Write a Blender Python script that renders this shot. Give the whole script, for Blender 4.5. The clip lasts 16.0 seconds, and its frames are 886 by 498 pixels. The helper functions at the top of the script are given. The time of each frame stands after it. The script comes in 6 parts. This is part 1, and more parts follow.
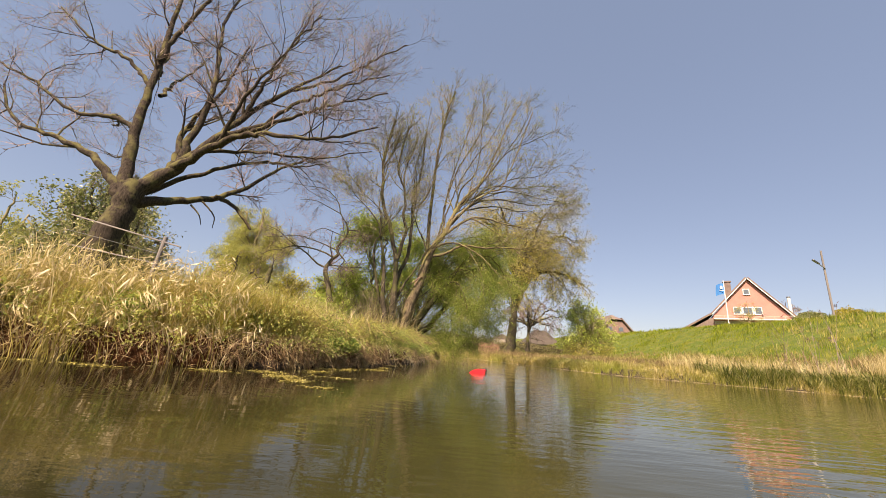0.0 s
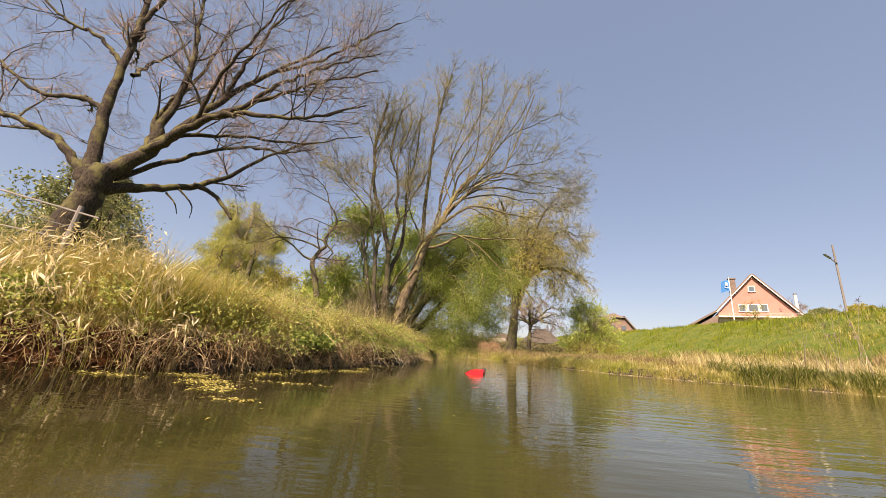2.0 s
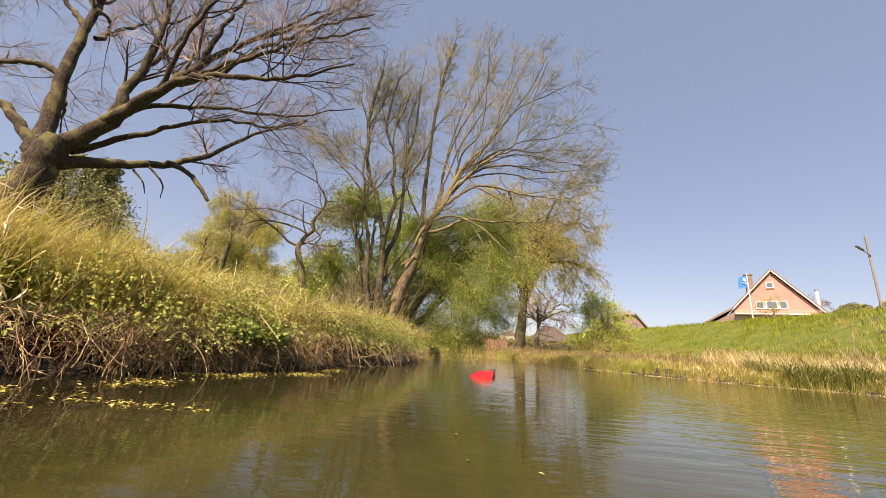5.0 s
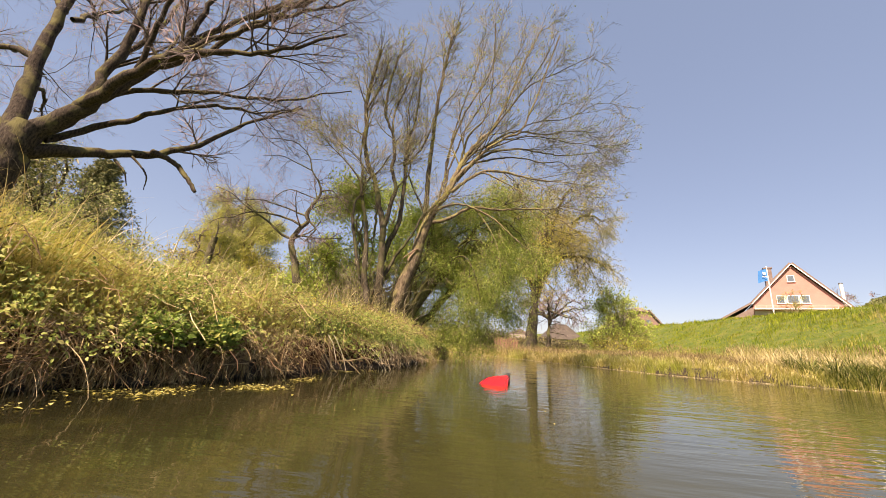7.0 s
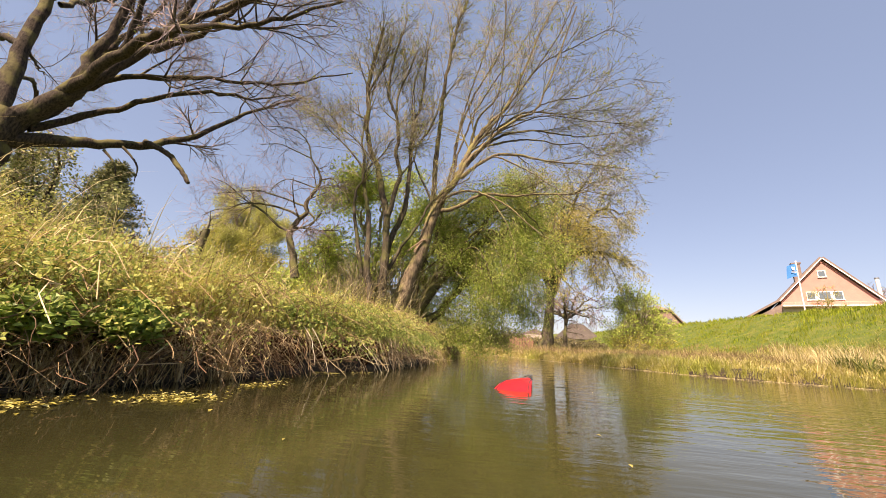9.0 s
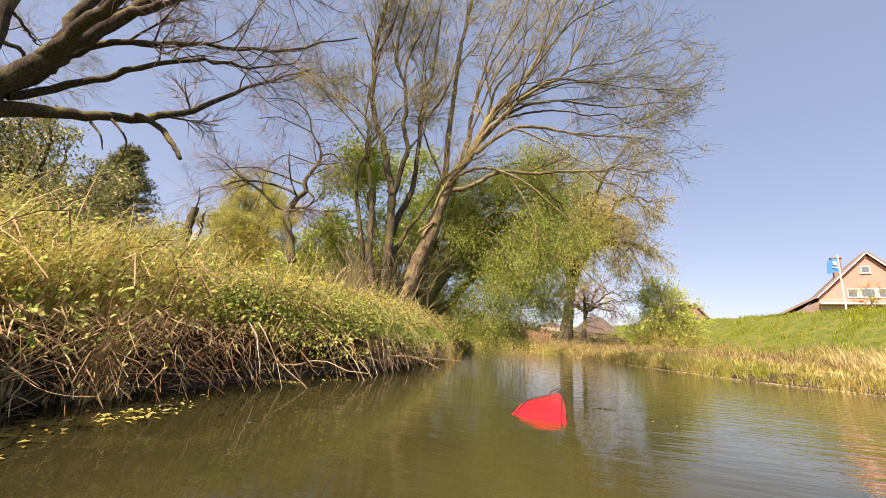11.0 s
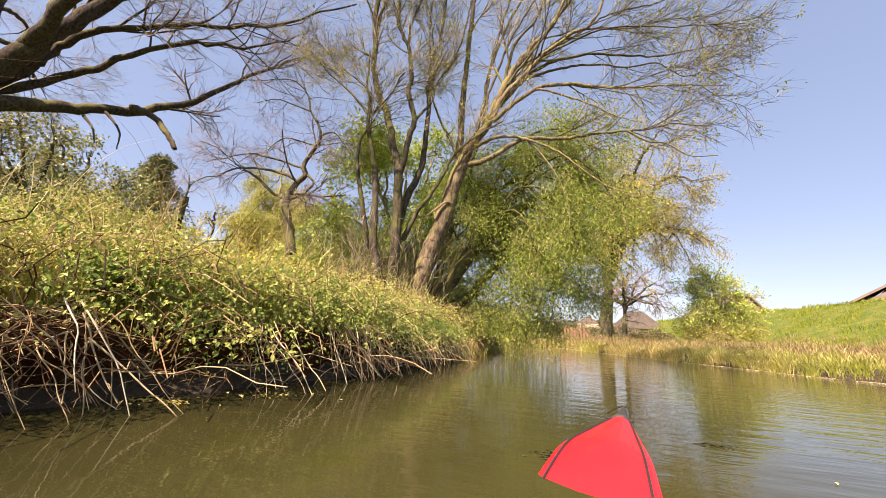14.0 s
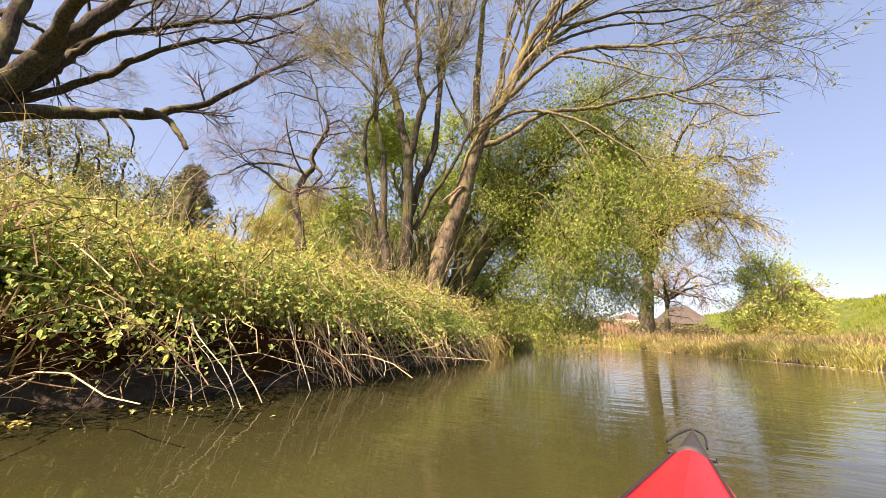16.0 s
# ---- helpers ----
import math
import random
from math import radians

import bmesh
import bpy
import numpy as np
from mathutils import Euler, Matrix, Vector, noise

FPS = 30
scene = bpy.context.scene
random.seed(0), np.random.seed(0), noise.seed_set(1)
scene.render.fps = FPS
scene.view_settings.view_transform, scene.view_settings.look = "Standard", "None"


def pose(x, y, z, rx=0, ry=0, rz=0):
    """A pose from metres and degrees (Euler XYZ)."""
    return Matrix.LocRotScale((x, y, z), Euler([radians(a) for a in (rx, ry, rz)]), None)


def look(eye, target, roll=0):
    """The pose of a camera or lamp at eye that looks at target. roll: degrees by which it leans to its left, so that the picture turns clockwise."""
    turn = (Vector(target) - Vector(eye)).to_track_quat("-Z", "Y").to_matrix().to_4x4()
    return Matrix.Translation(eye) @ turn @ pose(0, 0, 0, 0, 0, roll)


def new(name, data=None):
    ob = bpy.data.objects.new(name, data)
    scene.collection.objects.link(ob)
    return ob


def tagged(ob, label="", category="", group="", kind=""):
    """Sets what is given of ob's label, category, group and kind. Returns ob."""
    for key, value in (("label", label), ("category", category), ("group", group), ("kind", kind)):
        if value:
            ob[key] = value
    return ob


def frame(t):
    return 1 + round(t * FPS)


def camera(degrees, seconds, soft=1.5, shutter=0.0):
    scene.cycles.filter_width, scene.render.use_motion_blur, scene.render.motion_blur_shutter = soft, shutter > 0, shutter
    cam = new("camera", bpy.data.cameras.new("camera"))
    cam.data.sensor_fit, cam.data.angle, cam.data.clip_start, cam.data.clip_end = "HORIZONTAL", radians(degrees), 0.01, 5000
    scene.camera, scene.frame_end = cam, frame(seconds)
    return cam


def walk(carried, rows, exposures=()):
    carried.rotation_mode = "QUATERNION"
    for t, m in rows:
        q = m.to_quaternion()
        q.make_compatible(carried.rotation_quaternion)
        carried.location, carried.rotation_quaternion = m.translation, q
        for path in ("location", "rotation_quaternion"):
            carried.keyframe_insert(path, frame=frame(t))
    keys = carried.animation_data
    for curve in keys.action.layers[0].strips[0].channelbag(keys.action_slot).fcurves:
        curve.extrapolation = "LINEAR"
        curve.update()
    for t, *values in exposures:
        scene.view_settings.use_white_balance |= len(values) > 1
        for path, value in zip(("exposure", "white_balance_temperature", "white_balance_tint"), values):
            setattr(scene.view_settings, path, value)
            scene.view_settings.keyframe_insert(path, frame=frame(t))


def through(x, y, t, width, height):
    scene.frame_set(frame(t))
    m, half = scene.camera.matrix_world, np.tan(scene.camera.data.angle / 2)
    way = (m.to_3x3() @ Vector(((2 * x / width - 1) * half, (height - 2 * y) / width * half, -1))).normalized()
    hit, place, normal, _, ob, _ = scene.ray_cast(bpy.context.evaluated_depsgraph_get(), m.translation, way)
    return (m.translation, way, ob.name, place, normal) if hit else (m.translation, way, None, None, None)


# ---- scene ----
cam = camera(101.4, 16.0, 0.75)
PATH = [
    (0, (0.405, 0.123, 0.355), (0.315, 2.046, 0.898), 4.7),
    (0.5, (0.442, 0.33, 0.356), (0.346, 2.255, 0.892), 4.9),
    (1, (0.457, 0.63, 0.352), (0.365, 2.556, 0.885), 4.9),
    (1.5, (0.497, 0.844, 0.348), (0.41, 2.77, 0.882), 4.6),
    (2, (0.532, 1.088, 0.342), (0.44, 3.012, 0.882), 4.5),
    (2.5, (0.541, 1.341, 0.341), (0.455, 3.265, 0.881), 4.7),
    (3, (0.568, 1.593, 0.336), (0.479, 3.518, 0.872), 4.7),
    (3.5, (0.586, 1.814, 0.325), (0.497, 3.739, 0.861), 4.6),
    (4, (0.605, 2.062, 0.306), (0.507, 3.986, 0.842), 4.6),
    (6.5, (0.6, 3.219, 0.358), (0.445, 5.145, 0.874), 4.3),
    (7, (0.628, 3.449, 0.35), (0.462, 5.373, 0.871), 4.1),
    (7.5, (0.618, 3.669, 0.337), (0.421, 5.59, 0.857), 4.0),
    (8, (0.621, 3.894, 0.331), (0.382, 5.812, 0.848), 4.1),
    (8.5, (0.631, 4.091, 0.315), (0.391, 6.006, 0.838), 3.9),
    (9, (0.646, 4.292, 0.306), (0.412, 6.209, 0.829), 3.8),
    (11.5, (0.662, 5.447, 0.418), (0.312, 7.362, 0.877), 5.3),
    (12, (0.684, 5.626, 0.412), (0.311, 7.535, 0.876), 5.1),
    (12.5, (0.682, 5.849, 0.394), (0.287, 7.753, 0.862), 4.5),
    (13, (0.699, 6.043, 0.384), (0.293, 7.947, 0.845), 4.5),
    (13.5, (0.709, 6.226, 0.376), (0.261, 8.12, 0.838), 4.5),
    (14, (0.736, 6.392, 0.365), (0.255, 8.28, 0.818), 3.9),
    (14.5, (0.757, 6.553, 0.356), (0.238, 8.433, 0.8), 3.5),
    (15, (0.769, 6.742, 0.342), (0.236, 8.617, 0.791), 2.8),
    (15.5, (0.776, 6.914, 0.329), (0.193, 8.774, 0.78), 2.4),
    (16, (0.816, 7.042, 0.333), (0.177, 8.885, 0.775), 2.9),
]
EXPOSURES = [(0.0, 0.98, 8000, 25), (4.0, 1.06, 8050, 26), (9.0, 1.22, 8000, 28), (12.5, 1.37, 7850, 28), (16.0, 1.55, 7650, 30)]
walk(cam, [(t, look(eye, target, roll)) for t, eye, target, roll in PATH], EXPOSURES)

# ---------------------------------------------------------------- light
SUN_AZ, SUN_EL = -157.0, 46.0   # degrees: bearing of the sun from +y, clockwise; height
world = bpy.data.worlds.new("sky")
world.use_nodes = True
scene.world = world
wn = world.node_tree.nodes
sky = wn.new("ShaderNodeTexSky")
sky.sky_type = "NISHITA"
sky.sun_disc = False
sky.sun_elevation = radians(SUN_EL)
sky.sun_rotation = radians(SUN_AZ)
sky.air_density, sky.dust_density, sky.ozone_density = 1.0, 0.9, 1.0
wn["Background"].inputs[1].default_value = 0.11
haze = wn.new("ShaderNodeMix")   # thin even haze over the clear sky
haze.data_type = "RGBA"
haze.inputs[0].default_value = 0.6
haze.inputs[7].default_value = (1.07, 1.72, 2.72, 1)
world.node_tree.links.new(sky.outputs[0], haze.inputs[6])
world.node_tree.links.new(haze.outputs[2], wn["Background"].inputs[0])
sun = new("sun", bpy.data.lights.new("sun", "SUN"))
sun.data.energy, sun.data.angle, sun.data.color = 5.0, radians(0.6), (1.0, 0.91, 0.77)
sun_from = Vector((math.sin(radians(SUN_AZ)) * math.cos(radians(SUN_EL)), math.cos(radians(SUN_AZ)) * math.cos(radians(SUN_EL)), math.sin(radians(SUN_EL))))
sun.matrix_world = look(sun_from * 60, (0, 0, 0))

# ---------------------------------------------------------------- materials
def nodes_of(name):
    m = bpy.data.materials.new(name)
    m.use_nodes = True
    nt = m.node_tree
    return m, nt, nt.nodes, nt.links, nt.nodes["Principled BSDF"]


def ramp(nt, source, stops):
    r = nt.nodes.new("ShaderNodeValToRGB")
    while len(r.color_ramp.elements) < len(stops):
        r.color_ramp.elements.new(0.5)
    for e, (p, c) in zip(r.color_ramp.elements, stops):
        e.position, e.color = p, (*c, 1)
    nt.links.new(source, r.inputs[0])
    return r.outputs[0]


def noise_tex(nt, scale, detail=4, rough=0.55, vector=None, stretch=None):
    n = nt.nodes.new("ShaderNodeTexNoise")
    n.inputs["Scale"].default_value, n.inputs["Detail"].default_value, n.inputs["Roughness"].default_value = scale, detail, rough
    if vector is None:
        vector = nt.nodes.new("ShaderNodeTexCoord").outputs["Object"]
    if stretch:
        mp = nt.nodes.new("ShaderNodeMapping")
        mp.inputs["Scale"].default_value = stretch
        nt.links.new(vector, mp.inputs[0])
        vector = mp.outputs[0]
    nt.links.new(vector, n.inputs["Vector"])
    return n.outputs[0]


def mixc(nt, fac, a, b, how="MIX"):
    m = nt.nodes.new("ShaderNodeMix")
    m.data_type, m.blend_type = "RGBA", how
    for v, s in ((fac, m.inputs[0]), (a, m.inputs[6]), (b, m.inputs[7])):
        if isinstance(v, (int, float)):
            s.default_value = v
        elif isinstance(v, tuple):
            s.default_value = (*v, 1)
        else:
            nt.links.new(v, s)
    return m.outputs[2]


def bump(nt, height, strength, distance, b):
    n = nt.nodes.new("ShaderNodeBump")
    n.inputs["Strength"].default_value, n.inputs["Distance"].default_value = strength, distance
    nt.links.new(height, n.inputs["Height"])
    nt.links.new(n.outputs[0], b.inputs["Normal"])


def grained(name, dark, light, scale, rough=0.85, strength=0.5, distance=0.01, stretch=None, fine=6.0):
    """A plain rough surface with two scales of mottling and relief."""
    m, nt, ns, ln, b = nodes_of(name)
    big = noise_tex(nt, scale, 5, 0.6, stretch=stretch)
    small = noise_tex(nt, scale * fine, 4, 0.6, stretch=stretch)
    c = ramp(nt, big, [(0.3, dark), (0.7, light)])
    c = mixc(nt, 0.35, c, ramp(nt, small, [(0.3, tuple(x * 0.6 for x in dark)), (0.75, light)]))
    ln.new(c, b.inputs["Base Color"])
    b.inputs["Roughness"].default_value = rough
    bump(nt, small, strength, distance, b)
    return m


def leafy(name, stops, gloss=0.45, through=0.42, patch=None):
    """Leaves and blades: a colour for each by chance, light passing through."""
    m, nt, ns, ln, b = nodes_of(name)
    g = ns.new("ShaderNodeNewGeometry")
    c = ramp(nt, g.outputs["Random Per Island"], [(p, (r * 1.07 if r < 1.12 * g_ else r, g_, b_)) for p, (r, g_, b_) in stops])
    if patch:
        big = noise_tex(nt, patch[0], 3, 0.5, vector=g.outputs["Position"])
        c = mixc(nt, ramp(nt, big, [(0.42, (0, 0, 0)), (0.62, (1, 1, 1))]), c, mixc(nt, 0.75, c, patch[1]))
    ln.new(c, b.inputs["Base Color"])
    b.inputs["Roughness"].default_value = gloss
    b.inputs["Specular IOR Level"].default_value = 0.3
    t = ns.new("ShaderNodeBsdfTranslucent")
    ln.new(c, t.inputs[0])
    mx = ns.new("ShaderNodeMixShader")
    mx.inputs[0].default_value = through
    ln.new(b.outputs[0], mx.inputs[1])
    ln.new(t.outputs[0], mx.inputs[2])
    ln.new(mx.outputs[0], ns["Material Output"].inputs[0])
    return m


def bark(name, dark, light, moss, moss_amount, scale=6.0):
    m, nt, ns, ln, b = nodes_of(name)
    tex = ns.new("ShaderNodeTexCoord").outputs["Object"]
    furrow = noise_tex(nt, scale * 2.2, 6, 0.65, vector=tex, stretch=(1, 1, 0.28))
    big = noise_tex(nt, scale * 0.25, 3, 0.5, vector=tex)
    c = ramp(nt, furrow, [(0.34, dark), (0.66, light)])
    g = ns.new("ShaderNodeNewGeometry")
    z = ns.new("ShaderNodeSeparateXYZ")
    ln.new(g.outputs["Normal"], z.inputs[0])
    up = ns.new("ShaderNodeMath")
    up.operation = "MULTIPLY_ADD"
    ln.new(z.outputs[2], up.inputs[0])
    up.inputs[1].default_value = 0.22
    ln.new(big, up.inputs[2])
    fac = ramp(nt, up.outputs[0], [(0.62 - moss_amount, (0, 0, 0)), (0.8 - moss_amount, (1, 1, 1))])
    half = ns.new("ShaderNodeMath")
    half.operation = "MULTIPLY"
    ln.new(fac, half.inputs[0])
    half.inputs[1].default_value = 0.75
    c = mixc(nt, half.outputs[0], c, moss)
    ln.new(c, b.inputs["Base Color"])
    b.inputs["Roughness"].default_value = 0.92
    b.inputs["Specular IOR Level"].default_value = 0.2
    bump(nt, furrow, 1.0, 0.035, b)
    return m


def plain(name, colour, rough=0.5, metal=0.0, vary=0.12, scale=8.0):
    m, nt, ns, ln, b = nodes_of(name)
    n = noise_tex(nt, scale, 5, 0.6)
    ln.new(ramp(nt, n, [(0.3, tuple(x * (1 - vary) for x in colour)), (0.7, tuple(min(1, x * (1 + vary)) for x in colour))]), b.inputs["Base Color"])
    b.inputs["Roughness"].default_value, b.inputs["Metallic"].default_value = rough, metal
    return m


OAK_BARK = bark("oak_bark", (0.014, 0.011, 0.009), (0.085, 0.066, 0.05), (0.15, 0.14, 0.055), 0.11, 13.0)
WILLOW_BARK = bark("willow_bark", (0.05, 0.038, 0.026), (0.28, 0.22, 0.145), (0.23, 0.215, 0.075), 0.15, 12.0)
STEM_BARK = bark("willow_stem_bark", (0.028, 0.023, 0.015), (0.13, 0.105, 0.066), (0.16, 0.16, 0.05), 0.25, 14.0)
DARK_BARK = bark("dark_bark", (0.028, 0.024, 0.017), (0.13, 0.108, 0.077), (0.12, 0.125, 0.04), 0.14, 10.0)
GREY_TWIG = leafy("grey_twig", [(0.0, (0.12, 0.085, 0.078)), (0.6, (0.26, 0.195, 0.182)), (1.0, (0.38, 0.3, 0.28))], 0.8, 0.0)
OLIVE_TWIG = leafy("olive_twig", [(0.0, (0.117, 0.098, 0.052)), (0.6, (0.247, 0.208, 0.104)), (1.0, (0.442, 0.377, 0.208))], 0.8, 0.0)
WILLOW_TWIG = leafy("willow_twig", [(0.0, (0.09, 0.075, 0.045)), (0.6, (0.23, 0.2, 0.12)), (1.0, (0.42, 0.37, 0.25))], 0.8, 0.0)
BUD = leafy("young_leaf_buds", [(0.0, (0.17, 0.24, 0.03)), (0.6, (0.3, 0.38, 0.05)), (1.0, (0.42, 0.38, 0.12))], 0.5, 0.4)
WILLOW_LEAF = leafy("willow_leaf", [(0.0, (0.12, 0.2, 0.035)), (0.45, (0.26, 0.38, 0.07)), (0.8, (0.37, 0.465, 0.1)), (1.0, (0.48, 0.54, 0.17))], 0.45, 0.5)
OLIVE_LEAF = leafy("spring_oak_leaf", [(0.0, (0.27, 0.27, 0.045)), (0.5, (0.45, 0.44, 0.075)), (1.0, (0.6, 0.55, 0.15))], 0.5, 0.45)
PALE_LEAF = leafy("pale_spring_leaf", [(0.0, (0.28, 0.32, 0.08)), (0.5, (0.4, 0.44, 0.12)), (1.0, (0.52, 0.54, 0.19))], 0.5, 0.4)
BUSH_LEAF = leafy("bush_leaf", [(0.0, (0.24, 0.35, 0.07)), (0.5, (0.39, 0.52, 0.1)), (1.0, (0.54, 0.63, 0.18))], 0.45, 0.4)
DARK_LEAF = leafy("evergreen_leaf", [(0.0, (0.1, 0.135, 0.045)), (0.6, (0.23, 0.28, 0.095)), (1.0, (0.42, 0.45, 0.2))], 0.3, 0.25)
IVY_LEAF = leafy("ivy_leaf", [(0.0, (0.09, 0.115, 0.04)), (0.5, (0.22, 0.255, 0.09)), (0.8, (0.4, 0.41, 0.17)), (1.0, (0.58, 0.57, 0.36))], 0.4, 0.2)
NEEDLE = leafy("conifer_needle", [(0.0, (0.06, 0.075, 0.03)), (0.6, (0.15, 0.17, 0.065)), (1.0, (0.27, 0.27, 0.11))], 0.6, 0.15)
BRAMBLE_LEAF = leafy("bramble_leaf", [(0.0, (0.09, 0.145, 0.032)), (0.35, (0.24, 0.34, 0.075)), (0.7, (0.4, 0.48, 0.13)), (0.92, (0.54, 0.55, 0.19)), (1.0, (0.5, 0.38, 0.19))], 0.5, 0.42, (1.7, (0.5, 0.48, 0.12)))
NETTLE_LEAF = leafy("nettle_leaf", [(0.0, (0.09, 0.17, 0.04)), (0.5, (0.26, 0.39, 0.085)), (1.0, (0.45, 0.55, 0.16))], 0.4, 0.42)
CLUMP_LEAF = leafy("fresh_nettle_leaf", [(0.0, (0.11, 0.19, 0.035)), (0.5, (0.22, 0.34, 0.07)), (1.0, (0.38, 0.5, 0.13))], 0.4, 0.4)
FLOWER = leafy("yellow_petal", [(0.0, (0.7, 0.55, 0.02)), (1.0, (0.85, 0.72, 0.06))], 0.5, 0.3)
YELLOW_LEAF = leafy("yellow_weed", [(0.0, (0.22, 0.23, 0.03)), (0.5, (0.34, 0.33, 0.04)), (1.0, (0.5, 0.45, 0.08))], 0.45, 0.4)
STRAW = leafy("dry_straw", [(0.0, (0.31, 0.245, 0.095)), (0.4, (0.55, 0.455, 0.205)), (0.75, (0.72, 0.62, 0.34)), (1.0, (0.86, 0.79, 0.53))], 0.6, 0.25)
REED = leafy("tall_reed_leaf", [(0.0, (0.24, 0.25, 0.05)), (0.3, (0.43, 0.395, 0.12)), (0.6, (0.6, 0.53, 0.23)), (0.85, (0.76, 0.67, 0.38)), (1.0, (0.88, 0.82, 0.58))], 0.6, 0.4)
BANK_GRASS = leafy("bank_grass", [(0.0, (0.15, 0.2, 0.03)), (0.35, (0.32, 0.355, 0.06)), (0.7, (0.49, 0.475, 0.13)), (1.0, (0.7, 0.62, 0.33))], 0.5, 0.4, (1.3, (0.26, 0.34, 0.055)))
BANK_GREEN = leafy("green_bank_grass", [(0.0, (0.17, 0.2, 0.03)), (0.4, (0.4, 0.41, 0.07)), (0.78, (0.58, 0.53, 0.14)), (1.0, (0.74, 0.64, 0.33))], 0.5, 0.42, (1.1, (0.52, 0.42, 0.15)))
EDGE_GRASS = leafy("edge_grass", [(0.0, (0.25, 0.23, 0.055)), (0.35, (0.48, 0.42, 0.11)), (0.7, (0.64, 0.54, 0.22)), (1.0, (0.76, 0.64, 0.4))], 0.5, 0.35, (0.35, (0.3, 0.37, 0.05)))
GREEN_GRASS = leafy("meadow_grass", [(0.0, (0.05, 0.1, 0.005)), (0.5, (0.16, 0.25, 0.012)), (1.0, (0.34, 0.41, 0.035))], 0.5, 0.4, (0.7, (0.27, 0.28, 0.035)))
SEDGE = leafy("dark_sedge", [(0.0, (0.04, 0.065, 0.015)), (0.5, (0.13, 0.175, 0.03)), (0.8, (0.32, 0.34, 0.08)), (1.0, (0.62, 0.53, 0.29))], 0.4, 0.3)
DEAD_WEED = leafy("dead_weed", [(0.0, (0.12, 0.08, 0.035)), (0.5, (0.25, 0.185, 0.08)), (1.0, (0.42, 0.33, 0.17))], 0.7, 0.2)
DEAD_STEM = leafy("dead_stem", [(0.0, (0.05, 0.025, 0.012)), (0.45, (0.17, 0.1, 0.048)), (0.8, (0.35, 0.245, 0.125)), (1.0, (0.62, 0.49, 0.28))], 0.7, 0.0)
PALE_STEM = leafy("pale_stem", [(0.0, (0.3, 0.22, 0.12)), (0.4, (0.52, 0.42, 0.26)), (1.0, (0.8, 0.71, 0.52))], 0.7, 0.0)
BLEACHED = leafy("bleached_reed_leaf", [(0.0, (0.45, 0.36, 0.17)), (0.5, (0.64, 0.54, 0.3)), (1.0, (0.82, 0.75, 0.52))], 0.5, 0.3)
LITTER = leafy("dead_plant_litter", [(0.0, (0.16, 0.1, 0.05)), (0.35, (0.36, 0.25, 0.12)), (0.7, (0.55, 0.43, 0.22)), (1.0, (0.72, 0.62, 0.36))], 0.7, 0.25)
DARK_WEED = leafy("dark_water_weed", [(0.0, (0.02, 0.025, 0.012)), (1.0, (0.06, 0.065, 0.025))], 0.4, 0.1)
FLOATING = leafy("floating_leaf", [(0.0, (0.2, 0.17, 0.035)), (0.5, (0.4, 0.34, 0.08)), (1.0, (0.62, 0.55, 0.22))], 0.35, 0.2)
SCRUB = leafy("grey_scrub", [(0.0, (0.07, 0.06, 0.035)), (0.5, (0.16, 0.14, 0.075)), (0.85, (0.24, 0.22, 0.1)), (1.0, (0.34, 0.32, 0.12))], 0.6, 0.3)
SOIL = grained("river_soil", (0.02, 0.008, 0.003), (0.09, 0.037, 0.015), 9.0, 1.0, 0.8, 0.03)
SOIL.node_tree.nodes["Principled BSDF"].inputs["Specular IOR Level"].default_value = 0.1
BRICK = grained("salmon_brick", (0.47, 0.2, 0.165), (0.57, 0.265, 0.22), 1.2, 0.85, 0.3, 0.01, fine=12)
DULL_BRICK = grained("dull_red_brick", (0.2, 0.13, 0.11), (0.3, 0.2, 0.17), 1.5, 0.9, 0.3, 0.01, fine=12)
ROOF_TILE = grained("dark_roof_tile", (0.14, 0.102, 0.086), (0.26, 0.195, 0.165), 1.0, 0.8, 0.5, 0.02)
THATCH = grained("old_thatch", (0.055, 0.045, 0.036), (0.12, 0.1, 0.08), 1.2, 0.95, 0.6, 0.03)
WHITE = plain("white_paint", (0.75, 0.74, 0.7), 0.55)
CREAM = plain("cream_plaster", (0.42, 0.37, 0.29), 0.8)
POLE_WOOD = grained("weathered_pole_wood", (0.15, 0.14, 0.13), (0.3, 0.275, 0.255), 3.0, 0.85, 0.4, 0.01, (1, 1, 0.1))
GREY_METAL = plain("grey_metal", (0.32, 0.33, 0.33), 0.4, 0.8)
BLACK = plain("black_rubber", (0.02, 0.02, 0.021), 0.5)
GREY_CAP = plain("grey_plastic", (0.035, 0.033, 0.032), 0.55, 0.0, 0.3, 60)
DARK_PAINT = plain("dark_car_paint", (0.02, 0.021, 0.024), 0.18)
TYRE = plain("tyre_rubber", (0.025, 0.025, 0.025), 0.8)
FLAG_BLUE = plain("blue_flag_cloth", (0.03, 0.2, 0.52), 0.8)
ORANGE_WOOD = grained("orange_stained_wood", (0.22, 0.12, 0.07), (0.36, 0.21, 0.13), 2.0, 0.8, 0.3, 0.01)

TORN_WOOD = grained("torn_pale_wood", (0.2, 0.135, 0.085), (0.42, 0.3, 0.19), 8.0, 0.8, 0.5, 0.01, (1, 1, 0.3))

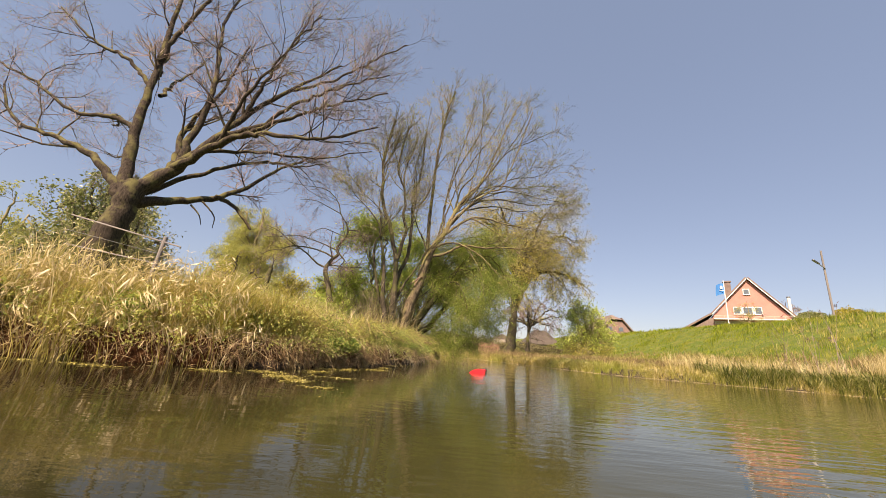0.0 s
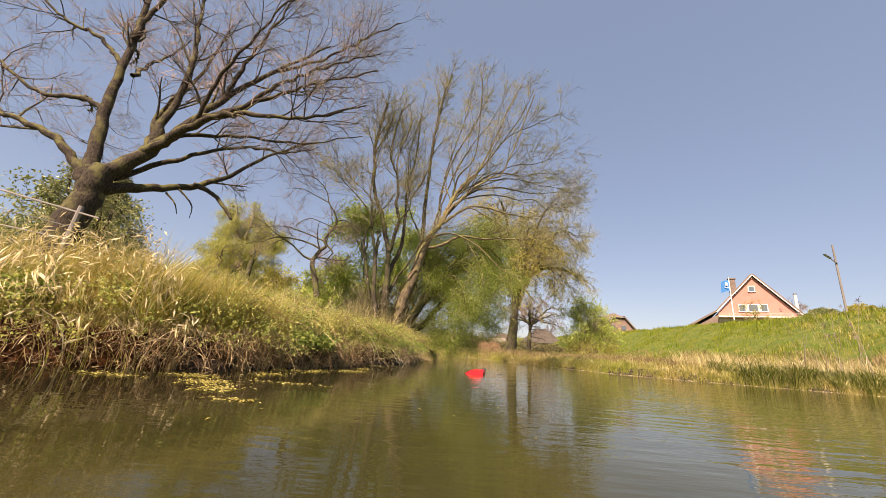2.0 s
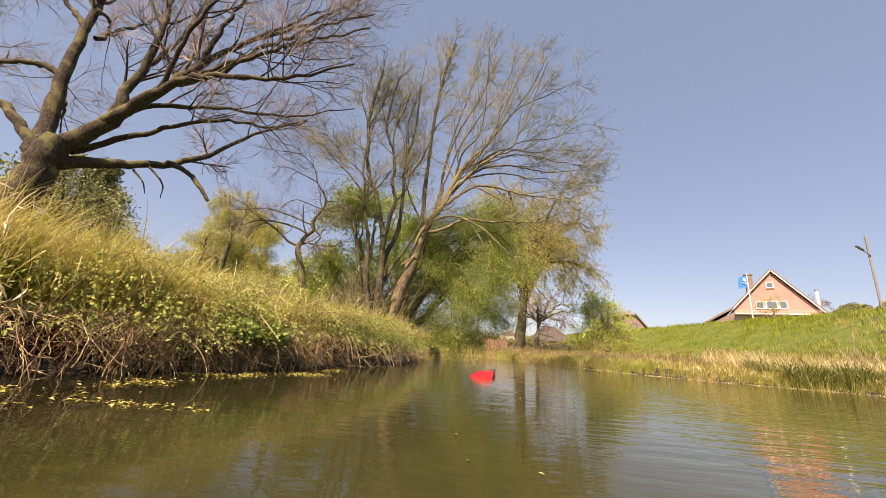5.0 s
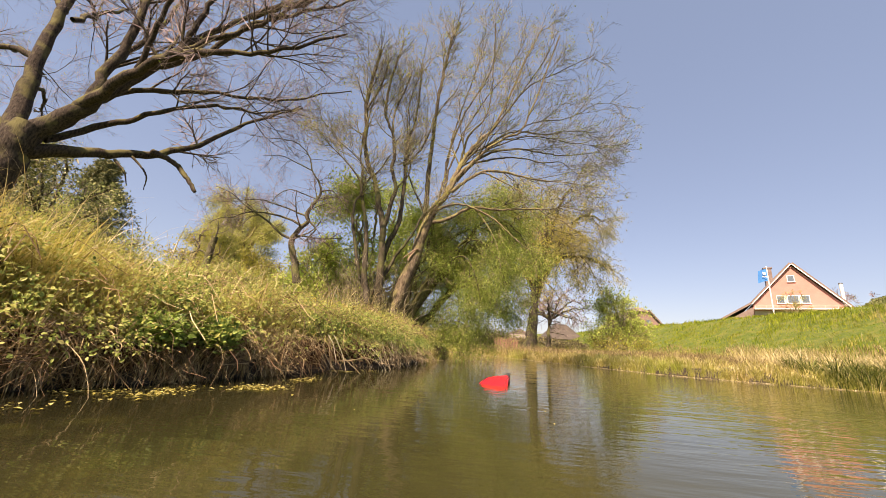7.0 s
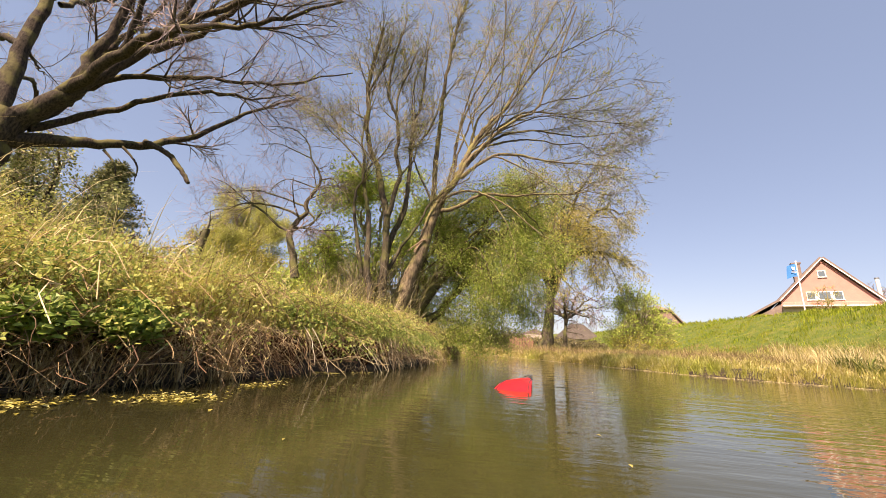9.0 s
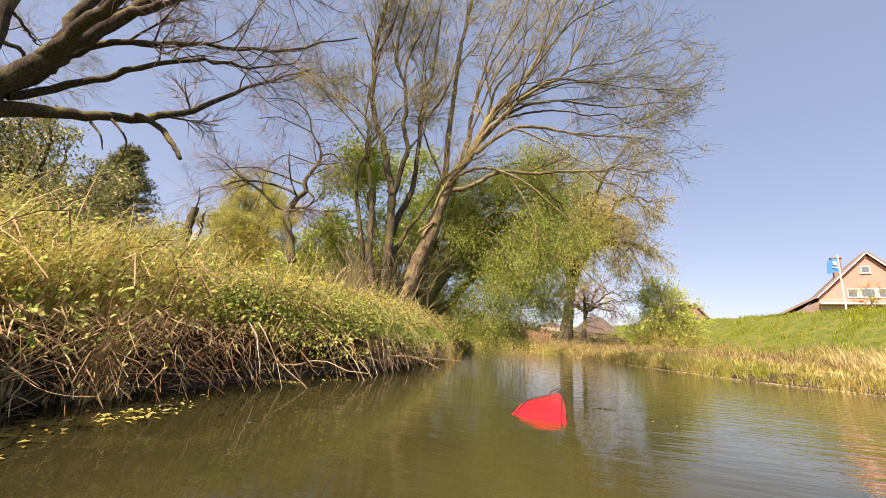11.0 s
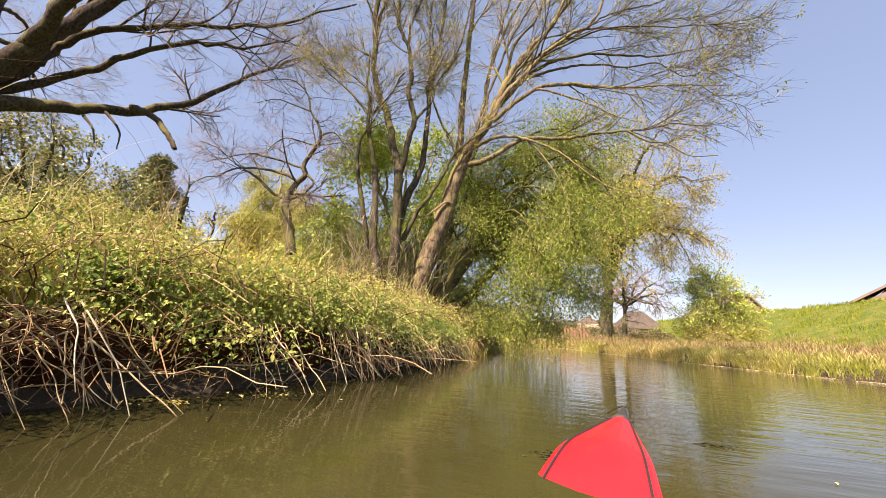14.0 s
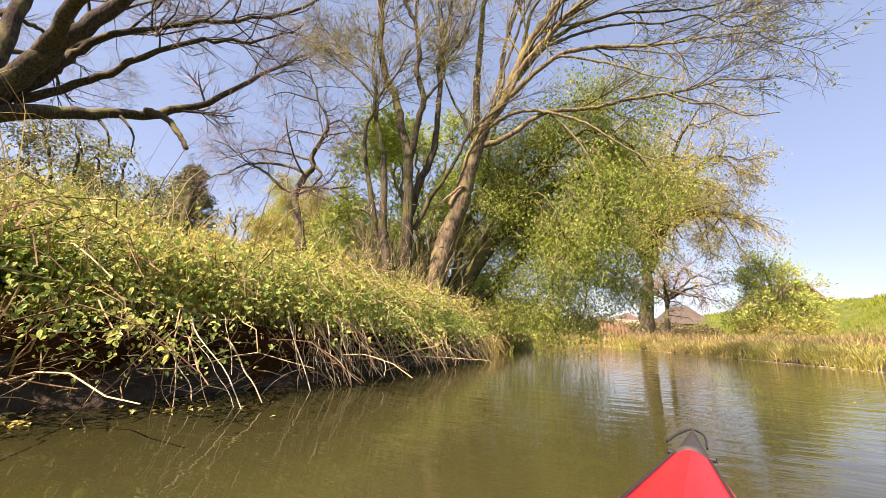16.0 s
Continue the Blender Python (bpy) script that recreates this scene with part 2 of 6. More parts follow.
m, nt, ns, ln, b = nodes_of("red_deck_fabric")
RED = m
weave = noise_tex(nt, 900, 2, 0.5)
ln.new(mixc(nt, 0.5, ramp(nt, noise_tex(nt, 9, 4), [(0.3, (0.66, 0.012, 0.018)), (0.7, (0.8, 0.02, 0.026))]), (0.74, 0.016, 0.022)), b.inputs["Base Color"])
b.inputs["Roughness"].default_value = 0.45
bump(nt, weave, 0.15, 0.0006, b)

m, nt, ns, ln, b = nodes_of("window_glass")
GLASS = m
b.inputs["Base Color"].default_value = (0.1, 0.13, 0.15, 1)
b.inputs["Roughness"].default_value, b.inputs["Metallic"].default_value = 0.05, 0.0
b.inputs["Specular IOR Level"].default_value = 1.0
bump(nt, noise_tex(nt, 0.8, 2), 0.05, 0.02, b)

# meadow soil and turf: one sheet, greener on the slope
m, nt, ns, ln, b = nodes_of("turf")
TURF = m
tex = ns.new("ShaderNodeTexCoord").outputs["Object"]
fine, mid, wide = noise_tex(nt, 14, 5, 0.7, tex), noise_tex(nt, 1.6, 4, 0.6, tex), noise_tex(nt, 0.16, 3, 0.5, tex)
c = ramp(nt, fine, [(0.3, (0.02, 0.042, 0.003)), (0.55, (0.08, 0.125, 0.006)), (0.8, (0.17, 0.21, 0.016))])
c = mixc(nt, ramp(nt, mid, [(0.45, (0, 0, 0)), (0.75, (0.8, 0.8, 0.8))]), c, (0.22, 0.19, 0.045))
c = mixc(nt, ramp(nt, wide, [(0.4, (0, 0, 0)), (0.7, (0.5, 0.5, 0.5))]), c, (0.1, 0.13, 0.02))
g = ns.new("ShaderNodeNewGeometry")
sep = ns.new("ShaderNodeSeparateXYZ")
ln.new(g.outputs["Position"], sep.inputs[0])
wet = ns.new("ShaderNodeMath")
wet.operation = "MULTIPLY_ADD"
ln.new(mid, wet.inputs[0])
wet.inputs[1].default_value = 0.25
ln.new(sep.outputs[2], wet.inputs[2])
c = mixc(nt, ramp(nt, wet.outputs[0], [(0.38, (1, 1, 1)), (0.62, (0, 0, 0))]), c, ramp(nt, fine, [(0.3, (0.02, 0.014, 0.009)), (0.8, (0.07, 0.05, 0.033))]))
ln.new(c, b.inputs["Base Color"])
b.inputs["Roughness"].default_value = 0.95
bump(nt, fine, 0.7, 0.05, b)

# murky river water with small ripples
m, nt, ns, ln, b = nodes_of("river_water")
WATER = m
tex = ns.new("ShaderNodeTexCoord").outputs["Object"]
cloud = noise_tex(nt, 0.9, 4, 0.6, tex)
# shade and dark reflection near the left bank are painted into the body colour
lit_body = ramp(nt, cloud, [(0.3, (0.034, 0.034, 0.012)), (0.7, (0.05, 0.049, 0.017))])
shaded_body = ramp(nt, cloud, [(0.3, (0.009, 0.0085, 0.004)), (0.7, (0.015, 0.014, 0.006))])
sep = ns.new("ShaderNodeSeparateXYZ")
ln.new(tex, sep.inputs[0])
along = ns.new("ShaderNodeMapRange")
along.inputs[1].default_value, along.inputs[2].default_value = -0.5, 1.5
wander = ns.new("ShaderNodeMath")   # the edge of the painted shade wanders
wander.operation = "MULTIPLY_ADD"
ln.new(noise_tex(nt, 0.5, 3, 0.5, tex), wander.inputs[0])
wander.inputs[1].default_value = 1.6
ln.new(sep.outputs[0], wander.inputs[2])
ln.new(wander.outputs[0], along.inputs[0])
body = mixc(nt, along.outputs[0], shaded_body, lit_body)
weed = noise_tex(nt, 2.1, 4, 0.65, tex)
body = mixc(nt, ramp(nt, weed, [(0.57, (0, 0, 0)), (0.68, (0.8, 0.8, 0.8))]), body, (0.036, 0.036, 0.01))   # weed under the surface
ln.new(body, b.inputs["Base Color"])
b.inputs["Roughness"].default_value, b.inputs["IOR"].default_value = 0.03, 1.33
b.inputs["Specular IOR Level"].default_value = 0.23
r1 = noise_tex(nt, 3.8, 3, 0.5, tex, (0.75, 2.6, 1))
r2 = noise_tex(nt, 1.1, 2, 0.5, tex, (0.6, 1.5, 1))
add = ns.new("ShaderNodeMath")
add.operation = "MULTIPLY_ADD"
ln.new(r2, add.inputs[0])
add.inputs[1].default_value = 1.6
ln.new(r1, add.inputs[2])
open_water = ns.new("ShaderNodeMapRange")
open_water.inputs[1].default_value, open_water.inputs[2].default_value = -0.3, 3.2
open_water.inputs[3].default_value, open_water.inputs[4].default_value = 0.55, 1.8
ln.new(sep.outputs[0], open_water.inputs[0])
wind = ns.new("ShaderNodeMath")
wind.operation = "MULTIPLY"
ln.new(add.outputs[0], wind.inputs[0])
ln.new(open_water.outputs[0], wind.inputs[1])
bump(nt, wind.outputs[0], 0.075, 0.05, b)

# ---------------------------------------------------------------- mesh helpers
rng = np.random.default_rng(7)


def mesh_np(name, verts, faces, material, smooth=False):
    """A mesh from arrays: verts (n, 3), faces (m, k)."""
    me = bpy.data.meshes.new(name)
    verts, faces = np.asarray(verts, np.float32).reshape(-1, 3), np.asarray(faces, np.int32)
    k = faces.shape[1]
    me.vertices.add(len(verts))
    me.vertices.foreach_set("co", verts.ravel())
    me.loops.add(faces.size)
    me.loops.foreach_set("vertex_index", faces.ravel())
    me.polygons.add(len(faces))
    me.polygons.foreach_set("loop_start", np.arange(0, faces.size, k, dtype=np.int32))
    me.polygons.foreach_set("use_smooth", np.full(len(faces), smooth))
    me.update(calc_edges=True)
    me.materials.append(material)
    return me


def under(ob, parent):
    if parent is not None:
        ob.parent = parent
    return ob


def part(name, bm, material, parent, label="", smooth=False):
    """Links a bmesh as one mesh object under a thing or a part."""
    me = bpy.data.meshes.new(name)
    bmesh.ops.recalc_face_normals(bm, faces=bm.faces)
    for f in bm.faces:
        f.smooth = smooth
    bm.to_mesh(me)
    bm.free()
    me.materials.append(material)
    return tagged(under(new(name, me), parent), label)


def part_np(name, geo, material, parent, label="", smooth=False):
    return tagged(under(new(name, mesh_np(name, geo[0], geo[1], material, smooth)), parent), label)


def thing(name, place, label, category, group="", turn=0.0):
    ob = new(name)
    ob.matrix_world = pose(*place, 0, 0, turn)
    return tagged(ob, label, category, group)


def stuff(name, geo, material, label, category):
    return tagged(new(name, mesh_np(name, geo[0], geo[1], material)), label, category, kind="stuff")


def block(size, at=(0, 0, 0), bevel=0.0, turn=None):
    bm = bmesh.new()
    bmesh.ops.create_cube(bm, size=1.0)
    bmesh.ops.scale(bm, vec=size, verts=bm.verts)
    if bevel:
        bmesh.ops.bevel(bm, geom=list(bm.edges), offset=bevel, segments=2, affect="EDGES")
    if turn is not None:
        bmesh.ops.transform(bm, matrix=turn, verts=bm.verts)
    bmesh.ops.translate(bm, vec=at, verts=bm.verts)
    return bm


def rod(a, b, ra, rb=None, sides=10):
    a, b = Vector(a), Vector(b)
    bm = bmesh.new()
    bmesh.ops.create_cone(bm, cap_ends=True, segments=sides, radius1=ra, radius2=ra if rb is None else rb, depth=(b - a).length)
    bmesh.ops.transform(bm, matrix=Matrix.Translation((a + b) / 2) @ (b - a).to_track_quat("Z", "Y").to_matrix().to_4x4(), verts=bm.verts)
    return bm


def prism(outline, depth):
    """A slab: an outline in x, z and its depth along y."""
    bm = bmesh.new()
    vs = [bm.verts.new((x, 0, z)) for x, z in outline]
    f = bm.faces.new(vs)
    out = bmesh.ops.extrude_face_region(bm, geom=[f])
    bmesh.ops.translate(bm, vec=(0, depth, 0), verts=[v for v in out["geom"] if isinstance(v, bmesh.types.BMVert)])
    return bm


def joined(*geos):
    vs, fs, n = [], [], 0
    for v, f in geos:
        v = np.asarray(v).reshape(-1, 3)
        vs.append(v)
        fs.append(np.asarray(f) + n)
        n += len(v)
    return np.concatenate(vs), np.concatenate(fs)


def unit(v):
    return v / np.maximum(np.linalg.norm(v, axis=-1, keepdims=True), 1e-9)


def tubes(paths, radii, sides=3):
    """Tapered tubes along many paths (n, k, 3) with radii (n, k)."""
    n, k, _ = paths.shape
    tan = unit(np.gradient(paths, axis=1))
    ref = np.where(np.abs(tan[:, :1, 2:3]) > 0.8, [[[1.0, 0, 0]]], [[[0, 0, 1.0]]])
    side = unit(np.cross(tan, np.broadcast_to(ref, tan.shape)))
    up = np.cross(side, tan)
    a = np.linspace(0, 2 * np.pi, sides, endpoint=False)
    ring = paths[:, :, None] + radii[:, :, None, None] * (np.cos(a)[:, None] * side[:, :, None] + np.sin(a)[:, None] * up[:, :, None])
    i = np.arange(n)[:, None, None] * k * sides + np.arange(k - 1)[None, :, None] * sides
    s = np.arange(sides)[None, None]
    s2 = (s + 1) % sides
    f = np.stack([i + s, i + s2, i + sides + s2, i + sides + s], -1).reshape(-1, 4)
    return ring.reshape(-1, 3), f


def blades(at, height, width, heading, lean, seg=3, start=0.1):
    """Grass blades: strips that bend over by lean radians towards their heading."""
    n = len(at)
    s = np.linspace(0, 1, seg + 1)
    theta = start + lean[:, None] * s[None] ** 1.3
    step = height[:, None] / seg
    out = np.concatenate([np.zeros((n, 1)), np.cumsum(np.sin(theta[:, :-1]) * step, 1)], 1)
    up = np.concatenate([np.zeros((n, 1)), np.cumsum(np.cos(theta[:, :-1]) * step, 1)], 1)
    h = np.stack([np.cos(heading), np.sin(heading)], -1)
    mid = np.concatenate([at[:, None, :2] + out[..., None] * h[:, None], (at[:, None, 2] + up)[..., None]], -1)
    twist = heading + rng.uniform(0.6, 2.5, n)
    cross = np.stack([np.cos(twist), np.sin(twist), np.zeros(n)], -1)
    w = width[:, None] * np.array([0.8, 1.0, 0.75, 0.4, 0.1, 0.08])[np.linspace(0, 4, seg + 1).astype(int)][None] * 0.5
    v = np.stack([mid - w[..., None] * cross[:, None], mid + w[..., None] * cross[:, None]], 2)
    i = np.arange(n)[:, None] * (seg + 1) * 2 + np.arange(seg)[None] * 2
    return v.reshape(-1, 3), np.stack([i, i + 1, i + 3, i + 2], -1).reshape(-1, 4)


def leaves(at, along, facing, length, width):
    """Folded leaves: a base, two edges and a tip."""
    along = unit(along)
    side = unit(np.cross(along, facing))
    nor = np.cross(side, along)
    L, W = length[:, None], width[:, None]
    belly = at + along * L * 0.45 + nor * W * 0.16
    tip = at + along * L - nor * L * 0.12
    v = np.stack([at, belly + side * W * 0.5, tip, belly - side * W * 0.5], 1)
    return v.reshape(-1, 3), np.arange(len(at) * 4).reshape(-1, 4)


def ball_dirs(n):
    return unit(rng.normal(size=(n, 3)))


def smooth_path(points, k):
    """A rounded path of k points through a few."""
    p = np.array(points, float)
    t = np.linspace(0, len(p) - 1, k)
    i = np.clip(t.astype(int), 0, len(p) - 2)
    f = (t - i)[:, None]
    p = np.concatenate([[2 * p[0] - p[1]], p, [2 * p[-1] - p[-2]]])
    a, b_, c_, d = p[i], p[i + 1], p[i + 2], p[i + 3]
    return 0.5 * (2 * b_ + (c_ - a) * f + (2 * a - 5 * b_ + 4 * c_ - d) * f ** 2 + (3 * b_ - a - 3 * c_ + d) * f ** 3)


def rounded(paths):
    """Cuts the corners of many paths (n, k, 3)."""
    a, b_ = paths[:, :-1], paths[:, 1:]
    mid = np.stack([a * 0.75 + b_ * 0.25, a * 0.25 + b_ * 0.75], 2).reshape(len(paths), -1, 3)
    return np.concatenate([paths[:, :1], mid[:, 1:-1], paths[:, -1:]], 1)


def limbs(rows, k=22, wob=0.03):
    """Limbs from rows of (waypoints, base radius, tip radius)."""
    ps, rs = [], []
    for pts, r0, r1 in rows:
        p = smooth_path(pts, k)
        length = np.linalg.norm(np.diff(p, axis=0), axis=1).sum()
        j = rng.normal(size=(k, 3)) * wob * min(1.0, length / 3) * min(1.0, length / k / 0.2)
        j[0] = j[-1] = 0
        ps.append(p + j)
        rs.append((r0 + (r1 - r0) * np.linspace(0, 1, k) ** 0.8) * rng.uniform(0.94, 1.06, k))
    return np.array(ps), np.array(rs)


def shoots(paths, radii, count, length, angle, wob=0.18, up=0.06, k=5, first=0.25, thin=0.6, least=0.003, most=1.0, taper=0.35, flat=1.0, ref=0.0):
    """Side shoots: count from each path, leaving it by an angle, bending upwards (or down) as they go."""
    n, kk, _ = paths.shape
    par = np.repeat(np.arange(n), count)
    m_ = len(par)
    t = rng.uniform(np.broadcast_to(first, n)[par], 1.0) * (kk - 1)
    i = np.minimum(t.astype(int), kk - 2)
    f = (t - i)[:, None]
    at = paths[par, i] * (1 - f) + paths[par, i + 1] * f
    tan = unit(paths[par, i + 1] - paths[par, i])
    perp = rng.normal(size=(m_, 3)) * [1, 1, flat]
    perp = unit(perp - tan * (perp * tan).sum(1, keepdims=True))
    a = rng.normal(angle, 0.22, m_)[:, None]
    d = unit(tan * np.cos(a) + perp * np.sin(a))
    L = length * rng.uniform(0.45, 1.15, m_) * (1.15 - 0.55 * t / (kk - 1))
    if ref:   # short limbs carry shorter shoots
        L = L * np.clip(np.linalg.norm(np.diff(paths, axis=1), axis=2).sum(1) / ref, 0.2, 1.0)[par]
    r0 = np.clip(radii[par, i] * thin, least, most)
    pts = [at]
    for _ in range(k - 1):
        d = unit(d + rng.normal(size=(m_, 3)) * wob + np.array([0, 0, up]))
        pts.append(pts[-1] + d * (L / (k - 1))[:, None])
    return np.stack(pts, 1), r0[:, None] * np.linspace(1, taper, k)[None]


def points_on(paths, count, first=0.2):
    n, kk, _ = paths.shape
    par = rng.integers(0, n, count)
    t = rng.uniform(first, 1, count) * (kk - 1)
    i = np.minimum(t.astype(int), kk - 2)
    f = (t - i)[:, None]
    return paths[par, i] * (1 - f) + paths[par, i + 1] * f, unit(paths[par, i + 1] - paths[par, i])


def leaf_cloud(paths, count, size, spread=0.06, hang=0.0, first=0.2, slim=0.4):
    at, tan = points_on(paths, count, first)
    at = at + rng.normal(size=(count, 3)) * spread
    d = unit(tan * 0.5 + ball_dirs(count) - np.array([0, 0, hang]))
    s = size * rng.uniform(0.55, 1.3, count)
    return leaves(at, d, ball_dirs(count) + [0, 0, 0.8], s, s * slim)


def broad_leaves(at, along, facing, length, width):
    """Rounder leaves, folded along the midrib: six points each."""
    along = unit(along)
    side = unit(np.cross(along, facing))
    nor = np.cross(side, along)
    L, W = length[:, None], width[:, None]
    low, high = at + along * L * 0.28 + nor * W * 0.08, at + along * L * 0.68 + nor * W * 0.05
    v = np.stack([at, low + side * W * 0.5, high + side * W * 0.42, at + along * L - nor * L * 0.15, high - side * W * 0.42, low - side * W * 0.5], 1)
    i = np.arange(len(at))[:, None] * 6
    return v.reshape(-1, 3), np.stack([i + [[0, 1, 2, 3]], i + [[0, 3, 4, 5]]], 1).reshape(-1, 4)


def sprigs(paths, count, size, spread, lift, wide):
    """Leaves in threes along the paths, as on brambles."""
    at, tan = points_on(paths, count, 0.12)
    at = np.repeat(at + rng.normal(size=(count, 3)) * spread, 3, 0) + rng.normal(size=(count * 3, 3)) * size * 0.3
    d = np.repeat(unit(tan * 0.4 + ball_dirs(count) + [0.25, -0.1, -0.1]), 3, 0) + ball_dirs(count * 3) * 0.9
    up = np.repeat(ball_dirs(count) * 0.7 + [0.35, -0.25, lift], 3, 0) + ball_dirs(count * 3) * 0.3
    s = np.repeat(size * rng.uniform(0.6, 1.3, count), 3) * rng.uniform(0.75, 1.15, count * 3)
    return broad_leaves(at, d, up, s, s * wide)


# ---------------------------------------------------------------- the lie of the land
LEFT_EDGE = [(-9, -60), (-7.2, -12), (-5.9, -1), (-5.0, 2.4), (-4.0, 3.5), (-2.8, 3.85), (-2.1, 4.2), (-1.65, 4.8), (-1.36, 5.6),
             (-1.1, 6.5), (-0.92, 7.3), (-0.74, 8.1), (-0.6, 8.7), (-0.5, 9.4), (-0.44, 10.6), (-0.42, 12.5), (-0.45, 16), (-0.5, 21), (-1.2, 24), (-4, 27), (-14, 30), (-60, 34)]
RIGHT_EDGE = [(-60, 44), (-14, 40), (-3, 36), (0.3, 32.5), (1.9, 29), (3.4, 24.5), (4.4, 21), (5.2, 19), (5.9, 17.2), (6.5, 15.7), (7.5, 14.8), (9.4, 14.3),
              (12.5, 14.1), (16, 13.6), (20, 11.5), (22, 6), (22, -60)]
CREST = [(33, -200), (31, -40), (29.6, 0), (28.6, 20), (27.2, 35), (25.6, 51), (20, 66), (6, 80), (-20, 92), (-300, 130)]
CREST_Z = [4.3, 4.3, 4.3, 4.3, 4.3, 4.25, 3.8, 3.2, 3.0, 3.0]


def near_line(x, y, line):
    """Distance to a line of points, the side (+ to its right), and where along it."""
    best = np.full(x.shape, 1e9)
    sgn, along = np.zeros(x.shape), np.zeros(x.shape)
    for i in range(len(line) - 1):
        (ax, ay), (bx, by) = line[i], line[i + 1]
        dx, dy = bx - ax, by - ay
        t = np.clip(((x - ax) * dx + (y - ay) * dy) / (dx * dx + dy * dy), 0, 1)
        ex, ey = x - ax - t * dx, y - ay - t * dy
        d = np.hypot(ex, ey)
        nearer = d < best
        best = np.where(nearer, d, best)
        sgn = np.where(nearer, np.sign(dx * ey - dy * ex), sgn)
        along = np.where(nearer, i + t, along)
    return best, -sgn, along


def smooth01(t):
    t = np.clip(t, 0, 1)
    return t * t * (3 - 2 * t)


def lumps(x, y, size, seed=0.0):
    a = np.sin(x / size + 1.3 * np.sin(y / size * 0.8 + seed)) * np.cos(y / size * 1.1 + seed * 2 + np.sin(x / size * 0.7))
    return a + 0.5 * np.sin(x / size * 2.3 + seed) * np.sin(y / size * 2.1 - seed)


def banks(x, y):
    dl, sl, _ = near_line(x, y, LEFT_EDGE)
    dr, sr, _ = near_line(x, y, RIGHT_EDGE)
    left, right = dl * -sl, dr * -sr
    return left, right


def ground_z(x, y):
    x, y = np.asarray(x, float), np.asarray(y, float)
    left, right = banks(x, y)          # metres on to the land from either edge, minus in the water
    dc, sc, ac = near_line(x, y, CREST)
    top = np.interp(ac, np.arange(len(CREST_Z)), CREST_Z)
    out = dc * -sc                     # + on the river's side of the dyke
    rise = np.where(out > 0, smooth01(1 - (out - 1.2) / 13.5), 1 - 0.15 * smooth01(-out / 8))
    zl = -0.12 + 0.5 * smooth01(left / 0.35) + 0.3 * smooth01((left - 0.2) / 3.0) + (0.03 + 0.07 * smooth01(left / 0.8)) * lumps(x, y, 0.42)
    low = 0.02 + 0.24 * smooth01(right / 0.45) + 0.35 * smooth01(right / 7) + 0.04 * lumps(x, y, 0.9, 1.0)
    zr = np.maximum(low, low * 0.6 + top * rise + smooth01((right - 4) / 2) * smooth01(out / 2) * (0.07 * lumps(x, y, 0.8, 3.0) + 0.09 * lumps(x, y, 2.2, 1.0)))
    bed = -0.9 * smooth01(np.minimum(-left, -right) / 1.6) - 0.05
    return np.where(left > 0, zl, np.where(right > 0, zr, bed))


def spread_axis(dense, fine, far):
    lo, hi = dense
    a = list(np.arange(lo, hi, fine))
    step, v = fine, hi
    while v < far:
        a.append(v)
        step *= 1.13
        v += step
    step, v, front = fine, lo, []
    while v > -far:
        step *= 1.13
        v -= step
        front.append(v)
    return np.array(front[::-1] + a)


gx, gy = spread_axis((-7, 14), 0.19, 2500), spread_axis((1, 30), 0.19, 2500)
X, Y = np.meshgrid(gx, gy)
Z = ground_z(X, Y)
idx = np.arange(X.size).reshape(X.shape)
quads = np.stack([idx[:-1, :-1], idx[:-1, 1:], idx[1:, 1:], idx[1:, :-1]], -1).reshape(-1, 4)
ground = tagged(new("ground", mesh_np("ground", np.stack([X, Y, Z], -1), quads, TURF, True)), "grassy river banks and green dyke with bare wet mud at the water", "ground", kind="structure")
wx, wy = np.linspace(-58, 23, 40), np.linspace(-58, 46, 50)
WXs, WYs = np.meshgrid(wx, wy)
idx = np.arange(WXs.size).reshape(WXs.shape)
quads = np.stack([idx[:-1, :-1], idx[:-1, 1:], idx[1:, 1:], idx[1:, :-1]], -1).reshape(-1, 4)
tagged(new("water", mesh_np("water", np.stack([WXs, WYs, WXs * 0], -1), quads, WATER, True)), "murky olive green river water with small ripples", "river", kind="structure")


def on_ground(x, y, dz=0.0):
    return np.stack([x, y, ground_z(x, y) + dz], -1)


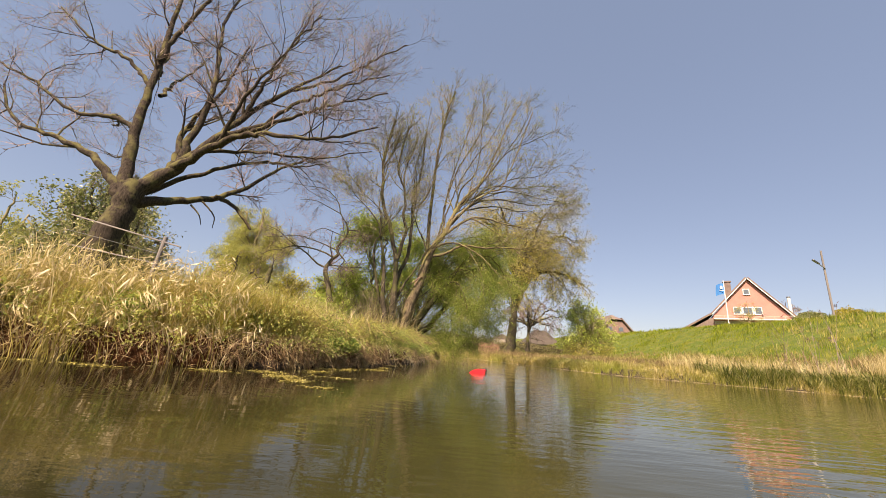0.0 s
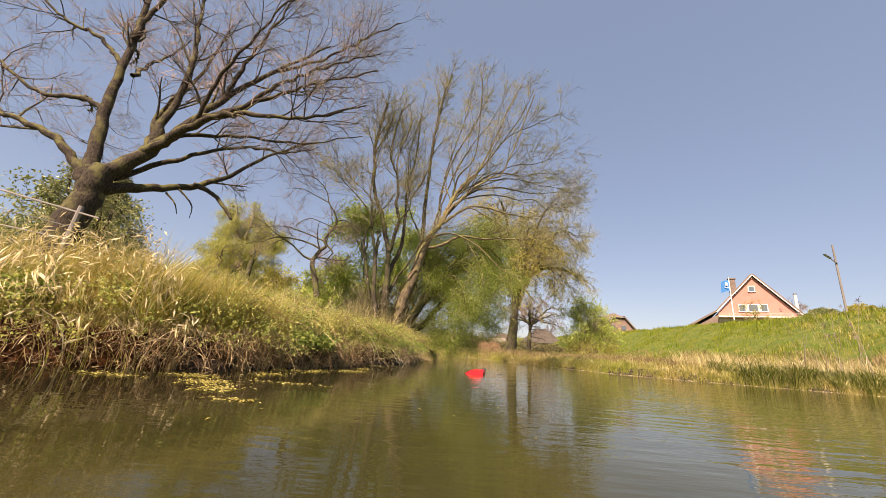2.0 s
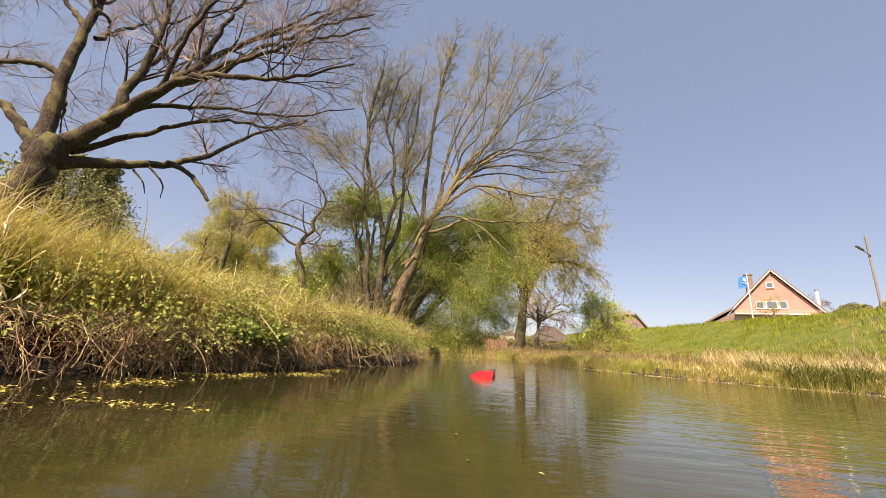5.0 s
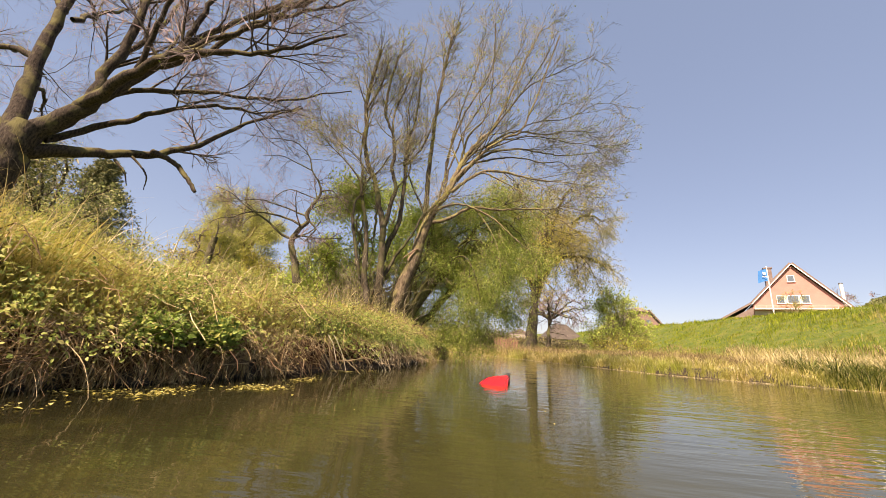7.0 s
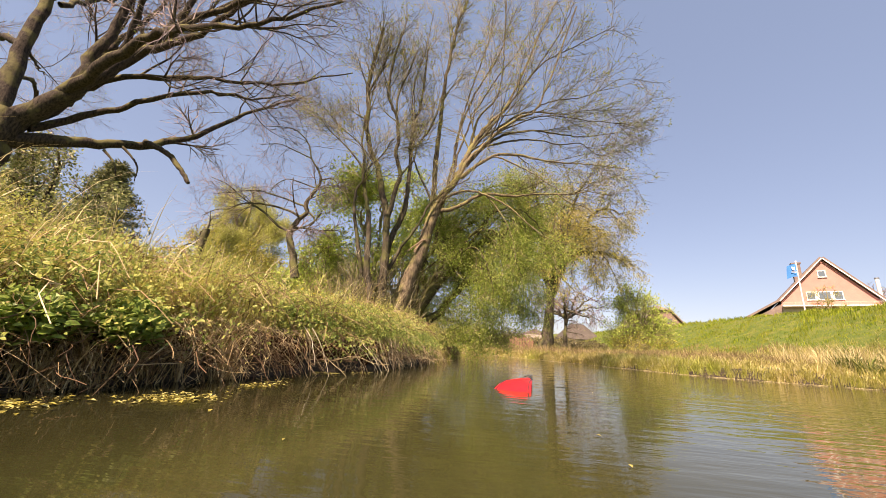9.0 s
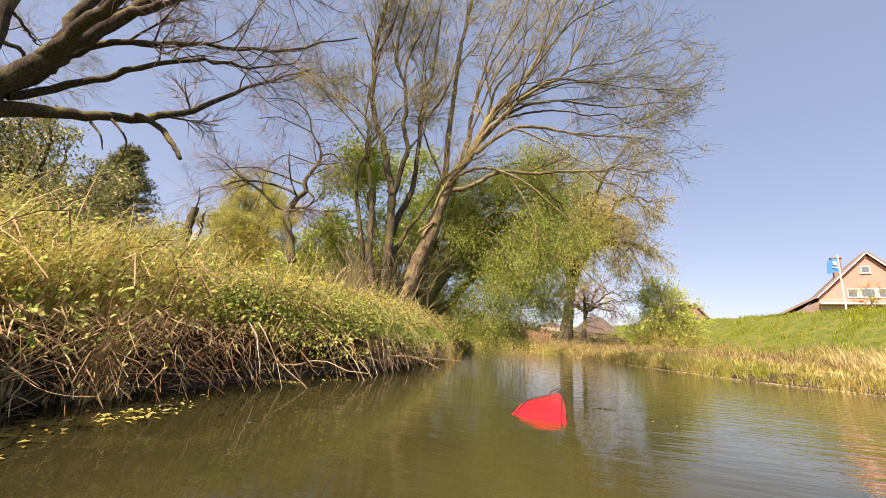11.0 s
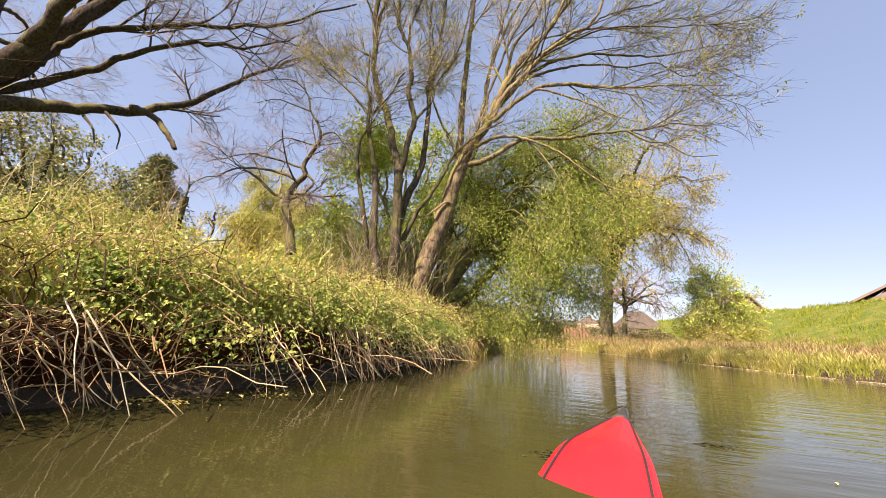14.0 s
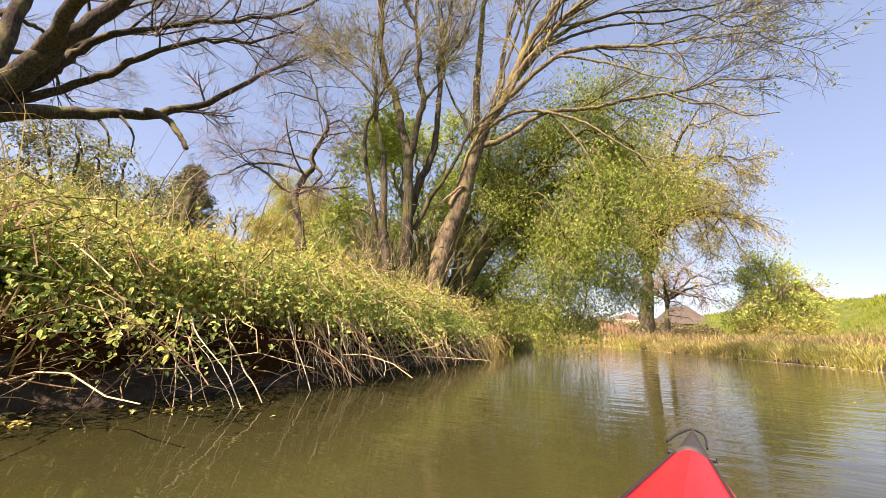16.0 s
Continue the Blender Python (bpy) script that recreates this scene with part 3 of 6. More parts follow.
# ---------------------------------------------------------------- trees
def tree(name, place, label, rows, bark_m, twig_m, plan, leaf=None, sides=9, category="tree", group="", k=22, wob=0.03, dark=(), first=0.28, skip=0, ref=0.0, share=1.0, bare=(), late=(), branch_m=None):
    """A tree: limbs by waypoints, then generations of shoots, then leaves. plan rows: (count, length, angle, wobble, up, least radius)."""
    global rng
    rng = np.random.default_rng(int(abs(place[0]) * 991 + abs(place[1]) * 77))
    ob = thing(name, place, label, category, group)
    lp, lr = limbs([([tuple(np.subtract(p, place)) for p in pts], r0, r1) for pts, r0, r1 in rows], k, wob)
    for i in range(len(lp)):
        part_np("trunk" if i == 0 else "limb", tubes(lp[i:i + 1], lr[i:i + 1], sides), DARK_BARK if i in dark else bark_m, ob, smooth=True)
    bearing = [i for i in range(skip, len(lp)) if i not in bare]
    paths, radii, last = lp[bearing], lr[bearing], None
    first = np.array([0.55 if i in late else first for i in bearing])
    for i, (count, length, angle, wb, up, least) in enumerate(plan):
        p, r = shoots(paths, radii, count, length, angle, wb, up, (6, 4, 3)[i], first if i == 0 else (0, 0.3, 0.25)[i], (0.42, 0.6, 0.7)[i], least, 0.05 if i == 0 else 0.02, ref=ref if i == 0 else 0.0)
        step = 1 if i < 2 else 2
        tagged(part_np("branch" if i == 0 else "twig", tubes(p[:, ::step], r[:, ::step], 5 if i == 0 else 3), (branch_m or bark_m) if i == 0 else twig_m, ob), kind="stuff")
        paths, radii, last = p, r, p
    if leaf:
        count, size, mat, spread, hang, slim = leaf
        tagged(part_np("crown", leaf_cloud(last[rng.uniform(0, 1, len(last)) < share], count, size, spread, hang, 0.1, slim), mat, ob), kind="stuff")
    return ob


def limb(rows, r0, r1, *points):
    """Adds a limb: its radius at the base and the tip, and the points that it passes."""
    rows.append((points, r0, r1))


# the great bare oak on the near bank
OAK = (-9.85, 9.65, 0.6)
OAK_LIMBS = []
limb(OAK_LIMBS, 0.451, 0.3, (-9.85, 9.65, 0.4), (-9.8, 9.7, 1.8), (-9.7, 9.85, 3.2), (-9.5, 10.0, 4.5))
limb(OAK_LIMBS, 0.227, 0.04, (-9.75, 9.9, 3.7), (-10.2, 10.1, 5.4), (-10.5, 10.3, 7.0), (-10.8, 10.6, 9.3), (-11.3, 11.0, 12.5), (-11.0, 11.3, 15))
limb(OAK_LIMBS, 0.109, 0.03, (-10.8, 10.6, 9.2), (-10.6, 10.6, 10.6), (-9.8, 10.8, 13.2), (-9.6, 11, 15))
limb(OAK_LIMBS, 0.227, 0.03, (-9.5, 10.0, 4.3), (-8.7, 10.3, 5.3), (-8.2, 10.7, 6.5), (-7.6, 11.1, 7.8), (-6.5, 11.8, 9.6), (-5.0, 12.4, 11.4))
limb(OAK_LIMBS, 0.134, 0.03, (-8.7, 10.3, 5.4), (-8.6, 10.5, 7.2), (-8.75, 10.8, 9.4), (-9.4, 11.2, 12.2), (-9.0, 11.5, 14.5))
limb(OAK_LIMBS, 0.134, 0.02, (-8.8, 10.2, 5.2), (-7.4, 10.0, 6.1), (-6.2, 9.8, 6.35), (-5.0, 9.6, 6.2), (-3.6, 9.5, 6.2), (-2.3, 9.6, 6.7))
limb(OAK_LIMBS, 0.0756, 0.02, (-6.6, 9.9, 6.3), (-5.2, 10.0, 7.2), (-3.9, 10.1, 7.8), (-2.3, 10.2, 8.4))
limb(OAK_LIMBS, 0.168, 0.03, (-9.6, 10.0, 3.9), (-9.1, 10.7, 4.3), (-8.75, 11.5, 4.7), (-8.4, 12.6, 5.5), (-8.0, 13.4, 6.4), (-7.2, 14.1, 7.6), (-5.9, 14.6, 8.5))
limb(OAK_LIMBS, 0.085, 0.05, (-8.49, 12.00, 5.08), (-7.84, 12.03, 4.81), (-7.33, 12.07, 4.35), (-7.01, 12.10, 3.96))
limb(OAK_LIMBS, 0.042, 0.012, (-8.76, 11.60, 4.79), (-8.45, 11.63, 4.55), (-8.12, 11.67, 4.2), (-8.1, 11.70, 3.8))
limb(OAK_LIMBS, 0.035, 0.01, (-8.79, 11.35, 4.46), (-8.45, 11.38, 4.14), (-8.3, 11.40, 3.8))
limb(OAK_LIMBS, 0.16, 0.03, (-9.8, 9.9, 4.0), (-10.6, 9.9, 4.9), (-11.5, 9.85, 5.5), (-12.6, 9.8, 5.9), (-14.3, 9.9, 6.5), (-15.6, 10.2, 8.0))
limb(OAK_LIMBS, 0.0924, 0.03, (-10.5, 10.3, 6.6), (-11.4, 10.3, 7.0), (-13.0, 10.4, 7.2), (-15, 10.4, 8.4), (-17, 10.4, 9.2))
limb(OAK_LIMBS, 0.084, 0.03, (-10.7, 10.5, 8.4), (-12, 10.6, 9.6), (-13.6, 10.6, 10.4), (-15.6, 10.7, 12))
limb(OAK_LIMBS, 0.16, 0.03, (-9.5, 10.2, 4.6), (-9.3, 10.8, 5.8), (-9.7, 11.2, 7.2), (-9.3, 11.8, 9.2), (-8.9, 12.2, 12))
limb(OAK_LIMBS, 0.101, 0.02, (-8.0, 10.8, 6.8), (-6.8, 10.9, 7.4), (-5.5, 11.0, 8.6), (-4.2, 11, 9.2), (-2.6, 11.2, 10.0))
limb(OAK_LIMBS, 0.084, 0.02, (-7.6, 11.1, 7.8), (-7.0, 11, 9.4), (-6.2, 10.9, 11), (-5.8, 11, 13))
limb(OAK_LIMBS, 0.0672, 0.02, (-7.4, 10.0, 6.1), (-6.6, 9.5, 7.4), (-5.6, 9.2, 8.6), (-4.4, 9, 10.2))
limb(OAK_LIMBS, 0.0588, 0.02, (-6.5, 11.8, 9.6), (-4.8, 11.6, 10), (-3.4, 11.6, 11), (-2.2, 11.8, 12))
limb(OAK_LIMBS, 0.12, 0.015, (-9.6, 10.2, 4.3), (-9.3, 10.7, 5.4), (-8.7, 11.0, 6.2), (-7.0, 11.5, 6.7), (-5.2, 12.0, 6.85), (-3.2, 12.4, 7.5))
limb(OAK_LIMBS, 0.1, 0.015, (-9.5, 10.3, 4.4), (-9.2, 11.0, 5.2), (-8.4, 11.3, 5.7), (-7.35, 11.6, 6.3), (-6.5, 12.0, 6.55), (-5.7, 12.3, 6.6), (-4.8, 12.6, 7.1))
limb(OAK_LIMBS, 0.07, 0.012, (-10.8, 10.6, 9.2), (-11.7, 11.6, 10.0), (-12.8, 12.6, 10.5), (-14.2, 13.6, 11.2))
limb(OAK_LIMBS, 0.07, 0.012, (-11.4, 10.3, 7.0), (-12.4, 11.3, 7.7), (-13.6, 12.4, 8.0), (-15.2, 13.6, 8.8))
limb(OAK_LIMBS, 0.07, 0.012, (-10.5, 10.2, 5.8), (-11.4, 11.2, 6.4), (-12.8, 12.2, 6.5), (-14.6, 13.2, 7.2))
limb(OAK_LIMBS, 0.07, 0.012, (-10.2, 10.4, 8.0), (-10.9, 11.6, 9.6), (-11.3, 12.6, 11.0), (-11.4, 13.4, 12.6))
tree("oak_tree", OAK, "huge old bare oak with dark mossy spreading limbs", OAK_LIMBS, OAK_BARK, GREY_TWIG, [(11, 2.5, 0.75, 0.16, 0.12, 0.007), (8, 1.35, 0.8, 0.24, 0.06, 0.0036), (8, 0.66, 0.8, 0.28, 0.02, 0.0023)], (9000, 0.045, BUD, 0.02, 0, 0.5), 10, k=26, wob=0.03, first=0.42, skip=1, bare=(8, 9, 10))

# the willow by the bend, many-stemmed
W = (-1.7, 13.0, 0.55)
WILLOW_LIMBS = []
limb(WILLOW_LIMBS, 0.225, 0.125, (-1.47, 13.00, 0.64), (-1.43, 13.00, 1.07), (-1.29, 13.00, 1.62), (-1.16, 13.00, 2.07), (-0.98, 13.00, 2.53), (-0.87, 13.00, 3.01), (-0.79, 13.00, 3.37), (-0.67, 13.00, 3.73))
limb(WILLOW_LIMBS, 0.12, 0.012, (-0.67, 13.00, 3.71), (-0.49, 13.00, 4.16), (-0.20, 13.00, 4.59), (-0.01, 13.00, 5.09), (0.26, 13.00, 5.74), (0.66, 13.00, 6.31), (1.17, 13.00, 7.01), (2.09, 13.00, 9.55), (2.59, 13.00, 10.58))
limb(WILLOW_LIMBS, 0.06, 0.02, (-0.13, 13.00, 4.65), (0.14, 12.94, 5.17), (0.56, 12.88, 5.60), (0.88, 12.82, 5.91), (1.42, 12.76, 6.31), (1.95, 12.70, 6.70), (2.96, 12.70, 9.84))
limb(WILLOW_LIMBS, 0.055, 0.008, (-0.09, 13.00, 4.64), (0.29, 12.95, 4.93), (0.78, 12.90, 5.24), (1.31, 12.85, 5.24), (1.82, 12.80, 5.10), (2.29, 12.75, 4.98), (2.74, 12.70, 4.93), (3.17, 12.65, 4.87), (3.90, 12.60, 4.74))
limb(WILLOW_LIMBS, 0.03, 0.007, (0.39, 13.00, 5.05), (0.78, 12.88, 5.20), (1.30, 12.76, 4.92), (1.78, 12.64, 4.58), (2.12, 12.52, 4.26), (2.44, 12.40, 4.04))
limb(WILLOW_LIMBS, 0.05, 0.008, (0.05, 13.00, 4.98), (0.50, 13.07, 5.59), (0.89, 13.15, 5.95), (1.35, 13.22, 6.14), (1.92, 13.30, 6.25), (2.58, 13.38, 6.18), (3.12, 13.45, 6.15), (3.87, 13.53, 6.28), (4.31, 13.60, 6.38))
limb(WILLOW_LIMBS, 0.032, 0.007, (0.50, 13.00, 5.57), (1.00, 13.04, 5.71), (1.45, 13.09, 5.82), (1.99, 13.13, 5.83), (2.51, 13.17, 5.73), (3.04, 13.21, 5.80), (3.52, 13.26, 5.48), (3.97, 13.30, 5.62))
limb(WILLOW_LIMBS, 0.036, 0.007, (0.83, 13.00, 6.10), (1.46, 13.10, 6.63), (2.03, 13.20, 6.77), (2.70, 13.30, 6.76), (3.37, 13.40, 6.96), (4.32, 13.50, 6.99))
limb(WILLOW_LIMBS, 0.06, 0.008, (-0.55, 13.00, 3.70), (-0.21, 12.98, 3.77), (0.14, 12.96, 3.96), (0.58, 12.93, 4.16), (1.31, 12.91, 4.10), (1.80, 12.89, 4.16), (2.28, 12.87, 4.16), (2.74, 12.84, 4.16), (3.09, 12.82, 4.21), (3.68, 12.80, 4.11))
limb(WILLOW_LIMBS, 0.02, 0.006, (2.37, 12.85, 4.15), (2.67, 12.81, 3.90), (2.96, 12.77, 3.81), (3.28, 12.74, 3.55), (3.67, 12.70, 3.51))
limb(WILLOW_LIMBS, 0.04, 0.006, (-0.54, 13.00, 4.00), (-0.20, 12.94, 4.17), (0.25, 12.89, 4.22), (0.68, 12.83, 4.06), (1.19, 12.77, 3.75), (1.57, 12.71, 3.37), (2.01, 12.66, 2.98), (2.43, 12.60, 2.81))
limb(WILLOW_LIMBS, 0.02, 0.006, (0.63, 12.90, 4.09), (0.89, 12.85, 3.75), (1.14, 12.80, 3.31), (1.28, 12.75, 2.91), (1.37, 12.70, 2.41))
limb(WILLOW_LIMBS, 0.085, 0.04, (-0.74, 13.00, 3.45), (-0.80, 13.22, 3.95), (-0.82, 13.38, 4.60), (-0.85, 13.46, 5.50), (-0.83, 13.54, 6.15), (-0.81, 13.62, 7.16), (-0.79, 13.70, 8.06), (-0.70, 13.80, 9.23), (-0.51, 13.80, 10.56), (-0.24, 13.80, 11.54))
limb(WILLOW_LIMBS, 0.04, 0.02, (-0.46, 13.00, 4.16), (-0.32, 13.15, 5.09), (-0.28, 13.30, 5.90), (-0.10, 13.45, 6.75), (0.19, 13.60, 7.79), (0.96, 13.60, 9.44), (1.02, 13.60, 11.29))
limb(WILLOW_LIMBS, 0.105, 0.045, (-1.71, 12.40, 1.04), (-1.68, 12.40, 1.49), (-1.69, 12.40, 2.02), (-1.74, 12.40, 2.68), (-1.76, 12.40, 3.25), (-1.90, 12.40, 3.73), (-2.05, 12.40, 4.24), (-2.15, 12.40, 4.63), (-2.38, 12.40, 5.04), (-2.53, 12.40, 5.60), (-2.60, 12.40, 6.32), (-2.68, 12.40, 6.92), (-2.60, 12.30, 7.80), (-2.40, 12.20, 8.80))
limb(WILLOW_LIMBS, 0.035, 0.02, (-2.67, 12.40, 6.84), (-2.52, 12.35, 7.14), (-2.35, 12.30, 7.43), (-2.22, 12.25, 7.85), (-2.12, 12.20, 8.40))
limb(WILLOW_LIMBS, 0.065, 0.03, (-1.76, 12.40, 3.23), (-1.68, 12.38, 3.59), (-1.63, 12.36, 3.94), (-1.53, 12.34, 4.34), (-1.61, 12.32, 4.65), (-1.69, 12.30, 4.96), (-1.65, 12.28, 5.26), (-1.69, 12.26, 5.65), (-1.78, 12.24, 6.05), (-1.93, 12.22, 6.33), (-2.05, 12.20, 6.75), (-1.98, 12.10, 7.50), (-1.80, 12.00, 8.40))
limb(WILLOW_LIMBS, 0.03, 0.02, (-1.77, 12.25, 6.03), (-1.83, 12.38, 6.60), (-1.77, 12.50, 7.16), (-1.62, 12.60, 7.80), (-1.50, 12.70, 8.50))
limb(WILLOW_LIMBS, 0.032, 0.01, (-1.54, 12.35, 4.35), (-1.41, 12.44, 4.61), (-1.26, 12.53, 4.91), (-1.23, 12.62, 5.35), (-1.06, 12.71, 5.74), (-0.86, 12.80, 6.14))
limb(WILLOW_LIMBS, 0.095, 0.025, (-1.82, 12.60, 1.11), (-1.79, 12.63, 1.97), (-1.73, 12.67, 2.66), (-1.58, 12.70, 3.14), (-1.44, 12.73, 3.51), (-1.42, 12.77, 4.15), (-1.42, 12.80, 4.83), (-1.45, 12.83, 5.53), (-1.42, 12.87, 6.27), (-1.31, 12.90, 6.88), (-1.26, 13.00, 8.85))
limb(WILLOW_LIMBS, 0.085, 0.015, (-1.88, 12.20, 1.25), (-2.04, 12.20, 1.86), (-2.08, 12.20, 2.39), (-2.13, 12.20, 3.06), (-2.24, 12.20, 3.53), (-2.34, 12.20, 3.89), (-2.44, 12.20, 4.39), (-2.45, 12.20, 4.77), (-2.56, 12.20, 5.18), (-2.60, 12.20, 5.99))
limb(WILLOW_LIMBS, 0.06, 0.012, (-2.00, 12.30, 1.62), (-2.20, 12.27, 1.98), (-2.37, 12.23, 2.63), (-2.48, 12.20, 3.07), (-2.54, 12.17, 3.41), (-2.52, 12.13, 3.87), (-2.38, 12.10, 4.10), (-2.33, 12.07, 4.36), (-1.96, 12.03, 4.73), (-1.70, 12.00, 5.18))
limb(WILLOW_LIMBS, 0.03, 0.008, (-2.44, 12.20, 4.46), (-2.82, 12.23, 4.93), (-3.18, 12.25, 5.29), (-3.58, 12.27, 5.66), (-3.95, 12.30, 6.13))
limb(WILLOW_LIMBS, 0.035, 0.012, (-2.15, 12.20, 1.84), (-2.25, 12.10, 2.15), (-2.38, 12.00, 2.24))
limb(WILLOW_LIMBS, 0.05, 0.012, (-1.64, 12.60, 2.02), (-1.39, 12.63, 2.62), (-1.15, 12.67, 3.00), (-0.96, 12.70, 3.38), (-0.79, 12.73, 3.79), (-0.35, 12.77, 4.20), (0.14, 12.80, 4.50))
limb(WILLOW_LIMBS, 0.04, 0.012, (-0.66, 13.00, 3.61), (-0.93, 13.10, 4.25), (-1.25, 13.20, 4.87), (-1.52, 13.30, 5.60), (-1.68, 13.40, 6.45))
limb(WILLOW_LIMBS, 0.037, 0.01, (0.10, 13.00, 5.38), (0.32, 13.00, 6.42), (0.78, 13.00, 7.07), (0.94, 13.00, 7.81), (0.98, 13.00, 8.99), (1.01, 13.00, 10.80))
limb(WILLOW_LIMBS, 0.037, 0.009, (0.18, 13.00, 5.66), (0.91, 12.94, 6.47), (1.45, 12.88, 7.26), (2.11, 12.82, 8.11), (2.98, 12.76, 8.58), (3.96, 12.70, 9.13))
limb(WILLOW_LIMBS, 0.027, 0.008, (0.30, 13.00, 5.78), (1.51, 13.10, 6.55), (2.29, 13.20, 7.10), (3.31, 13.30, 7.34), (4.36, 13.40, 8.05))
limb(WILLOW_LIMBS, 0.020, 0.007, (0.88, 12.82, 5.91), (2.06, 12.80, 6.36), (3.18, 12.70, 6.13), (4.26, 12.60, 5.93))
limb(WILLOW_LIMBS, 0.037, 0.009, (-0.28, 13.00, 4.47), (-0.19, 13.10, 5.36), (0.12, 13.22, 6.53), (0.65, 13.35, 7.78), (1.43, 13.47, 9.13), (2.15, 13.60, 10.87))
limb(WILLOW_LIMBS, 0.034, 0.009, (-0.07, 13.00, 5.12), (0.73, 12.88, 6.17), (1.63, 12.75, 7.46), (2.45, 12.62, 8.80), (2.87, 12.50, 9.86))
limb(WILLOW_LIMBS, 0.031, 0.009, (-0.30, 13.23, 5.50), (-0.12, 13.43, 6.96), (0.20, 13.55, 8.36), (0.51, 13.68, 9.73), (0.67, 13.80, 10.90))
limb(WILLOW_LIMBS, 0.027, 0.009, (-1.14, 12.67, 5.56), (-0.88, 12.80, 6.20), (-0.72, 12.87, 7.12), (-0.55, 12.93, 8.61), (-0.74, 13.00, 10.13))
limb(WILLOW_LIMBS, 0.024, 0.009, (-1.44, 12.85, 5.90), (-1.46, 12.65, 6.50), (-1.45, 12.53, 7.24), (-1.22, 12.57, 8.41), (-1.10, 12.60, 9.76))
limb(WILLOW_LIMBS, 0.020, 0.008, (-2.15, 12.40, 4.60), (-2.68, 12.27, 5.22), (-3.31, 12.23, 5.77), (-3.85, 12.20, 6.38))
willow = tree("willow_tree", W, "tall leaning willow with bare yellowish twigs and scarred trunk", WILLOW_LIMBS, WILLOW_BARK, WILLOW_TWIG, [(11, 1.45, 0.55, 0.09, 0.05, 0.008), (8, 0.9, 0.62, 0.14, 0.04, 0.0044), (6, 0.48, 0.7, 0.18, 0.03, 0.0029)], (10000, 0.055, BUD, 0.03, 0, 0.5), 10, k=36, wob=0.012, dark=(5, 6, 7, *range(12, 36)), branch_m=STEM_BARK, first=0.34, skip=1, ref=4.5, share=0.3, bare=(4, 9, 10, 11, 23), late=(12, 13, 14, 16, 19, 20, 21, 24))

tp, tr = limbs([([(0.62, -0.1, 2.12), (0.72, -0.2, 2.24), (0.84, -0.16, 2.3), (0.9, -0.04, 2.2)], 0.026, 0.02), ([(0.72, -0.18, 2.24), (0.58, -0.22, 2.12), (0.45, -0.24, 2.0), (0.36, -0.25, 1.97)], 0.022, 0.007),
                ([(0.6, -0.16, 1.98), (0.68, -0.19, 2.12), (0.78, -0.19, 2.24)], 0.045, 0.015)], 12, 0.016)
for i in range(3):
    part_np("torn_branch", tubes(tp[i:i + 1], tr[i:i + 1], 7), TORN_WOOD, willow, "pale torn branch stub at the scar")

# bare suckers and dead twigs round the willow's foot
n = 240
a, s = rng.uniform(0, 6.3, n), np.linspace(0, 1, 5)
foot = np.array([[-0.35, -0.1], [-0.55, -0.5], [0.1, 0.1], [0.4, 0.6], [-0.9, 0.1]])[rng.integers(0, 5, n)] + rng.normal(0, 0.16, (n, 2))
tall, lean = rng.uniform(0.6, 2.4, n), rng.uniform(0.1, 0.6, n)
p = np.stack([foot[:, :1] + (np.cos(a) * lean * tall)[:, None] * s ** 1.2, foot[:, 1:] + (np.sin(a) * lean * tall)[:, None] * s ** 1.2, -0.2 + tall[:, None] * s * (1.1 - 0.2 * s)], -1)
p[:, 1:] += np.cumsum(rng.normal(size=(n, 4, 3)) * 0.04, 1)
tagged(part_np("sucker", tubes(p, rng.uniform(0.006, 0.016, n)[:, None] * np.linspace(1, 0.4, 5), 3), STEM_BARK, willow, "thin bare suckers at the foot"), kind="stuff")
p, r = shoots(p, np.full(p.shape[:2], 0.008), 5, 0.6, 0.7, 0.2, 0.04, 3, 0.3, 0.6, 0.003)
tagged(part_np("sucker_twig", tubes(p, r, 3), WILLOW_TWIG, willow), kind="stuff")

# leaning dark stems behind it with the hanging green mass
LW = (-1.3, 13.8, 0.5)
LEANING_LIMBS = []
limb(LEANING_LIMBS, 0.19, 0.05, (-1.5, 13.6, 0.3), (-0.9, 13.9, 1.5), (-0.2, 14.2, 2.6), (0.6, 14.4, 3.4), (1.4, 14.7, 3.7), (2.0, 15, 3.6))
limb(LEANING_LIMBS, 0.13, 0.04, (-1.3, 13.8, 0.4), (-0.6, 14.2, 1.2), (0.0, 14.5, 2.0), (0.6, 14.8, 2.4), (1.1, 15, 2.5))
limb(LEANING_LIMBS, 0.09, 0.03, (-0.9, 13.9, 1.5), (-0.5, 13.9, 2.6), (-0.2, 14.0, 3.6), (0.2, 14.2, 4.4))
limb(LEANING_LIMBS, 0.06, 0.02, (-0.2, 14.2, 2.6), (0.4, 14.0, 3.4), (0.9, 13.8, 4.2), (1.1, 13.8, 4.7))
limb(LEANING_LIMBS, 0.05, 0.02, (0.6, 14.4, 3.4), (1.2, 15.2, 3.2), (1.8, 15.8, 2.8))
limb(LEANING_LIMBS, 0.07, 0.02, (-0.9, 13.9, 1.4), (-1.2, 14.6, 2.8), (-1.0, 15.0, 3.8))
limb(LEANING_LIMBS, 0.03, 0.01, (0.5, 14.4, 3.4), (0.6, 14.3, 2.6), (0.6, 14.2, 1.7), (0.55, 14.2, 1.0))
limb(LEANING_LIMBS, 0.03, 0.01, (1.0, 14.5, 3.6), (1.2, 14.4, 2.7), (1.2, 14.3, 1.7), (1.15, 14.3, 0.9))
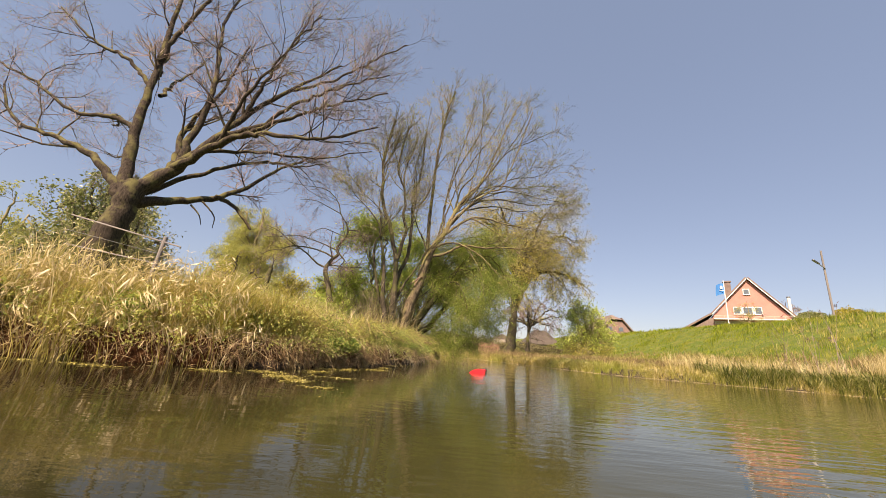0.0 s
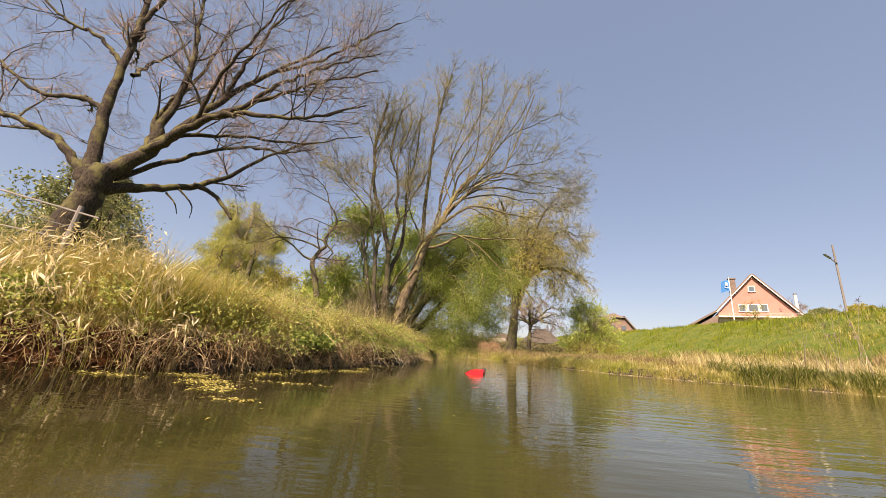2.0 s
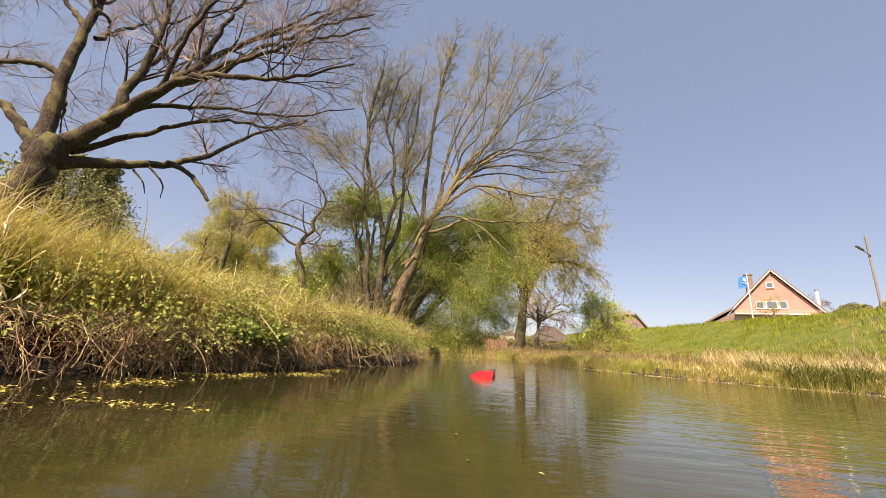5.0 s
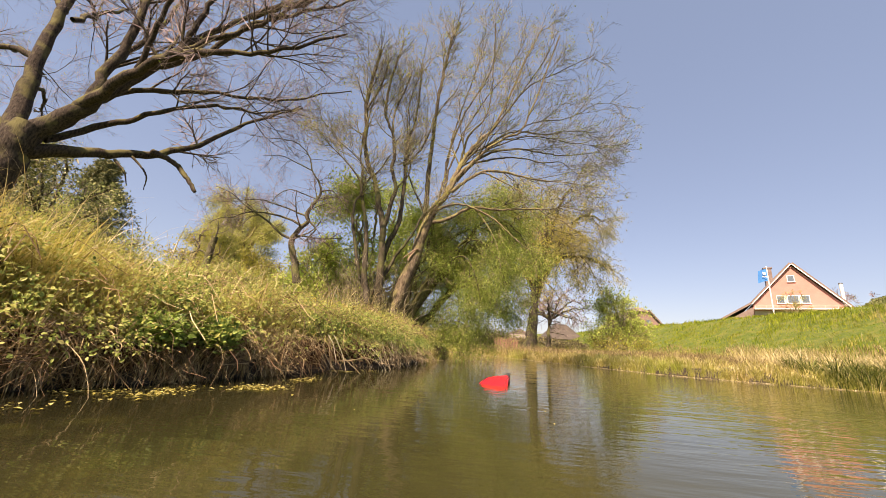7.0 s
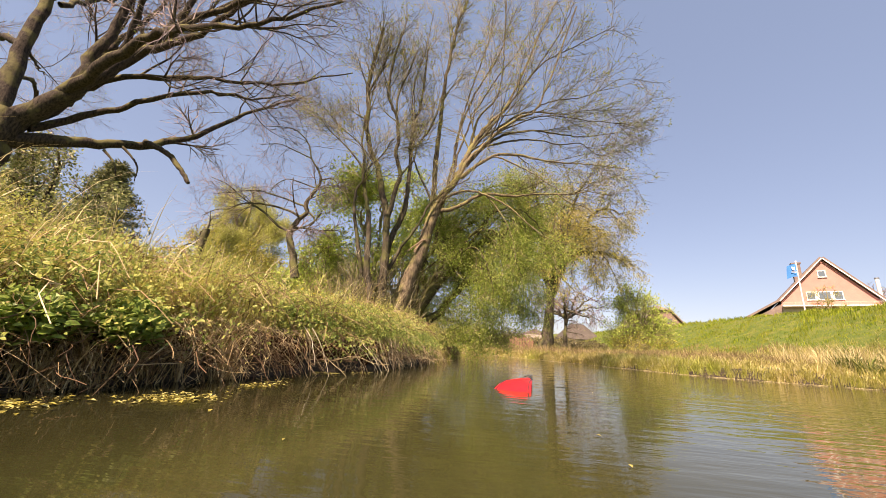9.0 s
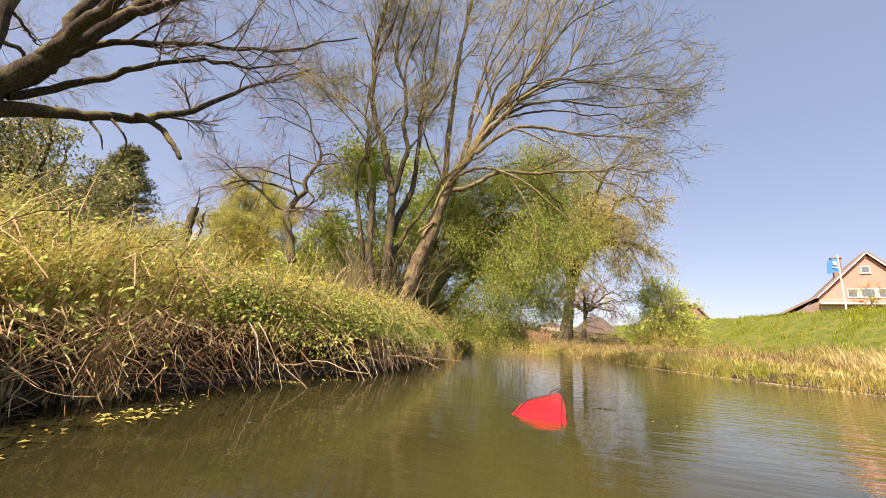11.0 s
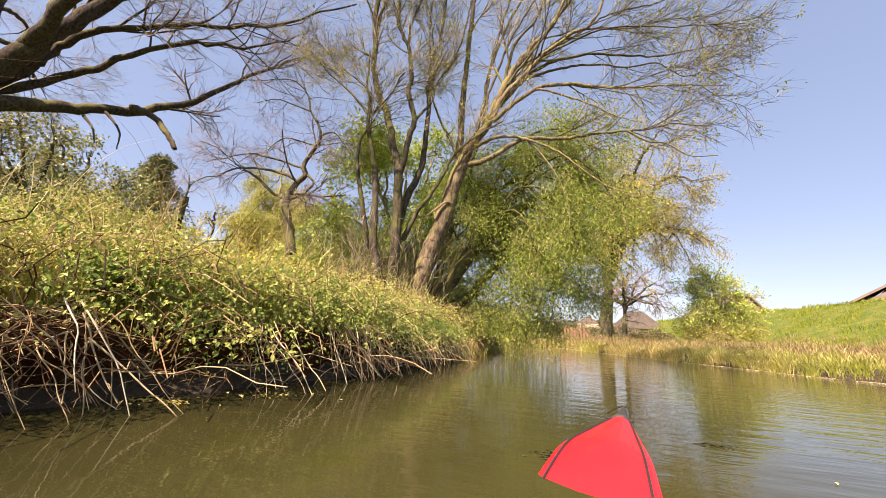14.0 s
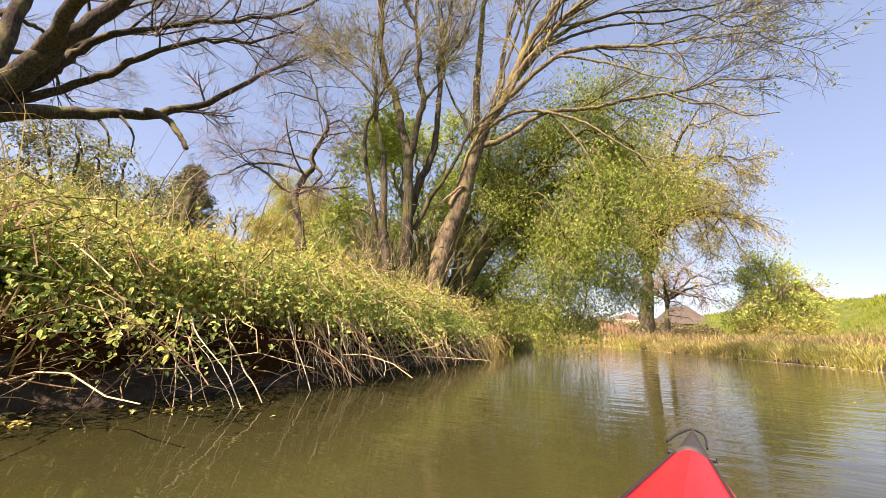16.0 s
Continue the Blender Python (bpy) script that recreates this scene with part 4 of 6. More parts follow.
limb(LEANING_LIMBS, 0.03, 0.01, (1.5, 14.7, 3.65), (1.7, 14.6, 2.9), (1.75, 14.6, 2.0), (1.7, 14.6, 1.3))
limb(LEANING_LIMBS, 0.025, 0.01, (0.1, 14.5, 2.1), (0.25, 14.3, 1.8), (0.3, 14.2, 1.2), (0.25, 14.2, 0.6))
limb(LEANING_LIMBS, 0.03, 0.01, (0.6, 14.1, 3.7), (1.2, 14.1, 4.1), (1.8, 14.3, 4.0), (2.3, 14.6, 3.3))
limb(LEANING_LIMBS, 0.03, 0.01, (0.2, 14.2, 4.2), (0.8, 14.6, 4.7), (1.4, 15.0, 4.6), (1.9, 15.4, 4.0))
limb(LEANING_LIMBS, 0.03, 0.01, (-0.5, 14.1, 2.0), (-0.4, 14.3, 2.9), (-0.2, 14.2, 3.7), (0.2, 14.0, 4.2))
limb(LEANING_LIMBS, 0.03, 0.01, (-0.3, 14.4, 1.7), (0.1, 14.6, 2.3), (0.3, 14.6, 2.9), (0.7, 14.5, 3.0))
limb(LEANING_LIMBS, 0.03, 0.01, (0.0, 14.5, 2.0), (0.6, 15.2, 2.3), (1.2, 15.9, 2.1), (1.6, 16.4, 1.5))
limb(LEANING_LIMBS, 0.03, 0.01, (0.2, 14.3, 3.0), (0.0, 14.8, 3.5), (-0.1, 15.4, 3.4), (-0.1, 15.9, 2.8))
limb(LEANING_LIMBS, 0.1, 0.03, (-1.48, 13.60, 0.85), (-1.24, 13.66, 1.39), (-1.10, 13.71, 2.01), (-0.96, 13.77, 2.53), (-0.78, 13.83, 3.00), (-0.67, 13.89, 3.62), (-0.63, 13.94, 4.20), (-0.51, 14.00, 4.80))
limb(LEANING_LIMBS, 0.07, 0.02, (-0.76, 13.85, 2.94), (-0.54, 13.96, 3.24), (-0.18, 14.07, 3.48), (0.18, 14.18, 3.78), (0.68, 14.29, 4.02), (1.24, 14.40, 3.94))
limb(LEANING_LIMBS, 0.07, 0.025, (-1.26, 13.80, 1.15), (-0.95, 13.95, 1.59), (-0.64, 14.10, 2.23), (-0.17, 14.25, 2.80), (0.25, 14.40, 3.14))
limb(LEANING_LIMBS, 0.05, 0.015, (-1.46, 13.80, 0.85), (-1.05, 14.00, 1.01), (-0.60, 14.20, 1.18), (-0.23, 14.40, 1.27))
limb(LEANING_LIMBS, 0.035, 0.01, (0.3, 14.0, 3.4), (0.8, 13.6, 3.9), (1.6, 13.4, 3.9), (2.2, 13.5, 3.2), (2.5, 13.6, 2.5))
limb(LEANING_LIMBS, 0.035, 0.01, (-0.1, 14.0, 2.9), (0.5, 13.5, 3.4), (1.2, 13.3, 3.0), (1.6, 13.4, 2.1))
limb(LEANING_LIMBS, 0.03, 0.01, (-0.3, 13.9, 2.5), (0.3, 13.5, 2.9), (0.7, 13.4, 2.4), (0.9, 13.4, 1.6))
limb(LEANING_LIMBS, 0.03, 0.01, (0.2, 14.2, 4.2), (0.7, 13.7, 4.7), (1.4, 13.5, 4.6), (2.1, 13.6, 4.1))
tree("leaning_willow", LW, "dark leaning willow stems with drooping fresh green leaves", LEANING_LIMBS, STEM_BARK, OLIVE_TWIG, [(10, 0.9, 0.9, 0.2, -0.04, 0.009), (6, 0.6, 0.8, 0.22, -0.14, 0.005), (4, 0.45, 0.7, 0.2, -0.2, 0.003)], (95000, 0.06, WILLOW_LEAF, 0.15, 0.5, 0.42), 8)

# crooked small tree and a broken snag
CROOKED_LIMBS = []
limb(CROOKED_LIMBS, 0.105, 0.025, (-3.90, 12.50, 1.70), (-4.00, 12.50, 2.04), (-4.12, 12.50, 2.40), (-4.24, 12.50, 2.75), (-4.21, 12.50, 2.94), (-4.06, 12.50, 3.20), (-3.88, 12.50, 3.39), (-3.96, 12.50, 3.58), (-3.86, 12.50, 3.84), (-3.71, 12.50, 4.08), (-3.66, 12.50, 4.29), (-3.80, 12.50, 4.64))
limb(CROOKED_LIMBS, 0.036, 0.008, (-4.07, 12.50, 3.27), (-4.33, 12.46, 3.39), (-4.81, 12.41, 3.52), (-5.21, 12.37, 3.55), (-5.60, 12.33, 3.51), (-5.89, 12.29, 3.36), (-6.21, 12.24, 3.30), (-6.49, 12.20, 3.12))
limb(CROOKED_LIMBS, 0.04, 0.008, (-4.25, 12.50, 2.87), (-4.58, 12.47, 3.00), (-4.97, 12.43, 3.32), (-5.35, 12.40, 3.54), (-5.66, 12.37, 3.72), (-6.12, 12.33, 4.06), (-6.60, 12.30, 4.24))
limb(CROOKED_LIMBS, 0.03, 0.008, (-3.90, 12.50, 3.52), (-4.22, 12.52, 3.64), (-4.84, 12.54, 3.85), (-5.48, 12.56, 4.00), (-6.10, 12.58, 3.94), (-6.66, 12.60, 3.89))
limb(CROOKED_LIMBS, 0.025, 0.007, (-3.77, 12.50, 4.56), (-4.05, 12.55, 4.95), (-4.21, 12.60, 5.38), (-4.55, 12.65, 5.75), (-4.93, 12.70, 5.98), (-5.62, 12.75, 6.07), (-6.34, 12.80, 6.18))
limb(CROOKED_LIMBS, 0.022, 0.008, (-3.66, 12.50, 4.29), (-3.33, 12.43, 4.29), (-3.06, 12.37, 4.04), (-2.79, 12.30, 3.71))
limb(CROOKED_LIMBS, 0.02, 0.007, (-4.07, 12.60, 4.96), (-4.61, 12.67, 5.23), (-5.17, 12.73, 5.48), (-5.78, 12.80, 5.50))
limb(CROOKED_LIMBS, 0.03, 0.01, (-3.82, 12.50, 3.38), (-3.61, 12.43, 3.16), (-3.71, 12.37, 2.94), (-3.77, 12.30, 2.79))
limb(CROOKED_LIMBS, 0.02, 0.007, (-3.65, 12.50, 4.02), (-4.06, 12.55, 4.17), (-4.62, 12.60, 4.35), (-5.02, 12.65, 4.16), (-5.12, 12.70, 3.88))
tree("crooked_tree", (-3.95, 12.4, 0.6), "small bare tree with a crooked double-bent trunk", CROOKED_LIMBS, DARK_BARK, GREY_TWIG, [(9, 1.2, 0.85, 0.2, 0.03, 0.0045), (7, 0.75, 0.85, 0.25, 0.0, 0.0036), (5, 0.42, 0.8, 0.25, 0.0, 0.0022)], None, 9, k=30, wob=0.012, ref=2.2)
tree("broken_snag", (-5.7, 11.5, 0.6), "broken dead tree stump with a few bare side twigs", [
    ([(-5.65, 11.5, 0.3), (-5.68, 11.5, 1.5), (-5.7, 11.5, 2.15), (-5.66, 11.5, 2.55)], 0.1, 0.07),
    ([(-5.7, 11.5, 2.1), (-5.95, 11.5, 2.2), (-6.2, 11.5, 2.1)], 0.03, 0.01),
    ([(-5.7, 11.5, 2.3), (-5.62, 11.5, 2.7), (-5.68, 11.5, 3.0)], 0.025, 0.008),
], DARK_BARK, GREY_TWIG, [(4, 0.5, 0.85, 0.28, 0.02, 0.005), (4, 0.3, 0.8, 0.25, 0.0, 0.004), (3, 0.2, 0.8, 0.25, 0, 0.0024)], None, 8, wob=0.02, skip=1)


def round_tree(name, place, label, height, spread, trunk_r, bark_m, twig_m, leaf_m, count, size, low=0.35, stems=7, category="tree", plan=None, hang=0.1, slim=0.5, lean=(0, 0), spray=0.1):
    """A full-crowned tree: a trunk that divides into limbs reaching through its crown."""
    global rng
    rng = np.random.default_rng(int(abs(place[0]) * 997 + abs(place[1]) * 71))
    x, y, z = place
    fork = z + height * low
    top = (x + lean[0], y + lean[1])
    rows = [([(x, y, z - 0.2), (x + lean[0] * 0.2, y, (z + fork) / 2), (x + lean[0] * 0.4, y + lean[1] * 0.4, fork), (x + lean[0] * 0.8, y, z + height * 0.75), (*top, z + height * 0.97)], trunk_r, 0.03)]
    for i in range(stems):
        a = i * 2.4 + rng.uniform(-0.4, 0.4)
        s = fork + (height - (fork - z)) * rng.uniform(-0.08, 0.4)
        e = z + height * rng.uniform(low + 0.1, 0.9)
        reach = spread * math.sqrt(max(0.15, 1 - ((e - z) / height - 0.55) ** 2 * 3.2)) * rng.uniform(0.75, 1.0)
        c_, s_ = math.cos(a), math.sin(a)
        cx = x + lean[0] * 0.5
        rows.append(([(cx, y, s), (cx + c_ * reach * 0.35, y + s_ * reach * 0.35, s + (e - s) * 0.55), (cx + c_ * reach * 0.7, y + s_ * reach * 0.7, e), (cx + c_ * reach, y + s_ * reach, e - 0.05 * height)], trunk_r * 0.5, 0.02))
    return tree(name, place, label, rows, bark_m, twig_m, plan or [(8, spread * 0.5, 0.8, 0.2, 0.05, 0.012), (5, spread * 0.26, 0.8, 0.22, 0.0, 0.008), (3, spread * 0.15, 0.7, 0.2, -0.03, 0.006)],
                (count, size, leaf_m, spray, hang, slim), 8, category, wob=0.06)


round_tree("riverside_tree", (4.85, 30, 0.55), "broad tree in yellowish spring leaf on the far bank", 12.6, 5.4, 0.48, DARK_BARK, OLIVE_TWIG, OLIVE_LEAF, 44000, 0.105, 0.34, 17, lean=(0.9, 0), hang=0.3, slim=0.55, spray=0.18,
           plan=[(10, 2.8, 0.8, 0.22, -0.01, 0.03), (7, 1.6, 0.8, 0.22, -0.1, 0.016), (5, 1.0, 0.6, 0.2, -0.2, 0.011)])
round_tree("pale_tree", (-12.6, 22, 0.7), "rounded hazy yellow green tree in first leaf", 8.0, 2.2, 0.2, OLIVE_TWIG, OLIVE_TWIG, PALE_LEAF, 60000, 0.11, 0.2, 18, hang=0.5, slim=0.35, spray=0.14)
round_tree("green_bush_tree", (-3.1, 16.3, 0.6), "fresh green bushy tree behind the willow stems", 5.4, 2.6, 0.1, OLIVE_TWIG, OLIVE_TWIG, BUSH_LEAF, 36000, 0.11, 0.12, 16, hang=0.1, slim=0.45, spray=0.13)
round_tree("low_shrub", (-4.0, 14.2, 0.6), "leafy green shrub under the trees", 2.7, 1.3, 0.05, OLIVE_TWIG, OLIVE_TWIG, BUSH_LEAF, 9000, 0.1, 0.1, 11, "shrub", slim=0.5)
round_tree("low_shrub", (-5.9, 14.6, 0.6), "olive green shrub behind the snag", 2.1, 1.4, 0.05, OLIVE_TWIG, OLIVE_TWIG, OLIVE_LEAF, 7000, 0.09, 0.1, 11, "shrub", slim=0.5)
round_tree("evergreen_tree", (-17.3, 16.4, 0.7), "dark ivy-clad evergreen tree behind the oak", 6.3, 2.6, 0.2, DARK_BARK, GREY_TWIG, DARK_LEAF, 10000, 0.15, 0.12, 16, slim=0.6, spray=0.16)
round_tree("evergreen_tree", (-11.3, 12.2, 0.7), "leafy green holly tree close behind the oak trunk", 4.4, 1.6, 0.1, DARK_BARK, GREY_TWIG, IVY_LEAF, 13000, 0.085, 0.12, 13, slim=0.55, spray=0.14)
round_tree("grey_shrub", (-9.6, 15.8, 0.6), "greyish half-bare shrub beside the conifer", 3.3, 1.3, 0.06, DARK_BARK, GREY_TWIG, OLIVE_LEAF, 5000, 0.09, 0.1, 11, "shrub", slim=0.5)
round_tree("pale_tree", (-27, 20, 0.7), "distant tan tree in bud", 7.2, 3.2, 0.2, OLIVE_TWIG, OLIVE_TWIG, PALE_LEAF, 12000, 0.16, 0.2, 12, hang=0.3)
round_tree("waterside_bush", (11.6, 32, 0.6), "many-stemmed light green bush on the grassy bank", 4.2, 1.55, 0.06, OLIVE_TWIG, OLIVE_TWIG, BUSH_LEAF, 8500, 0.17, 0.02, 22, "shrub", hang=-0.3, slim=0.42, spray=0.12,
           plan=[(7, 1.7, 0.5, 0.13, 0.16, 0.016), (4, 1.0, 0.5, 0.15, 0.16, 0.01), (3, 0.6, 0.5, 0.15, 0.14, 0.008)])
round_tree("low_shrub", (11.7, 31.5, 0.55), "olive green growth round the foot of the bush", 1.3, 1.9, 0.03, OLIVE_TWIG, OLIVE_TWIG, OLIVE_LEAF, 3200, 0.11, 0.03, 12, "shrub", hang=-0.2, slim=0.45, spray=0.16)
round_tree("pollard_tree", (8.9, 43, 0.9), "small bare pollard tree with drooping twigs", 6.2, 3.9, 0.3, DARK_BARK, GREY_TWIG, BUD, 1500, 0.08, 0.4, 12, lean=(0.2, 0), hang=0.3,
           plan=[(9, 1.8, 0.9, 0.2, -0.06, 0.03), (6, 1.0, 0.7, 0.2, -0.1, 0.018), (3, 0.7, 0.6, 0.2, -0.15, 0.012)])


def conifer(place, height, spread):
    ob = thing("conifer", place, "dark dense conifer with a broken top", "tree")
    part("trunk", rod((0, 0, -0.2), (0.05, 0, height * 0.93), 0.11, 0.02), DARK_BARK, ob)
    n = 420
    t = rng.uniform(0.1, 1, n)
    a = rng.uniform(0, 2 * np.pi, n)
    L = spread * (1.08 - t) * rng.uniform(0.6, 1.15, n) + 0.12
    k = 5
    s = np.linspace(0, 1, k)
    p = np.stack([np.cos(a)[:, None] * L[:, None] * s, np.sin(a)[:, None] * L[:, None] * s, (t * height)[:, None] + L[:, None] * (0.35 * s ** 2 - 0.25 * s)], -1)
    part_np("branch", tubes(p, np.full((n, k), 0.012) * (1.1 - s), 3), DARK_BARK, ob)
    part_np("crown", leaf_cloud(p, 30000, 0.24, 0.09, 0.2, 0.1, 0.3), NEEDLE, ob)


round_tree("elder_shrub", (-3.4, 8.9, 0.75), "yellow green leafy elder shrub on the bank", 0.42, 0.8, 0.02, OLIVE_TWIG, OLIVE_TWIG, BRAMBLE_LEAF, 11000, 0.026, 0.1, 11, "shrub", slim=0.6, spray=0.05,
           plan=[(8, 0.4, 0.8, 0.2, 0.06, 0.004), (5, 0.22, 0.8, 0.2, 0.04, 0.003), (3, 0.14, 0.7, 0.2, 0.0, 0.002)])
round_tree("elder_shrub", (-3.7, 7.0, 0.75), "low leafy shrub among dry stalks on the bank", 0.6, 0.7, 0.02, OLIVE_TWIG, OLIVE_TWIG, BRAMBLE_LEAF, 10000, 0.026, 0.1, 11, "shrub", slim=0.6, spray=0.05,
           plan=[(8, 0.34, 0.8, 0.2, 0.06, 0.004), (5, 0.2, 0.8, 0.2, 0.04, 0.003), (3, 0.12, 0.7, 0.2, 0.0, 0.002)])
conifer((-24.9, 24.6, 0.7), 10.4, 4.8)


def shoreline_woods():
    """The far woods and scrub that close the view beyond the bend: rows of x, y, height, width."""
    def belt(rows, count, small, large):
        vs = []
        for x, y, h, w in rows:
            d = ball_dirs(count) * rng.uniform(0.45, 1.0, (count, 1)) ** 0.5
            lump = 1 + 0.22 * np.sin(d[:, :1] * 9 + x) * np.cos(d[:, 2:] * 8 + y) + 0.25 * np.sin(d[:, :1] * 21 + y) * np.cos(d[:, 2:] * 17 + x)
            c_ = d * [w, w * 0.6, h * 0.5] * lump + [x, y, h * 0.5 + 0.8]
            s = rng.uniform(small, large, count)
            vs.append(leaves(c_, ball_dirs(count), ball_dirs(count) + [0, 0, 0.7], s, s * 0.6))
        return joined(*vs)
    stuff("far_woods", belt([(-22, 46, 8, 5), (-33, 50, 9, 6), (-10, 52, 6, 4), (-46, 40, 9, 7), (-60, 30, 9, 8), (-16, 62, 7, 5), (-8, 50, 3.6, 4)], 3400, 0.2, 0.45), PALE_LEAF, "distant belt of pale green spring trees beyond the bend", "woods")
    stuff("far_scrub", belt([(-3.5, 44, 3.0, 3.4), (-1, 42, 1.6, 2), (2, 46, 1.9, 3), (5, 50, 1.5, 3), (9.5, 52, 1.7, 3.4), (13, 50, 1.3, 2.5), (7, 66, 3.0, 4), (12, 70, 3.2, 5), (19, 74, 3.2, 5), (17, 55, 1.8, 2.2)], 2600, 0.12, 0.25), SCRUB, "grey brown scrub and dry thicket beyond the bend", "scrub")


shoreline_woods()

# ---------------------------------------------------------------- near bank: straw, grass, brambles, hanging roots
def heading_out(n, spread):
    """Towards the water, more or less."""
    return rng.normal(-0.35, spread, n)


def edge_x(y):
    return np.interp(y, [p[1] for p in LEFT_EDGE], [p[0] for p in LEFT_EDGE])


def clear_of_water(geo, k, low, high):
    """Leaves out what hangs into the hollow under the bank: pieces of k points that reach too low."""
    v = np.asarray(geo[0]).reshape(-1, k, 3)
    least = v[:, :, 2].min(1)
    front = v[:, :, 0].max(1) > edge_x(v[:, 0, 1]) - 0.25
    yy = v[:, 0, 1]
    ragged = 0.5 + 0.35 * np.sin(yy * 4.3 + 1) + 0.3 * np.sin(yy * 9.7) * np.sin(yy * 2.2)
    keep = ~front | (least > low + (high - low) * np.clip(ragged + rng.normal(0, 0.25, len(v)), -0.6, 1.3))
    f = np.asarray(geo[1]).reshape(len(v), -1, 4) - (np.arange(len(v)) * k)[:, None, None]
    v, f = v[keep], f[keep]
    return v.reshape(-1, 3), (f + (np.arange(len(v)) * k)[:, None, None]).reshape(-1, 4)


def patchy(geo, k, size, level, seed=1.0):
    """Leaves gaps in a cover of pieces of k points, so that it grows in mounds."""
    v = np.asarray(geo[0]).reshape(-1, k, 3)
    keep = lumps(v[:, 0, 0], v[:, 0, 1], size, seed) + 0.6 * np.sin(v[:, 0, 2] * 14 + v[:, 0, 1] * 3) + rng.normal(0, 0.3, len(v)) > level
    f = np.asarray(geo[1]).reshape(len(v), -1, 4)[keep] - (np.flatnonzero(keep) * k)[:, None, None]
    v = v[keep]
    return v.reshape(-1, 3), (f + (np.arange(len(v)) * k)[:, None, None]).reshape(-1, 4)


def tussocks(cx, cy, per, radius, tall, wide, droop, seg=4, out=1.2, way=-0.35):
    """Blades in tufts: each tuft has its own height, way of falling and fullness."""
    m_ = len(cx)
    t = np.repeat(np.arange(m_), per)
    n = len(t)
    r = radius * np.abs(rng.normal(0, 0.6, n))
    a = rng.uniform(0, 2 * np.pi, n)
    x, y = cx[t] + r * np.cos(a), cy[t] + r * np.sin(a)
    size = rng.uniform(0.4, 1.4, m_)[t] * rng.uniform(0.6, 1.15, n)
    fall = rng.normal(way, out * 0.7, m_)[t]
    head = np.where(rng.uniform(0, 1, n) < 0.6, fall + rng.normal(0, 0.5, n), a)
    bend = np.clip(rng.normal(droop, 0.35, m_)[t] * rng.uniform(0.5, 1.4, n), 0.1, 2.9)
    return blades(on_ground(x, y, -0.02), tall * size, wide * rng.uniform(0.6, 1.4, n), head, bend, seg)


def tuft_spots(n, y0, y1, far, power=1.5, near=0.0):
    y = rng.uniform(y0, y1, n)
    return edge_x(y) - near - far * rng.uniform(0, 1, n) ** power, y


cx, cy = tuft_spots(150, 2.8, 5.2, 2.8)
stuff("bank_grass", clear_of_water(tussocks(cx, cy, 64, 0.18, 0.52, 0.0055, 1.6, 3), 8, 0.1, 0.34), BANK_GRASS, "rough tangled yellow green tussocks on the steep bank", "grass")
cx, cy = tuft_spots(360, 4.8, 12.5, 2.8)
stuff("bank_grass", clear_of_water(tussocks(cx, cy, 40, 0.18, 0.38, 0.006, 1.7, 3), 8, 0.1, 0.38), BANK_GREEN, "greener tussocks among the brambles on the bank", "grass")
cx, cy = tuft_spots(420, 12, 27, 6.0)
stuff("bank_grass", tussocks(cx, cy, 28, 0.3, 0.42, 0.012, 1.4, 2), BANK_GRASS, "rough grass along the farther bank", "grass")
cx, cy = tuft_spots(600, 4, 30, 16.0, 1.0, 1.5)
stuff("meadow_grass", tussocks(cx, cy, 18, 0.4, 0.36, 0.014, 1.2, 2, 3.0), BANK_GRASS, "long grass under the trees", "grass")

# blades bent over the bank edge, straw-tipped and green
cx, cy = tuft_spots(130, 3.9, 6.9, 0.75, 1.0)
stuff("edge_grass", clear_of_water(tussocks(cx, cy, 52, 0.14, 0.5, 0.005, 2.0, 5), 12, 0.06, 0.24), BANK_GREEN, "yellow green blades bent over the bank edge", "grass")
cx, cy = tuft_spots(210, 6.4, 12.4, 1.0, 1.0, -0.08)
stuff("edge_grass", clear_of_water(tussocks(cx, cy, 26, 0.15, 0.5, 0.004, 2.0, 5), 12, 0.14, 0.34), BANK_GRASS, "fine blades and stalks arching through the brambles", "grass")

# dry reed straw, thick where the walk begins, over green undergrowth
cx, cy = tuft_spots(160, 2.8, 5.1, 2.6, 1.1)
cx, cy = cx[banks(cx, cy)[0] > 0.05], cy[banks(cx, cy)[0] > 0.05]
stuff("dry_reed", clear_of_water(tussocks(cx, cy, 46, 0.16, 0.58, 0.008, 2.0, 5), 12, 0.14, 0.34), STRAW, "bleached dry reed straw drooping to the water", "reed")
cx, cy = tuft_spots(300, 2.6, 5.5, 1.4, 1.4, 0.2)
cx, cy = cx[banks(cx, cy)[0] > 0.05], cy[banks(cx, cy)[0] > 0.05]
stuff("bank_grass", clear_of_water(tussocks(cx, cy, 44, 0.12, 0.5, 0.007, 1.8, 3), 8, 0.07, 0.22), BANK_GREEN, "green undergrowth among the dry reeds", "grass")


def reed_canes(n, y0, y1, back):
    """Upright dry canes that lean and hang at the top."""
    y = rng.uniform(y0, y1, n)
    x = edge_x(y) - back * rng.uniform(0.0, 1, n)
    keep = banks(x, y)[0] > 0.08
    base = on_ground(x[keep], y[keep])
    m_ = len(base)
    a, lean, h = rng.normal(-0.5, 0.9, m_), rng.uniform(0.15, 0.6, m_), rng.uniform(0.3, 0.68, m_)
    s = np.linspace(0, 1, 6)
    out = (lean * h)[:, None] * s ** 1.7
    return np.stack([base[:, :1] + np.cos(a)[:, None] * out, base[:, 1:2] + np.sin(a)[:, None] * out, base[:, 2:] + h[:, None] * (s - 0.25 * s ** 3)], -1)


